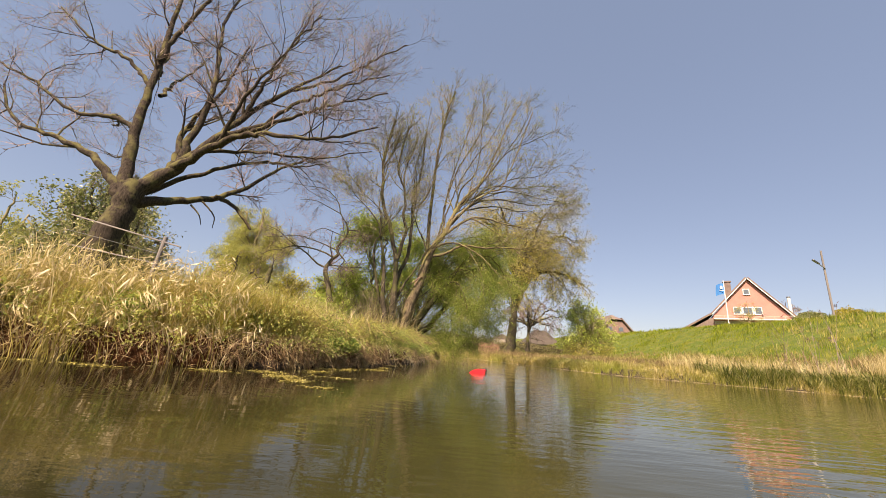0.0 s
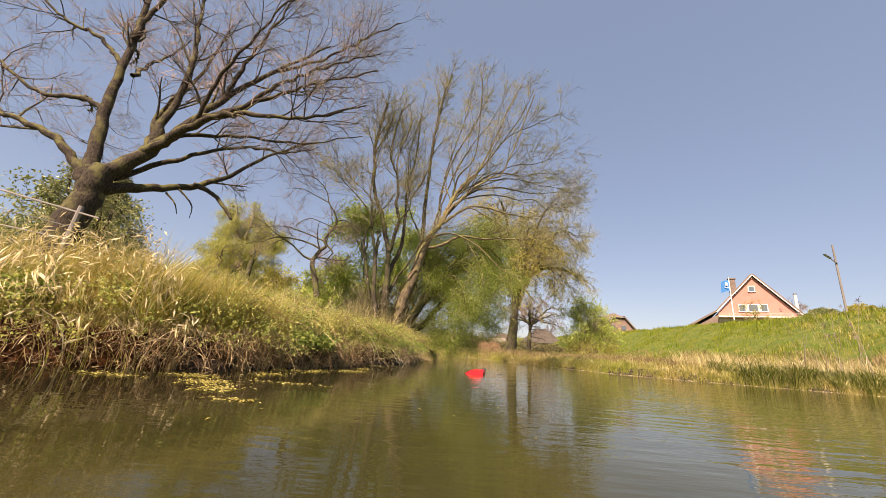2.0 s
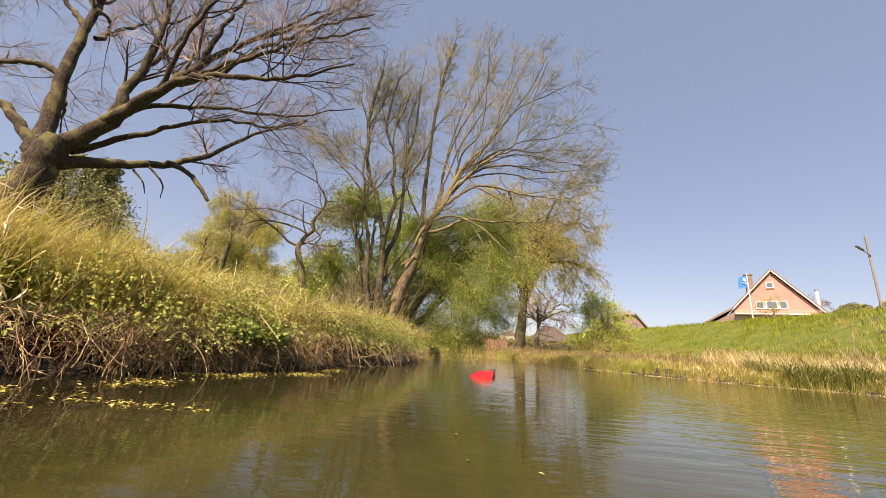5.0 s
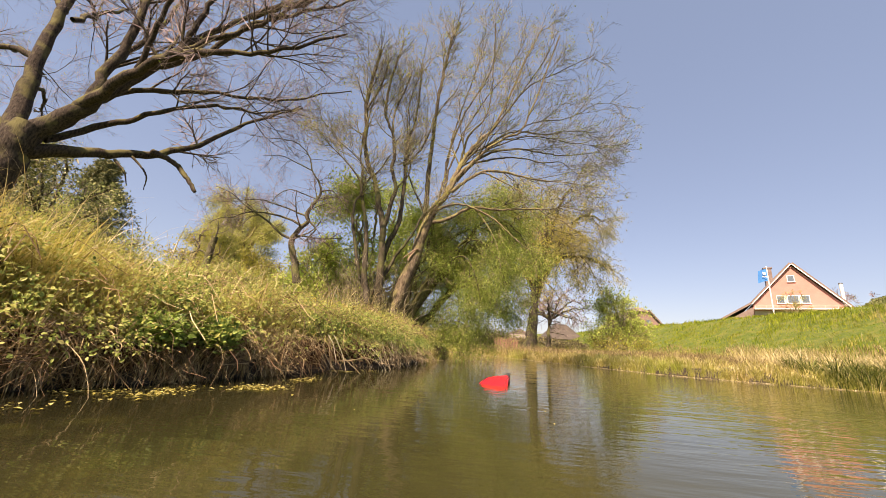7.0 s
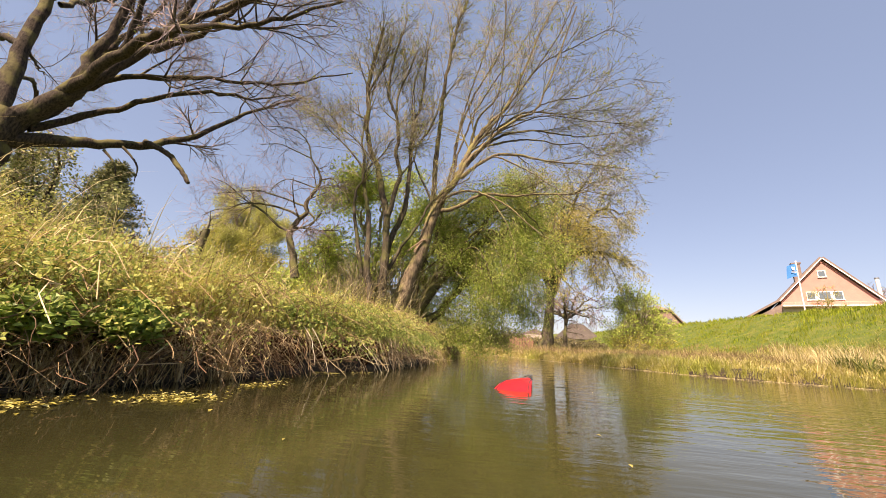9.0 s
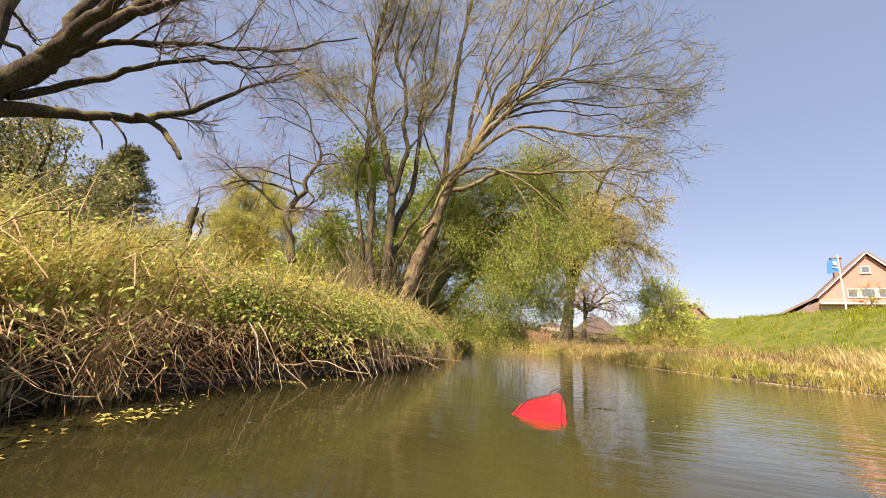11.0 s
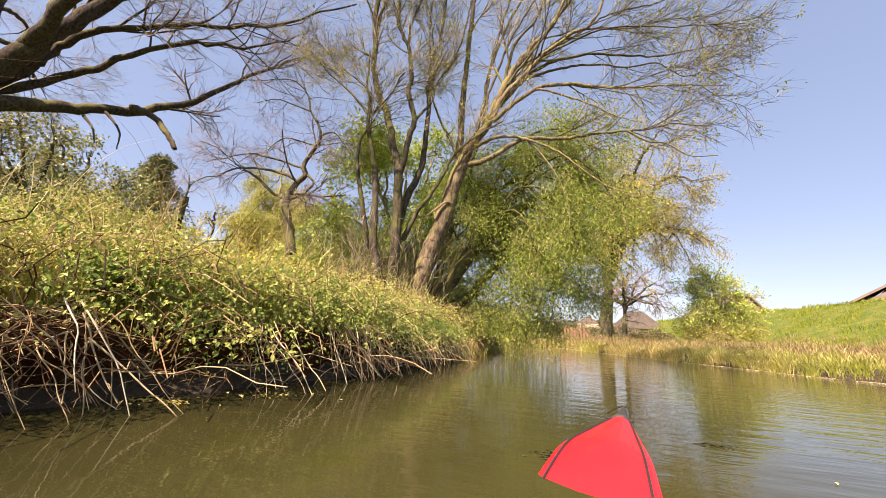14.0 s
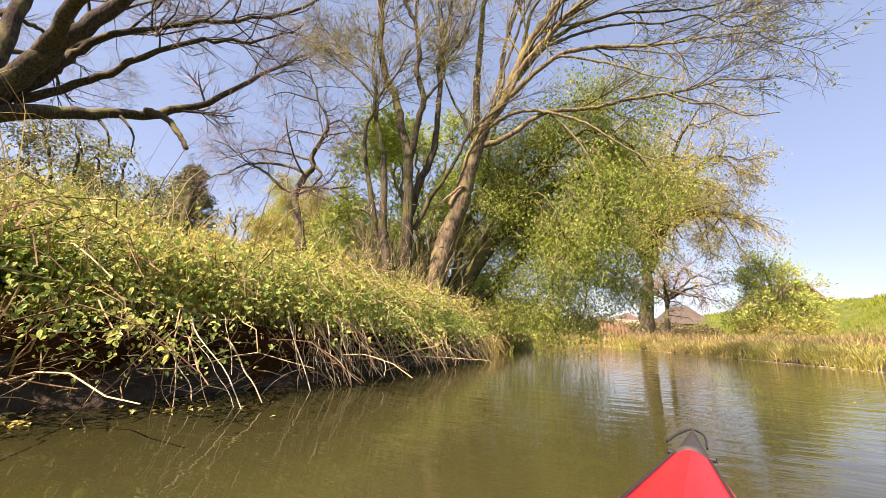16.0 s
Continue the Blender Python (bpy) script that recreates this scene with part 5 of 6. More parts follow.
y = rng.uniform(3.35, 5.0, 230)
x = edge_x(y) - rng.uniform(0.1, 1.5, 230)
keep = (x < -3.45) & (banks(x, y)[0] > 0.08)
mid = (x > -3.6) & (x < -2.2) & (banks(x, y)[0] > 0.15)
stuff("tall_reed", tussocks(x[mid], y[mid], 20, 0.16, 0.64, 0.0075, 1.7, 5, 1.6), REED, "bleached reeds bent over the bank top", "reed")
stuff("tall_reed", tussocks(x[keep], y[keep], 30, 0.16, 0.82, 0.008, 1.6, 5, 1.6), REED, "tall bleached reed stand leaning over the bank", "reed")
rc = reed_canes(260, 3.35, 4.6, 1.5)
rc[..., 2] += 0.35 * np.linspace(0, 1, 6)
stuff("reed_leaf", leaf_cloud(rc[rc[:, 0, 0] < -2.4], 1900, 0.11, 0.06, 0.7, 0.4, 0.13), BLEACHED, "pale bent leaves of the tall reeds", "reed")
stuff("reed_cane", tubes(rc[rc[:, 0, 0] < -3.2], np.full(rc[rc[:, 0, 0] < -3.2].shape[:2], 0.0032), 3), STRAW, "tall dry reed canes", "reed")
stuff("bank_grass", tussocks(x[keep | mid], y[keep | mid], 28, 0.2, 0.68, 0.006, 1.5, 4, 1.8), BANK_GREEN, "green grass growing up through the dry reeds", "grass")
m_ = 75
y = rng.uniform(2.9, 4.5, m_)
top = np.stack([edge_x(y) - rng.uniform(-0.02, 0.7, m_), y, rng.uniform(0.34, 0.85, m_)], -1)
n = m_ * 15
at = np.repeat(top, 15, 0) + rng.normal(size=(n, 3)) * [0.035, 0.035, 0.06]
fall = np.repeat(rng.normal(size=(m_, 3)) * 0.35 + [0.35, -0.2, -1.0], 15, 0)
s = rng.uniform(0.08, 0.2, n)
stuff("reed_leaf", leaves(at, fall + ball_dirs(n) * 0.35, ball_dirs(n) + [0.8, -0.6, 0.3], s, s * 0.085), BLEACHED, "bundles of pale reed leaves hanging down the bank", "reed")
rc = reed_canes(480, 2.9, 4.6, 2.2)
stuff("reed_cane", tubes(rc, np.full(rc.shape[:2], 0.003), 3), STRAW, "thin dry reed canes on the bank", "reed")
stuff("reed_leaf", leaf_cloud(rc, 3400, 0.11, 0.05, 0.9, 0.35, 0.13), BLEACHED, "short pale reed leaves hanging from the canes", "reed")
cx, cy = tuft_spots(26, 5.0, 12.0, 2.2, 0.9, 0.1)
stuff("dry_reed", tussocks(cx, cy, 24, 0.14, 0.55, 0.008, 1.7, 5), STRAW, "tufts of dry straw among the green", "reed")
y = rng.uniform(4.6, 13, 1500) ** 0.5 * 3.4 - 2.7
x = edge_x(y) - 0.2 - 2.8 * rng.uniform(0, 1, 1500)
n = 1500
stuff("dry_grass_stalk", blades(on_ground(x, y), rng.uniform(0.25, 0.65, n), rng.uniform(0.003, 0.006, n), rng.normal(0.2, 0.9, n), rng.uniform(0.5, 2.0, n), 5), BANK_GRASS, "thin dry grass stalks leaning over the bank", "grass")

cx, cy = tuft_spots(36, 4.4, 12.0, 2.0, 1.0, 0.1)
stuff("fallen_stalk", tussocks(cx, cy, 16, 0.2, 0.95, 0.0042, 1.9, 5, 1.6, 0.3), DEAD_WEED, "long fallen stalks lying over the bank plants", "grass")

n = 330
y = rng.uniform(5.2, 12.2, n)
x = edge_x(y) - rng.uniform(0.1, 1.5, n)
stuff("fallen_stalk", blades(on_ground(x, y, 0.3), rng.uniform(0.35, 0.8, n), rng.uniform(0.003, 0.006, n), rng.normal(-0.2, 1.0, n), rng.uniform(1.2, 2.7, n), 5), STRAW, "pale dead stalks arching over the brambles", "grass")

# fine straw matted over the green, and bundles of it trailing down to the water
cx, cy = tuft_spots(40, 5.0, 7.6, 2.0, 1.3)
stuff("matted_straw", clear_of_water(tussocks(cx, cy, 60, 0.2, 0.6, 0.0036, 2.0, 5, 1.5, 0.1), 12, 0.08, 0.36), STRAW, "fine pale straw matted over the bank plants", "straw")
cy = np.concatenate([rng.normal(c_, 0.07, 6) for c_ in (4.95, 5.25, 5.5, 5.75, 6.0, 6.35, 6.75)] + [rng.uniform(2.6, 4.7, 6)])
cx = edge_x(cy) - rng.uniform(0.04, 0.2, len(cy))
v, f = tussocks(cx, cy, 36, 0.08, 0.5, 0.0055, 2.5, 4, 0.7, -0.4)
v[:, 2] = np.maximum(v[:, 2] + 0.02, -0.01)
stuff("trailing_straw", (v, f), LITTER, "bundles of brown straw hanging from the bank edge", "straw")

# dead litter under the leaves, and its loose ends round the lip of the bank
n = 16000
y = 2.8 + 10 * rng.uniform(0, 1, n) ** 1.3
x = edge_x(y) - 2.0 * rng.uniform(0.04, 1, n) ** 1.2
s = rng.uniform(0.06, 0.2, n)
at = on_ground(x, y) + np.stack([0 * x, 0 * x, rng.uniform(0.0, 0.2, n)], -1)
stuff("dead_litter", leaves(at, ball_dirs(n) * [1, 1, 0.5] + [0.3, -0.1, -0.1], ball_dirs(n) * 0.5 + [0.4, -0.3, 0.8], s, s * rng.uniform(0.02, 0.05, n)), LITTER, "matted dead leaves and stalks under the bank plants", "litter")
n = 7000
y = 2.8 + 10 * rng.uniform(0, 1, n) ** 1.2
y = y[(y < 7.0) | (rng.uniform(0, 1, n) < 0.3)]
n = len(y)
thick = np.clip(0.5 + 0.5 * np.sin(y * 5.1) * np.sin(y * 2.3 + 0.7) + rng.normal(0, 0.2, n), 0.1, 1) * np.where((y > 3.7) & (y < 4.75), 0.4, 1.0)
s = rng.uniform(0.08, 0.24, n) * thick * np.where(y > 7.2, 0.55, 1.0)
at = np.stack([edge_x(y) - rng.uniform(-0.08, 0.2, n), y, rng.uniform(0.22, 0.42, n)], -1)
stuff("dead_litter", leaves(at, ball_dirs(n) * [0.5, 0.9, 0.5] + [0.3, -0.1, -0.55], ball_dirs(n) + [0.8, -0.5, 0.3], s, rng.uniform(0.003, 0.007, n)), LITTER, "brown stalk ends fraying from the lip of the bank", "litter")

# arching bramble canes with leaves
def canes(n, y0, y1, back, reach, seed_h):
    y = rng.uniform(y0, y1, n)
    x = np.interp(y, [p[1] for p in LEFT_EDGE], [p[0] for p in LEFT_EDGE]) - back * rng.uniform(0, 1, n) ** 0.8
    a = heading_out(n, 0.9)
    L = rng.uniform(0.5, 1.2, n) * reach
    h = rng.uniform(0.2, 0.5, n) * seed_h
    k = 7
    s = np.linspace(0, 1, k)
    base = on_ground(x, y)
    p = np.stack([base[:, :1] + np.cos(a)[:, None] * L[:, None] * s, base[:, 1:2] + np.sin(a)[:, None] * L[:, None] * s,
                  base[:, 2:] + h[:, None] * 4 * s * (1 - s * 0.85)], -1)
    p += rng.normal(size=p.shape) * 0.02
    p[..., 2] = np.maximum(p[..., 2], 0.12)
    return p


bc = canes(1700, 5.2, 12.5, 2.4, 0.7, 0.7)
stuff("bramble_cane", tubes(bc, np.full(bc.shape[:2], 0.0035) * np.linspace(1.1, 0.6, 7), 3), DEAD_STEM, "arching bramble canes on the bank", "bramble")
stuff("bramble_leaf", patchy(clear_of_water(sprigs(bc, 44000, 0.022, 0.06, 0.9, 0.56), 6, 0.15, 0.36), 6, 0.21, -0.35), BRAMBLE_LEAF, "dense mounds of green bramble leaves over the bank", "bramble")
bc2 = canes(620, 3.2, 6.4, 1.4, 0.6, 0.55)
stuff("bramble_leaf", clear_of_water(sprigs(bc2, 13000, 0.024, 0.06, 0.9, 0.58), 6, 0.16, 0.32), BRAMBLE_LEAF, "green bramble leaves among the straw", "bramble")
bc3 = canes(300, 7.4, 11.8, 0.7, 0.5, 0.5)
stuff("bramble_leaf", clear_of_water(sprigs(bc3, 5000, 0.024, 0.06, 0.9, 0.56), 6, 0.13, 0.36), NETTLE_LEAF, "bright green bramble curtain at the bank edge", "bramble")


bc4 = canes(700, 5.6, 12.0, 2.2, 0.6, 0.9)
bc4[..., 0] -= 1.3
bc4[..., 2] -= 0.14
stuff("bramble_leaf", sprigs(bc4, 15000, 0.023, 0.07, 0.9, 0.58), BRAMBLE_LEAF, "yellow green bramble leaves along the top of the bank", "bramble")


n = 26000
y = rng.uniform(5.0, 12.6, n)
x = edge_x(y) - 2.7 * rng.uniform(0.06, 1, n)
keep = lumps(x, y, 0.33, 2.0) + 0.5 * lumps(x, y, 0.9, 5.0) > -0.25 + rng.normal(0, 0.25, n)
x, y = x[keep], y[keep]
n = len(x)
at = on_ground(x, y) + np.stack([0 * x, 0 * x, 0.36 - 0.07 * (edge_x(y) - x) + 0.09 * lumps(x, y, 0.33, 2.0) + rng.normal(0, 0.07, n)], -1)
s = rng.uniform(0.014, 0.033, n)
stuff("bramble_leaf", patchy(broad_leaves(at, ball_dirs(n) + [0.4, -0.3, -0.2], ball_dirs(n) * 0.9 + [0.3, -0.35, 0.6], s, s * 0.6), 6, 0.21, -0.3), BRAMBLE_LEAF, "low mounds of bramble and weed leaves over the bank top", "bramble")
n = 8000
y = 7.5 + 5.2 * rng.uniform(0, 1, n) ** 0.8
sag = 0.07 * lumps(y, y * 0.0, 0.35, 3.0) + 0.05 * np.sin(y * 3.1)
u = rng.uniform(0, 1, n) ** 0.8
at = np.stack([edge_x(y) + 0.12 - 0.42 * u + rng.normal(0, 0.05, n), y, 0.31 + sag + 0.4 * u + rng.normal(0, 0.03, n)], -1)
s = rng.uniform(0.016, 0.034, n)
stuff("bramble_leaf", broad_leaves(at, ball_dirs(n) + [0.5, -0.2, -0.4], ball_dirs(n) * 0.6 + [0.5, -0.35, 0.8], s, s * 0.56), NETTLE_LEAF, "green leaf curtain hanging over the bank edge", "bramble")


def clump(place, width, height, label):
    ob = thing("nettle_clump", place, label, "plant", "green leaf clumps")
    n = 34
    a, r = rng.uniform(0, 6.3, n), width * rng.uniform(0, 1, n) ** 0.6
    k = 5
    s = np.linspace(0, 1, k)
    p = np.stack([(np.cos(a) * r)[:, None] * (0.4 + 0.6 * s), (np.sin(a) * r)[:, None] * (0.4 + 0.6 * s), (height * (1.1 - 0.5 * (r / width)))[:, None] * s], -1)
    part_np("stem", tubes(p, np.full((n, k), 0.003), 3), NETTLE_LEAF, ob)
    at, way = points_on(p, 1300, 0.3)
    s = rng.uniform(0.025, 0.062, 1300)
    part_np("leaves", broad_leaves(at + rng.normal(size=(1300, 3)) * 0.04, way * 0.3 + ball_dirs(1300) * [1, 1, 0.4], ball_dirs(1300) * 0.5 + [0.3, -0.35, 0.8], s, s * 0.6), CLUMP_LEAF, ob)


for cx, cy, w, h in [(-1.36, 5.75, 0.2, 0.16), (-1.24, 6.1, 0.17, 0.15), (-2.5, 4.5, 0.24, 0.32), (-3.6, 4.0, 0.2, 0.25), (-3.05, 4.1, 0.3, 0.3), (-2.15, 4.7, 0.16, 0.2), (-4.3, 3.75, 0.3, 0.3), (-1.25, 7.8, 0.2, 0.26)]:
    clump((cx, cy, max(float(ground_z(cx, cy)) + 0.05, 0.24)), w, h, "fresh green nettle clump on the bank edge")

# small yellow-flowered weeds along the crest of the bank
y = rng.uniform(4.0, 11, 420)
x = np.interp(y, [p[1] for p in LEFT_EDGE], [p[0] for p in LEFT_EDGE]) - rng.uniform(0.5, 2.8, 420)
c0 = on_ground(x, y) + np.stack([0 * x, 0 * x, rng.uniform(0.35, 0.75, 420)], -1)
s = rng.uniform(0.012, 0.03, 420)
n = 160
at = np.array([-1.75, 9.1, 0.86]) + rng.normal(size=(n, 3)) * [0.3, 0.35, 0.05]
stuff("yellow_flower", leaves(at, ball_dirs(n), ball_dirs(n) + [0.3, -0.5, 0.6], np.full(n, 0.026), np.full(n, 0.02)), FLOWER, "bright yellow flowers on the bank top", "flower")
stuff("yellow_weed", leaves(c0, ball_dirs(420), ball_dirs(420) + [0, 0, 1], s, s * 0.7), YELLOW_LEAF, "yellow weed leaves and flowers on the bank", "weed")

# hanging roots and dead stems in front of the dark undercut
def hanging(n, y0, y1, seed_r):
    """Roots and dead stems in bunches: most fall outwards, some lie slantwise along the bank."""
    bunch = rng.uniform(y0, y1, n // 9 + 1)
    b_ = rng.integers(0, len(bunch), n)
    y = bunch[b_] + rng.normal(0, 0.13, n)
    x = edge_x(y) - rng.uniform(-0.03, 0.25, n)
    k = 6
    s = np.linspace(0, 1, k)
    z0 = rng.uniform(0.14, 0.38, n)
    out = rng.uniform(0.05, 0.34, n)
    a = rng.normal(-0.3, 0.75, len(bunch))[b_] + rng.normal(0, 0.45, n)
    slant = rng.uniform(0, 1, n) < 0.3
    a = np.where(slant, rng.choice([-1.45, 1.45], n) + rng.normal(0, 0.3, n), a)
    out = np.where(slant, out * 2.0, out)
    drop = np.where(slant, z0 * rng.uniform(0.1, 1.0, n), z0 + rng.uniform(-0.2, 0.04, n))
    p = np.stack([x[:, None] + (np.cos(a) * out)[:, None] * s, y[:, None] + (np.sin(a) * out)[:, None] * s, z0[:, None] - drop[:, None] * s ** 1.5], -1)
    p[:, 1:] += np.cumsum(rng.normal(size=(n, k - 1, 3)) * 0.019, 1)
    p = rounded(p)
    r = seed_r * rng.uniform(0.5, 1.5, n)
    return tubes(p, r[:, None] * np.linspace(1, 0.5, p.shape[1]), 4)


stuff("hanging_root", hanging(360, 2.9, 4.8, 0.0024), DEAD_STEM, "brown arching stems under the dry reeds", "roots")
stuff("hanging_root", hanging(560, 4.3, 7.2, 0.0026), DEAD_STEM, "tangle of bare brown roots and stems hanging over the water", "roots")
stuff("hanging_root", hanging(190, 6.8, 13, 0.0021), DEAD_STEM, "sparse brown roots under the brambles", "roots")
stuff("hanging_stem", hanging(50, 6.2, 12.5, 0.0026), PALE_STEM, "pale bent stems hanging before the dark hollow", "roots")


def slanted_bunches(spots, per, seed_r):
    """Bunches of nearly straight dead stems that slope from the overhang down into the water."""
    c = np.repeat(np.asarray(spots, float), per, 0)
    n, k = len(c), 6
    s = np.linspace(0, 1, k)
    y = c[:, 0] + rng.normal(0, 0.07, n)
    x = edge_x(y) - rng.uniform(-0.12, 0.06, n)
    z0 = rng.uniform(0.24, 0.4, n)
    a = c[:, 1] + rng.normal(0, 0.32, n)
    out = rng.uniform(0.05, 0.32, n)
    drop = z0 * rng.uniform(0.75, 1.2, n)
    p = np.stack([x[:, None] + (np.cos(a) * out)[:, None] * s, y[:, None] + (np.sin(a) * out)[:, None] * s, z0[:, None] - drop[:, None] * s ** 1.2], -1)
    p[:, 1:] += np.cumsum(rng.normal(size=(n, k - 1, 3)) * 0.013, 1)
    p = rounded(p)
    return tubes(p, (seed_r * rng.uniform(0.6, 1.5, n))[:, None] * np.linspace(1, 0.6, p.shape[1]), 5)


heads = [(7.4, 0.6), (8.2, 0.0), (8.75, 0.7), (8.95, 0.9), (9.2, 0.8), (9.7, 0.7), (10.2, 0.3), (10.5, 0.8), (11.0, 0.7), (11.4, 0.2), (12.0, 0.6)]
stuff("leaning_stem", slanted_bunches(heads, 8, 0.0027), PALE_STEM, "bunches of pale dead stems sloping into the water", "stems")
stuff("leaning_stem", slanted_bunches(heads[::2], 8, 0.0022), DEAD_STEM, "thin brown stems sloping before the hollow", "stems")
stuff("hanging_root", hanging(100, 3.4, 12, 0.0028), DEAD_STEM, "thicker dead stems leaning into the water", "roots")
stuff("hanging_root", hanging(900, 13, 23, 0.005), DEAD_STEM, "roots along the farther bank", "roots")
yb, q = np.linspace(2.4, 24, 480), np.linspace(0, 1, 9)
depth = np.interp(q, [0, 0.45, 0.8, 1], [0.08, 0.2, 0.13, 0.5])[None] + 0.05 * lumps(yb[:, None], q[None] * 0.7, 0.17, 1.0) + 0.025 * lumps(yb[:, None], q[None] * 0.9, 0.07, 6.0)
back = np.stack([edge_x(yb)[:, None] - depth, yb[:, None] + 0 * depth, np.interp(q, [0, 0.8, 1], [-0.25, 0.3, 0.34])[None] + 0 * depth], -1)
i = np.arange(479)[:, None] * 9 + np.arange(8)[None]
tagged(new("undercut_bank", mesh_np("undercut_bank", back, np.stack([i, i + 1, i + 10, i + 9], -1).reshape(-1, 4), SOIL, True)), "very dark undercut soil of the river bank", "bank", kind="structure")

# floating yellowed leaves
def rafts(rows, size):
    """Mats of floating leaves: rows of middle x, y, reach along x and y, count."""
    x = np.concatenate([cx + rx * rng.normal(0, 0.5, n) for cx, cy, rx, ry, n in rows])
    y = np.concatenate([cy + ry * rng.normal(0, 0.5, n) for cx, cy, rx, ry, n in rows])
    n = len(x)
    a = rng.uniform(0, 6.3, n)
    s = size * rng.uniform(0.4, 1.5, n)
    at = np.stack([x, y, rng.uniform(0.003, 0.009, n)], -1)
    return leaves(at, np.stack([np.cos(a), np.sin(a), rng.normal(0, 0.08, n)], -1), np.tile([0.0, 0, 1], (n, 1)), s, s * 0.6)


mats = [(-1.5, 4.1, 0.25, 0.14, 120), (-1.18, 3.78, 0.2, 0.16, 170), (-0.95, 3.5, 0.13, 0.16, 120), (-0.65, 3.16, 0.14, 0.05, 45), (-0.75, 4.1, 0.3, 0.08, 60), (-1.9, 3.75, 0.3, 0.12, 80), (-2.75, 3.35, 0.28, 0.08, 90), (-3.3, 3.3, 0.2, 0.06, 40), (-1.2, 4.7, 0.15, 0.3, 90),
        (-0.75, 5.95, 0.17, 0.18, 130), (-1.05, 5.5, 0.14, 0.3, 110), (-1.3, 5.35, 0.2, 0.15, 60), (-0.75, 6.6, 0.1, 0.4, 70), (-0.85, 7.75, 0.22, 0.08, 60), (-0.6, 8.1, 0.15, 0.15, 25)]
mats = [(*row[:4], int(row[4] * 1.5)) for row in mats]
stuff("floating_leaf", rafts(mats, 0.025), FLOATING, "yellowed leaves floating along the bank", "leaves")
n = 60
at = np.stack([rng.uniform(-0.5, 4, n), rng.uniform(2.5, 14, n), np.full(n, 0.005)], -1)
a = rng.uniform(0, 6.3, n)
s = rng.uniform(0.01, 0.03, n)
stuff("drifting_leaf", leaves(at, np.stack([np.cos(a), np.sin(a), 0 * a], -1), np.tile([0.0, 0, 1], (n, 1)), s, s * 0.5), FLOATING, "single pale leaves drifting on the river", "leaves")

n = 160
at = np.array([[0.8, 7.74, 0.002], [1.44, 8.2, 0.0]])[rng.integers(0, 2, n)] + rng.normal(size=(n, 3)) * [0.035, 0.022, 0.002]
stuff("weed_clump", leaves(at, ball_dirs(n) * [1, 1, 0.1], np.tile([0.0, 0, 1], (n, 1)), rng.uniform(0.012, 0.03, n), rng.uniform(0.006, 0.012, n)), DARK_WEED, "dark weed clumps drifting on the river", "weed")

# ---------------------------------------------------------------- far bank and dyke
def right_points(n, far, power=1.3, start=0.0, lo=-4.0, hi=24.0):
    """Places along the far bank, from its edge inland, where x lies between lo and hi."""
    e = np.array(RIGHT_EDGE[2:-2], float)
    step = np.hypot(*np.diff(e, axis=0).T)
    along = np.concatenate([[0], np.cumsum(step)])
    u = rng.uniform(0, along[-1], n * 4)
    i = np.clip(np.searchsorted(along, u) - 1, 0, len(step) - 1)
    way = np.diff(e, axis=0)[i] / step[i][:, None]
    inland = start + far * rng.uniform(0, 1, n * 4) ** power
    p = e[i] + way * (u - along[i])[:, None] + np.stack([-way[:, 1], way[:, 0]], -1) * inland[:, None]
    keep = (banks(p[:, 0], p[:, 1])[1] > start - 0.05) & (p[:, 0] > lo) & (p[:, 0] < hi)
    return p[keep, 0][:n], p[keep, 1][:n]


x, y = right_points(800, 2.6, 1.2)
stuff("waterside_grass", tussocks(x, y, 44, 0.28, 0.3, 0.012, 1.9, 3, 1.8, 3.9), EDGE_GRASS, "yellow green waterside tussocks drooping into the river", "grass")
x, y = right_points(700, 0.35, 1.0)
stuff("waterside_grass", tussocks(x, y, 26, 0.18, 0.24, 0.011, 2.1, 3, 1.2, 4.2), EDGE_GRASS, "grass fringe trailing into the water", "grass")
x, y = right_points(330, 1.5, 1.1, 0.0, 10.2, 24.0)
stuff("dark_sedge", tussocks(x, y, 36, 0.25, 0.72, 0.014, 2.7, 5, 0.9, 3.5), SEDGE, "green sedge tussocks overhanging the water", "sedge")
x, y = right_points(420, 0.12, 1.0)
stuff("shore_litter", rafts([(a_ - 0.1, b_ - 0.14, 0.12, 0.06, 12) for a_, b_ in zip(x, y)], 0.05), BLEACHED, "pale line of drifted straw along the shore", "litter")
x, y = right_points(900, 10.0, 0.8, 4.4, -4.0, 32.0)
stuff("dyke_tuft", tussocks(x, y, 16, 0.24, 0.32, 0.015, 1.4, 2, 2.5, 3.5), BANK_GREEN, "yellowish tufts on the dyke slope", "grass")
x, y = right_points(900, 10.0, 0.8, 4.4, -4.0, 32.0)
stuff("dyke_tuft", tussocks(x, y, 16, 0.22, 0.34, 0.016, 1.2, 2, 2.5, 3.5), SEDGE, "darker coarse tufts on the dyke slope", "grass")
x, y = right_points(17000, 3.0, 0.9, 1.6)
n = len(x)
stuff("dead_weed", blades(on_ground(x, y), rng.uniform(0.14, 0.42, n), rng.uniform(0.012, 0.026, n), rng.uniform(0, 6.3, n), rng.uniform(0.5, 2.2, n), 2), DEAD_WEED, "brown dead weeds in a band along the bank", "weed")
x, y = rng.uniform(5, 24, 90000), rng.uniform(9, 52, 90000)
z = ground_z(x, y)
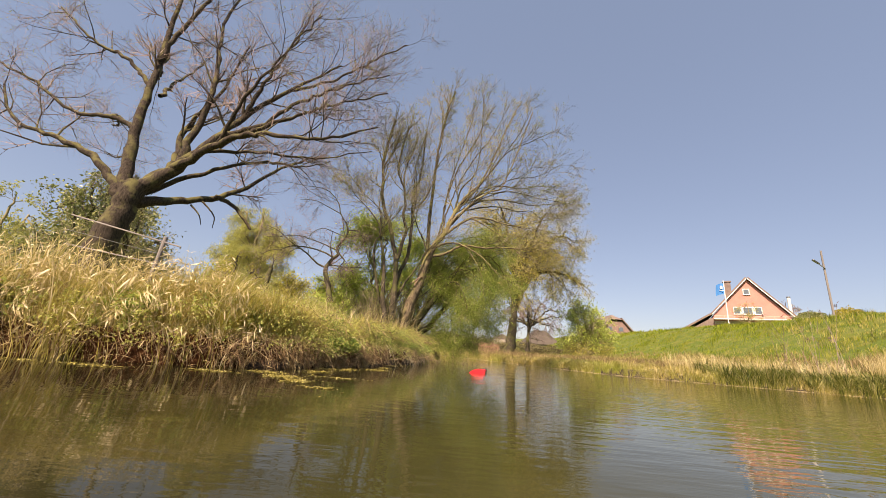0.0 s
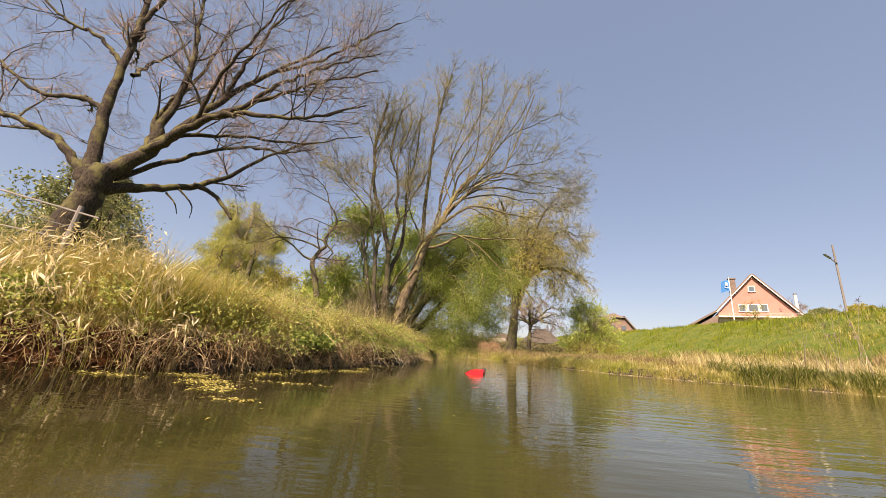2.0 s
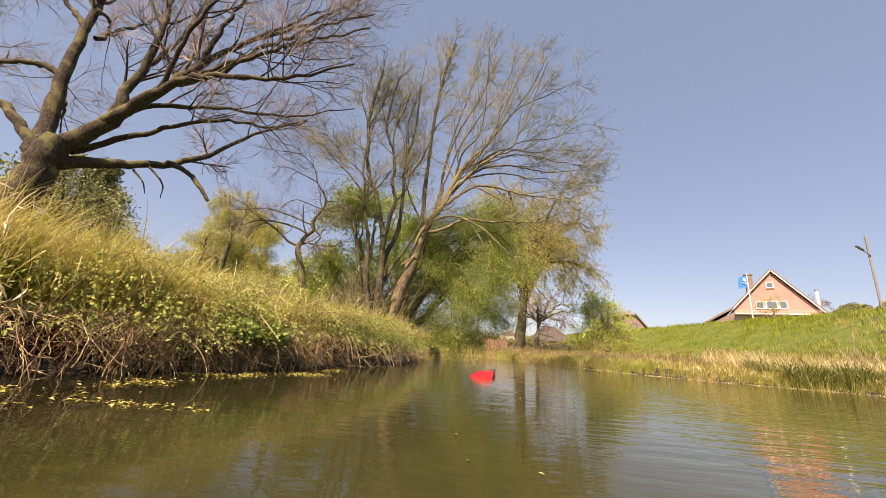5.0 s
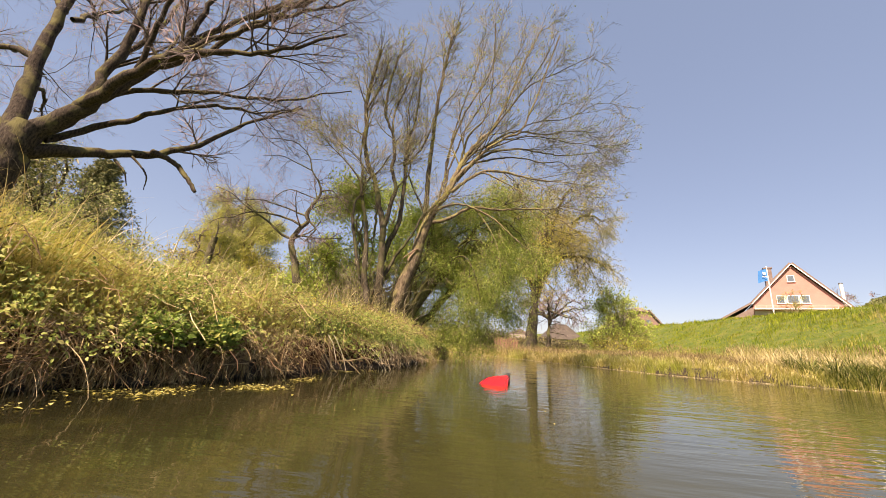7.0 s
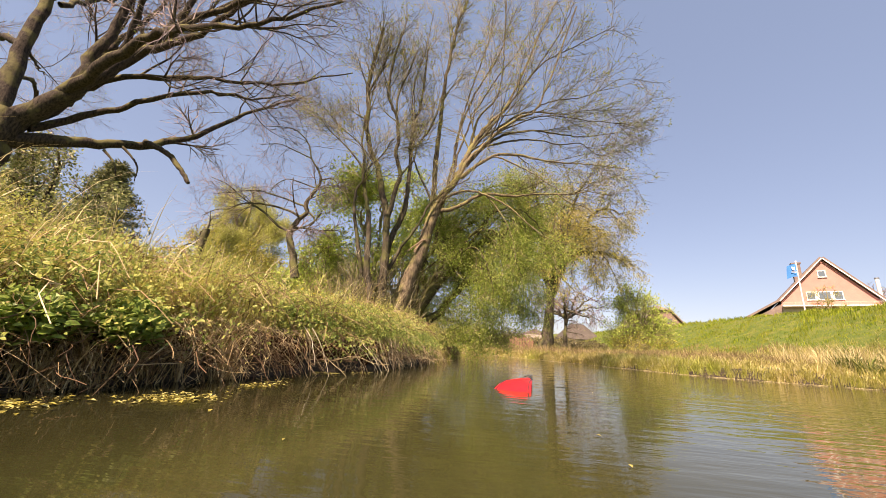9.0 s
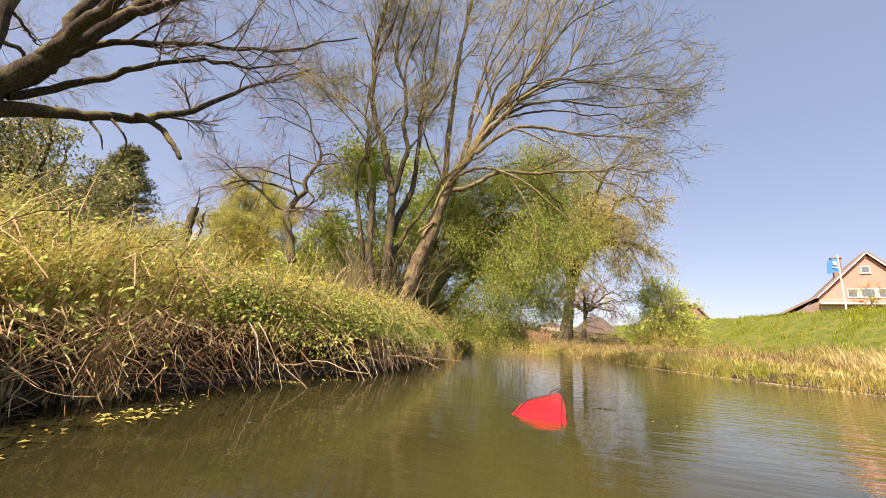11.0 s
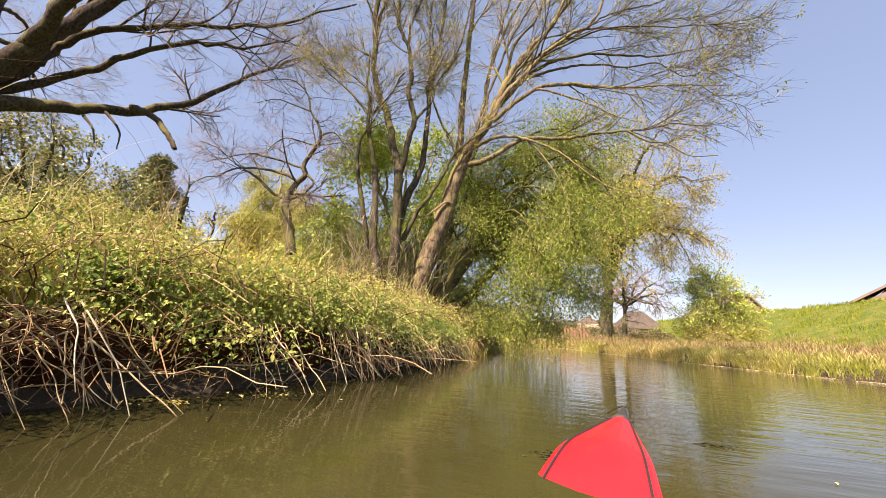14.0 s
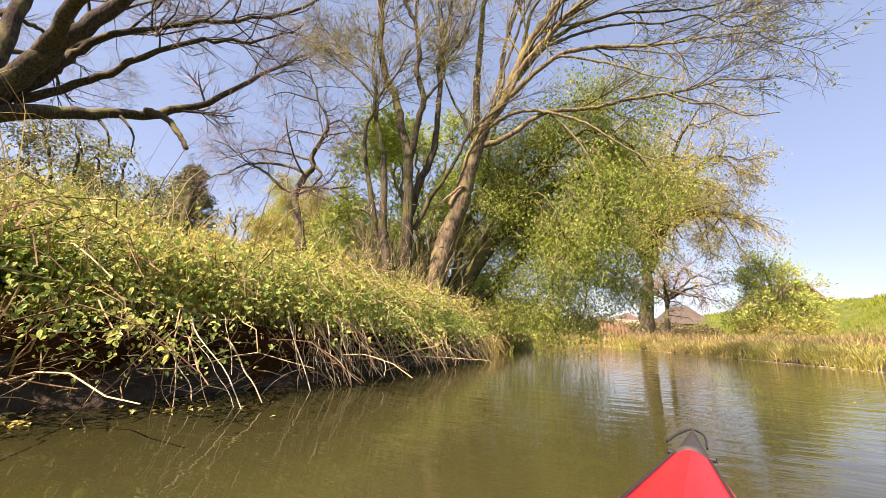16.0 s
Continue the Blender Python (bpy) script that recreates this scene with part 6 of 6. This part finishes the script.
keep = (banks(x, y)[1] > 2.5) & (z > 0.55) & (z < 1.45 + 0.3 * lumps(x, y, 1.3, 4.0)) & (rng.uniform(0, 1, 90000) < 16 / np.maximum(y, 16)) & (lumps(x, y, 0.7, 2.0) > -0.9)
x, y = x[keep][:17000], y[keep][:17000]
n = len(x)
stuff("dead_weed", blades(on_ground(x, y, -0.02), rng.uniform(0.12, 0.38, n), rng.uniform(0.02, 0.045, n), rng.uniform(0, 6.3, n), rng.uniform(0.3, 2.0, n), 2), DEAD_WEED, "brown dead weeds along the foot of the dyke", "weed")
x, y = right_points(5200, 2.2, 0.8, 1.2, 10.0, 24.0)
n = len(x)
stuff("bleached_reed", blades(on_ground(x, y), rng.uniform(0.4, 0.95, n), rng.uniform(0.006, 0.014, n), rng.normal(3.0, 1.6, n), rng.uniform(0.4, 1.8, n)), STRAW, "bleached dry reed stems on the bank", "reed")
y = rng.uniform(23.5, 33, 1700)
i = np.array(RIGHT_EDGE[2:9][::-1])
x = np.interp(y, i[:, 1], i[:, 0]) + rng.uniform(0.0, 3.0, 1700)
n = 1700
stuff("bleached_reed", blades(on_ground(x, y), rng.uniform(0.2, 0.7, n), rng.uniform(0.008, 0.02, n), rng.uniform(0, 6.3, n), rng.uniform(0.2, 1.7, n)), DEAD_WEED, "standing dry reeds at the bend", "reed")
n = 60000
x, y = rng.uniform(6, 30, n * 2), rng.uniform(8, 62, n * 2)
keep = (banks(x, y)[1] > 4.5) & (near_line(x, y, CREST)[1] < 0) & (rng.uniform(0, 1, n * 2) < 22 / np.maximum(y, 22))
x, y = x[keep][:n], y[keep][:n]
n = len(x)
rise = 0.35 + 0.9 * np.clip(lumps(x, y, 0.9, 2.0) * 0.9 + lumps(x, y, 3.0, 5.0) * 0.7 + 0.45, 0.05, 1.4)
stuff("dyke_grass", blades(on_ground(x, y, -0.02), rng.uniform(0.12, 0.3, n) * rise * np.clip(y / 30, 0.5, 1.0), rng.uniform(0.6, 1.4, n) * np.clip(0.0013 * y, 0.018, 0.05), rng.uniform(0, 6.3, n), rng.uniform(0.6, 2.2, n), 2), GREEN_GRASS, "lush green grass on the dyke slope", "grass")
n = 9000
t = rng.uniform(0, 1, n) * 4
c0 = np.array(CREST)[2:7]
i = np.minimum(t.astype(int), 3)
x, y = c0[i, 0] + (c0[i + 1, 0] - c0[i, 0]) * (t - i) + rng.normal(0, 0.9, n), c0[i, 1] + (c0[i + 1, 1] - c0[i, 1]) * (t - i)
stuff("dyke_grass", blades(on_ground(x, y, -0.02), rng.uniform(0.1, 0.28, n), rng.uniform(0.03, 0.06, n), rng.uniform(0, 6.3, n), rng.uniform(0.4, 1.7, n), 2), GREEN_GRASS, "grass along the crest of the dyke", "grass")


def reed_stalks():
    vs = []
    n = 20
    y = rng.uniform(15.0, 16.8, n)
    x = 12.8 + (y - 15.0) + rng.uniform(0.0, 3.0, n)
    base = on_ground(x, y)
    k = 6
    s = np.linspace(0, 1, k)
    h = rng.uniform(1.8, 4.4, n) * rng.uniform(0.6, 1, n)
    lean = rng.normal(0, 0.13, (n, 2)) + [-0.06, 0]
    p = np.stack([base[:, :1] + lean[:, :1] * h[:, None] * s ** 1.6, base[:, 1:2] + lean[:, 1:] * h[:, None] * s ** 1.6, base[:, 2:] + h[:, None] * s], -1)
    vs.append(tubes(p, np.full((n, k), 0.007) * np.linspace(1.1, 0.6, k), 4))
    tip = p[:, -1]
    m_ = 14
    at = np.repeat(tip[::2], m_, 0) + rng.normal(size=(len(tip[::2]) * m_, 3)) * [0.02, 0.02, 0.05]
    vs.append(leaves(at, ball_dirs(len(at)) + [-0.8, 0, 0.2], ball_dirs(len(at)), rng.uniform(0.07, 0.16, len(at)), rng.uniform(0.015, 0.03, len(at))))
    stuff("reed_stalk", joined(*vs), GREY_TWIG, "tall thin dry reed stalks with seed heads", "reed")


reed_stalks()

# ---------------------------------------------------------------- houses on the dyke
def window(parent, x, z, w, h, y=0.0, name="window"):
    win = part(name, block((w, 0.12, h), (x, y - 0.02, z)), WHITE, parent, "white framed window")
    part("pane", block((w - 0.16, 0.03, h - 0.16), (x, y - 0.085, z)), GLASS, win)
    part("sill", block((w + 0.1, 0.16, 0.05), (x, y - 0.09, z - h / 2 - 0.02)), WHITE, win)
    return win


def gable_house():
    ob = thing("house", (40.7, 51, 3.9), "salmon brick house with steep dark tiled gable roof", "house", turn=-29)
    up = 0.5
    part("wall", prism([(-4.3, 0), (4.05, 0), (4.05, 3.8 + up), (-0.08, 8.95 + up), (-4.3, 3.95 + up)], 11), BRICK, ob, "salmon pink brick gable wall")

    def slab(ax, az, bx, bz, name, mat, thick=0.22, y0=-0.4, depth=11.8, x_off=0.0):
        d = math.hypot(bx - ax, bz - az)
        nx, nz = -(bz - az) / d * thick, (bx - ax) / d * thick
        if nz < 0:
            nx, nz = -nx, -nz
        az, bz = az + up, bz + up
        bm = prism([(ax, az), (bx, bz), (bx + nx, bz + nz), (ax + nx, az + nz)], depth)
        bmesh.ops.translate(bm, vec=(0, y0, 0), verts=bm.verts)
        return part(name, bm, mat, ob)
    slab(-0.08, 9.1, 4.5, 3.5, "roof", ROOF_TILE)
    slab(-0.08, 9.1, -4.4, 4.05, "roof", ROOF_TILE)
    slab(-4.35, 4.1, -7.8, 1.9, "roof", ROOF_TILE)
    slab(-0.08, 8.98, 4.45, 3.45, "bargeboard", WHITE, 0.1, -0.46, 0.06)
    slab(-0.08, 8.98, -4.4, 3.98, "bargeboard", WHITE, 0.1, -0.46, 0.06)
    part("roof", prism([(-7.5, 0.6), (-4.31, 0.2), (-4.31, 4.2), (-7.5, 2.2)], 10), ROOF_TILE, ob, "tiled side wing")
    window(ob, -0.3, 7.22 + up, 0.72, 0.8)
    for x_, w_ in ((-1.55, 0.8), (-0.4, 1.1), (0.72, 0.8)):
        window(ob, x_, 4.62 + up, w_, 1.0)
    for x_ in (-1.06, 0.25):
        part("mullion", block((0.2, 0.16, 1.05), (x_, -0.04, 4.62 + up)), WHITE, ob)
    rail = part("balcony", block((8.6, 1.0, 0.15), (0, -0.5, 3.35 + up), 0.02), WHITE, ob, "white balcony edge with rail")
    part("rail", block((8.6, 0.05, 0.05), (0, -0.95, 3.78 + up)), CREAM, rail)
    for x_ in np.arange(-4.2, 4.3, 1.05):
        part("post", block((0.05, 0.05, 0.36), (x_, -0.95, 3.6 + up)), CREAM, rail)
    part("band", block((8.3, 0.06, 0.5), (-0.1, -0.04, 2.9 + up)), CREAM, ob)
    for x_ in (-3.0, -0.4, 2.3):
        window(ob, x_, 2.0, 1.4, 1.2)
    ch = part("chimney", block((0.75, 0.75, 2.6), (-1.9, 3.0, 7.9 + up)), ROOF_TILE, ob, "dark brick chimney")
    part("cap", block((0.95, 0.95, 0.16), (-1.9, 3.0, 9.25 + up)), ROOF_TILE, ch)
    pipe = thing("flue_pipe", (44.3, 49.2, float(ground_z(44.3, 49.2))), "tall white flue pipe beside the house", "pipe")
    part("tube", rod((0, 0, -0.2), (0, 0, 10.8 - pipe.location.z), 0.17, sides=14), WHITE, pipe)
    part("cowl", rod((0, 0, 10.8 - pipe.location.z), (0, 0, 10.95 - pipe.location.z), 0.2, sides=14), GREY_METAL, pipe)


gable_house()


def far_house():
    ob = thing("house", (26.3, 60, 3.9), "grey brown brick house with a half-hipped tiled roof", "house")
    part("wall", prism([(-2.6, -2.5), (2.6, -2.5), (2.6, 1.5), (1.0, 3.4), (-1.0, 3.4), (-2.6, 1.5)], 10), DULL_BRICK, ob)
    for sgn in (-1, 1):
        bm = prism([(sgn * 0.8, 3.65), (sgn * 2.95, 1.2), (sgn * 2.95, 1.45), (sgn * 0.8, 3.9)], 10.8)
        bmesh.ops.translate(bm, vec=(0, -0.4, 0), verts=bm.verts)
        part("roof", bm, ROOF_TILE, ob)
    bm = bmesh.new()
    v = [bm.verts.new(p) for p in [(-0.95, -0.35, 3.6), (0.95, -0.35, 3.6), (0, 1.6, 4.5), (0, 10.4, 4.5), (-0.95, 10.4, 3.7), (0.95, 10.4, 3.7)]]
    for f in ((0, 1, 2), (1, 5, 3, 2), (0, 2, 3, 4), (4, 3, 5), (0, 4, 5, 1)):
        bm.faces.new([v[j] for j in f])
    part("roof", bm, ROOF_TILE, ob, "half hip of the tiled roof")
    for x_ in (0.7, -1.0):
        win = part("window", block((0.8, 0.12, 0.75), (x_, -0.02, 2.1)), ROOF_TILE, ob, "dark framed window")
        part("pane", block((0.64, 0.03, 0.6), (x_, -0.085, 2.1)), GLASS, win)
    farm = thing("farmhouse", (14.2, 58, 1.1), "low farmhouse with weathered thatched hip roof", "house")
    part("wall", block((4.6, 5, 1.6), (0, 2.5, 0.8)), CREAM, farm)
    bm = bmesh.new()
    v = [bm.verts.new(p) for p in [(-2.8, -0.5, 1.5), (2.8, -0.5, 1.5), (2.8, 5.5, 1.5), (-2.8, 5.5, 1.5), (-0.8, 1.5, 3.7), (0.8, 1.5, 3.7), (0.8, 3.5, 3.7), (-0.8, 3.5, 3.7)]]
    for f in ((0, 1, 5, 4), (1, 2, 6, 5), (2, 3, 7, 6), (3, 0, 4, 7), (4, 5, 6, 7), (3, 2, 1, 0)):
        bm.faces.new([v[j] for j in f])
    part("roof", bm, THATCH, farm, "grey brown thatch")
    window(farm, 1.0, 0.9, 0.8, 0.7)
    window(farm, -1.1, 0.9, 0.8, 0.7)
    shed = thing("shed", (7.4, 54, 1.3), "pale low shed among the trees", "shed")
    part("wall", block((2.6, 3, 1.5), (0, 1.5, 0.7)), CREAM, shed)
    part("roof", prism([(-1.6, 1.4), (1.6, 1.4), (0, 2.2)], 3.6), ROOF_TILE, shed)


far_house()


def flag():
    z = float(ground_z(33.8, 46))
    ob = thing("flagpole", (33.8, 46, z), "white flagpole with a blown blue flag", "flagpole")
    part("pole", rod((0, 0, -0.2), (0, 0, 11.6 - z), 0.07, 0.05), WHITE, ob)
    part("finial", rod((0, 0, 11.6 - z), (0, 0, 11.72 - z), 0.08, 0.03), WHITE, ob)
    bm = bmesh.new()
    grid = [[bm.verts.new((-0.05 - 0.95 * u, 0.16 * math.sin(u * 6 + v * 2) * u, 11.35 - z - 1.35 * v - 0.3 * u * u)) for u in np.linspace(0, 1, 13)] for v in np.linspace(0, 1, 9)]
    for r in range(8):
        for c_ in range(12):
            bm.faces.new([grid[r][c_], grid[r][c_ + 1], grid[r + 1][c_ + 1], grid[r + 1][c_]])
    cloth = part("flag", bm, FLAG_BLUE, ob, "blue flag cloth with a pale emblem", True)
    part("emblem", block((0.3, 0.02, 0.36), (-0.5, -0.2, 10.8 - z), 0.008), WHITE, cloth)
    part("bar", block((0.5, 0.02, 0.07), (-0.5, -0.2, 10.42 - z)), WHITE, cloth)


flag()


def lamp_post():
    z = float(ground_z(28.4, 28))
    ob = thing("street_lamp", (28.4, 28, z), "weathered wooden pole with a grey lamp head", "street lamp")
    part("pole", rod((0, 0, -0.3), (0.02, 0, 10.2 - z), 0.075, 0.06, 12), POLE_WOOD, ob)
    arm = part("arm", rod((0, -0.1, 8.75 - z), (-0.45, -0.1, 9.1 - z), 0.035), GREY_METAL, ob)
    part("lamp_head", block((0.55, 0.2, 0.11), (-0.62, -0.1, 9.25 - z), 0.04, Euler((0, radians(34), 0)).to_matrix().to_4x4()), GREY_METAL, arm)


lamp_post()


def hedge(place, size, mat, label):
    ob = thing("hedge", place, label, "hedge", "hedge clumps on the dyke")
    n = 5000
    d = ball_dirs(n) * rng.uniform(0.75, 1.0, (n, 1))
    c_ = d * size * (1 + 0.12 * np.sin(d[:, :1] * 11) * np.cos(d[:, 2:] * 9))
    c_[:, 2] = np.abs(c_[:, 2])
    s = rng.uniform(0.07, 0.16, n)
    part_np("crown", leaves(c_, ball_dirs(n) + d, ball_dirs(n) + d, s, s * 0.6), mat, ob)
    st = np.stack([np.zeros((40, 3)), d[:40] * size * 0.5 * [1, 1, 0.8], d[:40] * size * 0.95], 1)
    st[..., 2] = np.abs(st[..., 2])
    part_np("stem", tubes(st, np.full((40, 3), 0.02), 4), DARK_BARK, ob)


hedge((28.2, 29.3, float(ground_z(28.2, 29.3)) - 0.1), (1.5, 0.8, 1.0), DARK_LEAF, "dark rounded hedge clump on the dyke")
hedge((30.3, 28.6, float(ground_z(30.3, 28.6)) - 0.1), (1.7, 0.9, 1.55), YELLOW_LEAF, "yellow green clipped shrub beside the lamp pole")
hedge((39.2, 47.4, float(ground_z(39.2, 47.4))), (2.4, 0.9, 3.2), BUSH_LEAF, "garden shrub in front of the house")
round_tree("garden_tree", (38.2, 48.4, float(ground_z(38.2, 48.4))), "thin young garden tree with yellow buds", 5.9, 1.5, 0.06, OLIVE_TWIG, OLIVE_TWIG, PALE_LEAF, 1500, 0.1, 0.4, 7, slim=0.5, plan=[(6, 0.7, 0.8, 0.2, 0.05, 0.02), (4, 0.4, 0.8, 0.2, 0.0, 0.012), (2, 0.25, 0.7, 0.2, 0, 0.01)])
round_tree("garden_tree", (44.6, 50.0, float(ground_z(44.6, 50.0))), "bare garden tree by the house corner", 6.6, 1.5, 0.06, GREY_TWIG, GREY_TWIG, BUD, 300, 0.08, 0.5, 8, slim=0.5, plan=[(6, 0.9, 0.8, 0.2, 0.05, 0.02), (4, 0.5, 0.8, 0.2, 0.0, 0.012), (3, 0.3, 0.7, 0.2, 0, 0.01)])


def car():
    x, y = 31.6, 44
    ob = thing("car", (x, y, float(ground_z(x, y))), "dark hatchback car on the dyke road", "car", turn=-8)
    bm = prism([(-2.1, 0.3), (2.1, 0.3), (2.12, 0.75), (1.2, 0.95), (0.5, 1.45), (-1.3, 1.48), (-1.95, 1.0), (-2.12, 0.7)], 1.7)
    bmesh.ops.bevel(bm, geom=list(bm.edges), offset=0.08, segments=2, affect="EDGES")
    body = part("body", bm, DARK_PAINT, ob, smooth=True)
    part("window", prism([(-1.15, 0.98), (0.85, 0.98), (0.4, 1.38), (-1.1, 1.4)], 0.02), GLASS, body).location.y = -0.012
    for x_ in (-1.3, 1.35):
        for y_ in (0.05, 1.65):
            wheel = part("wheel", rod((x_, y_ - 0.1, 0.32), (x_, y_ + 0.1, 0.32), 0.32, sides=20), TYRE, ob)
            part("rim", rod((x_, y_ - 0.12, 0.32), (x_, y_ + 0.12, 0.32), 0.19, sides=14), GREY_METAL, wheel)


car()

# ---------------------------------------------------------------- fence by the bank, planks by the bend
def old_fence():
    ob = thing("fence", (-3.33, 4.35, float(ground_z(-3.33, 4.35))), "broken grey wooden fence post with slack rails in reeds", "fence")
    z = ob.location.z
    part("post", rod((-0.05, 0, -0.3), (0.06, 0.02, 1.46 - z), 0.026, 0.023, 8), POLE_WOOD, ob)
    part("rail", rod((0.3, 0, 1.34 - z), (-1.3, 0.05, 1.68 - z), 0.009, 0.009, 6), POLE_WOOD, ob)
    part("rail", rod((0.0, 0.02, 1.12 - z), (-1.3, 0.08, 1.3 - z), 0.008, 0.008, 6), POLE_WOOD, ob)
    part("wire", rod((0.03, 0, 1.24 - z), (-1.3, 0.06, 1.48 - z), 0.003, 0.003, 5), GREY_METAL, ob)


old_fence()
fence = thing("plank_fence", (3.6, 32.6, 0.5), "low orange brown plank fence among dry reeds", "fence")
for i in range(9):
    part("plank", block((0.13 + 0.02 * (i % 2), 0.03, 0.8 + 0.09 * (i * 7 % 4)), (i * 0.2 - 0.9, 0, 0.4), 0.006), ORANGE_WOOD, fence)
part("rail", block((1.9, 0.05, 0.08), (-0.1, 0.06, 0.6)), ORANGE_WOOD, fence)

# ---------------------------------------------------------------- the kayak's bow
def kayak():
    """A low red bow, 16.5 degrees to the right of the river's line."""
    ob = thing("kayak", (1.16, 8.39, 0.0), "red fabric kayak bow with grey end cap and black cord", "kayak", turn=-16.5)
    n, nose, length = 26, 0.175, 0.9

    def half(s):
        """Half the width along the deck."""
        f = s * length
        return 0.043 + 0.15 * f

    def rise(s):
        """The lift of the deck line: level behind the cap, then down into the water."""
        return 0.012 * min(s * length * 2.1, 1) - 0.13 * max(0, s * length - 0.5) ** 1.5 / 0.253
    rows = []
    for j in range(n + 1):
        s = j / n                        # 0 at the bow, 1 at the stern
        y_, w = -nose - length * s, half(j / n)
        ridge, gun = 0.068 + rise(s), 0.044 + (0.5 if rise(s) > 0 else 1.0) * rise(s)
        rows.append([(-w * 0.25, y_, -0.07), (-w * 0.8, y_, -0.03), (-w, y_, gun), (-w * 0.93, y_, gun + 0.006), (-w * 0.3, y_, ridge - 0.003), (0, y_, ridge),
                     (w * 0.3, y_, ridge - 0.003), (w * 0.93, y_, gun + 0.006), (w, y_, gun), (w * 0.8, y_, -0.03), (w * 0.25, y_, -0.07)])

    def skin(columns, ends):
        bm = bmesh.new()
        g_ = [[bm.verts.new(r[c_]) for c_ in columns] for r in rows]
        for j in range(n):
            for c_ in range(len(columns) - 1):
                bm.faces.new([g_[j][c_], g_[j][c_ + 1], g_[j + 1][c_ + 1], g_[j + 1][c_]])
        if ends:
            bm.faces.new([bm.verts.new(v) for v in rows[-1]])
            bm.faces.new([bm.verts.new(v) for v in rows[0]][::-1])
        return bm
    deck = part("deck", skin(range(2, 9), False), RED, ob, "taut red deck fabric")
    part("hull", skin([8, 9, 10, 0, 1, 2], True), RED, ob, "red rubber hull")
    for sgn in (-1, 1):
        p = np.array([[(sgn * half(s) * 0.84, -nose - length * s, 0.0545 + (0.6 if rise(s) > 0 else 1.0) * rise(s)) for s in np.linspace(0, 1, 18)]])
        part_np("piping", tubes(p, np.full((1, 18), 0.0038), 6), BLACK, deck, "black seam piping")
        part("bead", rod((sgn * 0.036, -nose - 0.01, 0.054), (sgn * 0.052, -nose - 0.014, 0.056), 0.006), BLACK, deck)
    bm = bmesh.new()
    prof = []
    for j in range(8):
        s = j / 7
        w, y_ = 0.016 + 0.027 * s, -(nose + 0.004) * s
        prof.append([bm.verts.new((w * math.cos(a), y_, 0.04 + (0.04 - 0.006 * s) * max(0, math.sin(a)) + 0.08 * min(0, math.sin(a)))) for a in np.linspace(0, 2 * math.pi, 16, endpoint=False)])
    for j in range(7):
        for c_ in range(16):
            bm.faces.new([prof[j][c_], prof[j][(c_ + 1) % 16], prof[j + 1][(c_ + 1) % 16], prof[j + 1][c_]])
    bm.faces.new(prof[0])
    bm.faces.new(prof[-1])
    cap = part("end_cap", bm, GREY_CAP, ob, "dark grey plastic bow cap", True)
    loop = smooth_path([(-0.058, -0.11, 0.062), (-0.034, -0.05, 0.076), (-0.006, 0.0, 0.084), (0.01, 0.0, 0.084), (0.03, -0.04, 0.078), (0.034, -0.11, 0.062)], 18)[None]
    part_np("grab_loop", tubes(loop, np.full((1, 18), 0.003), 6), BLACK, cap, "black cord grab loop")


kayak()
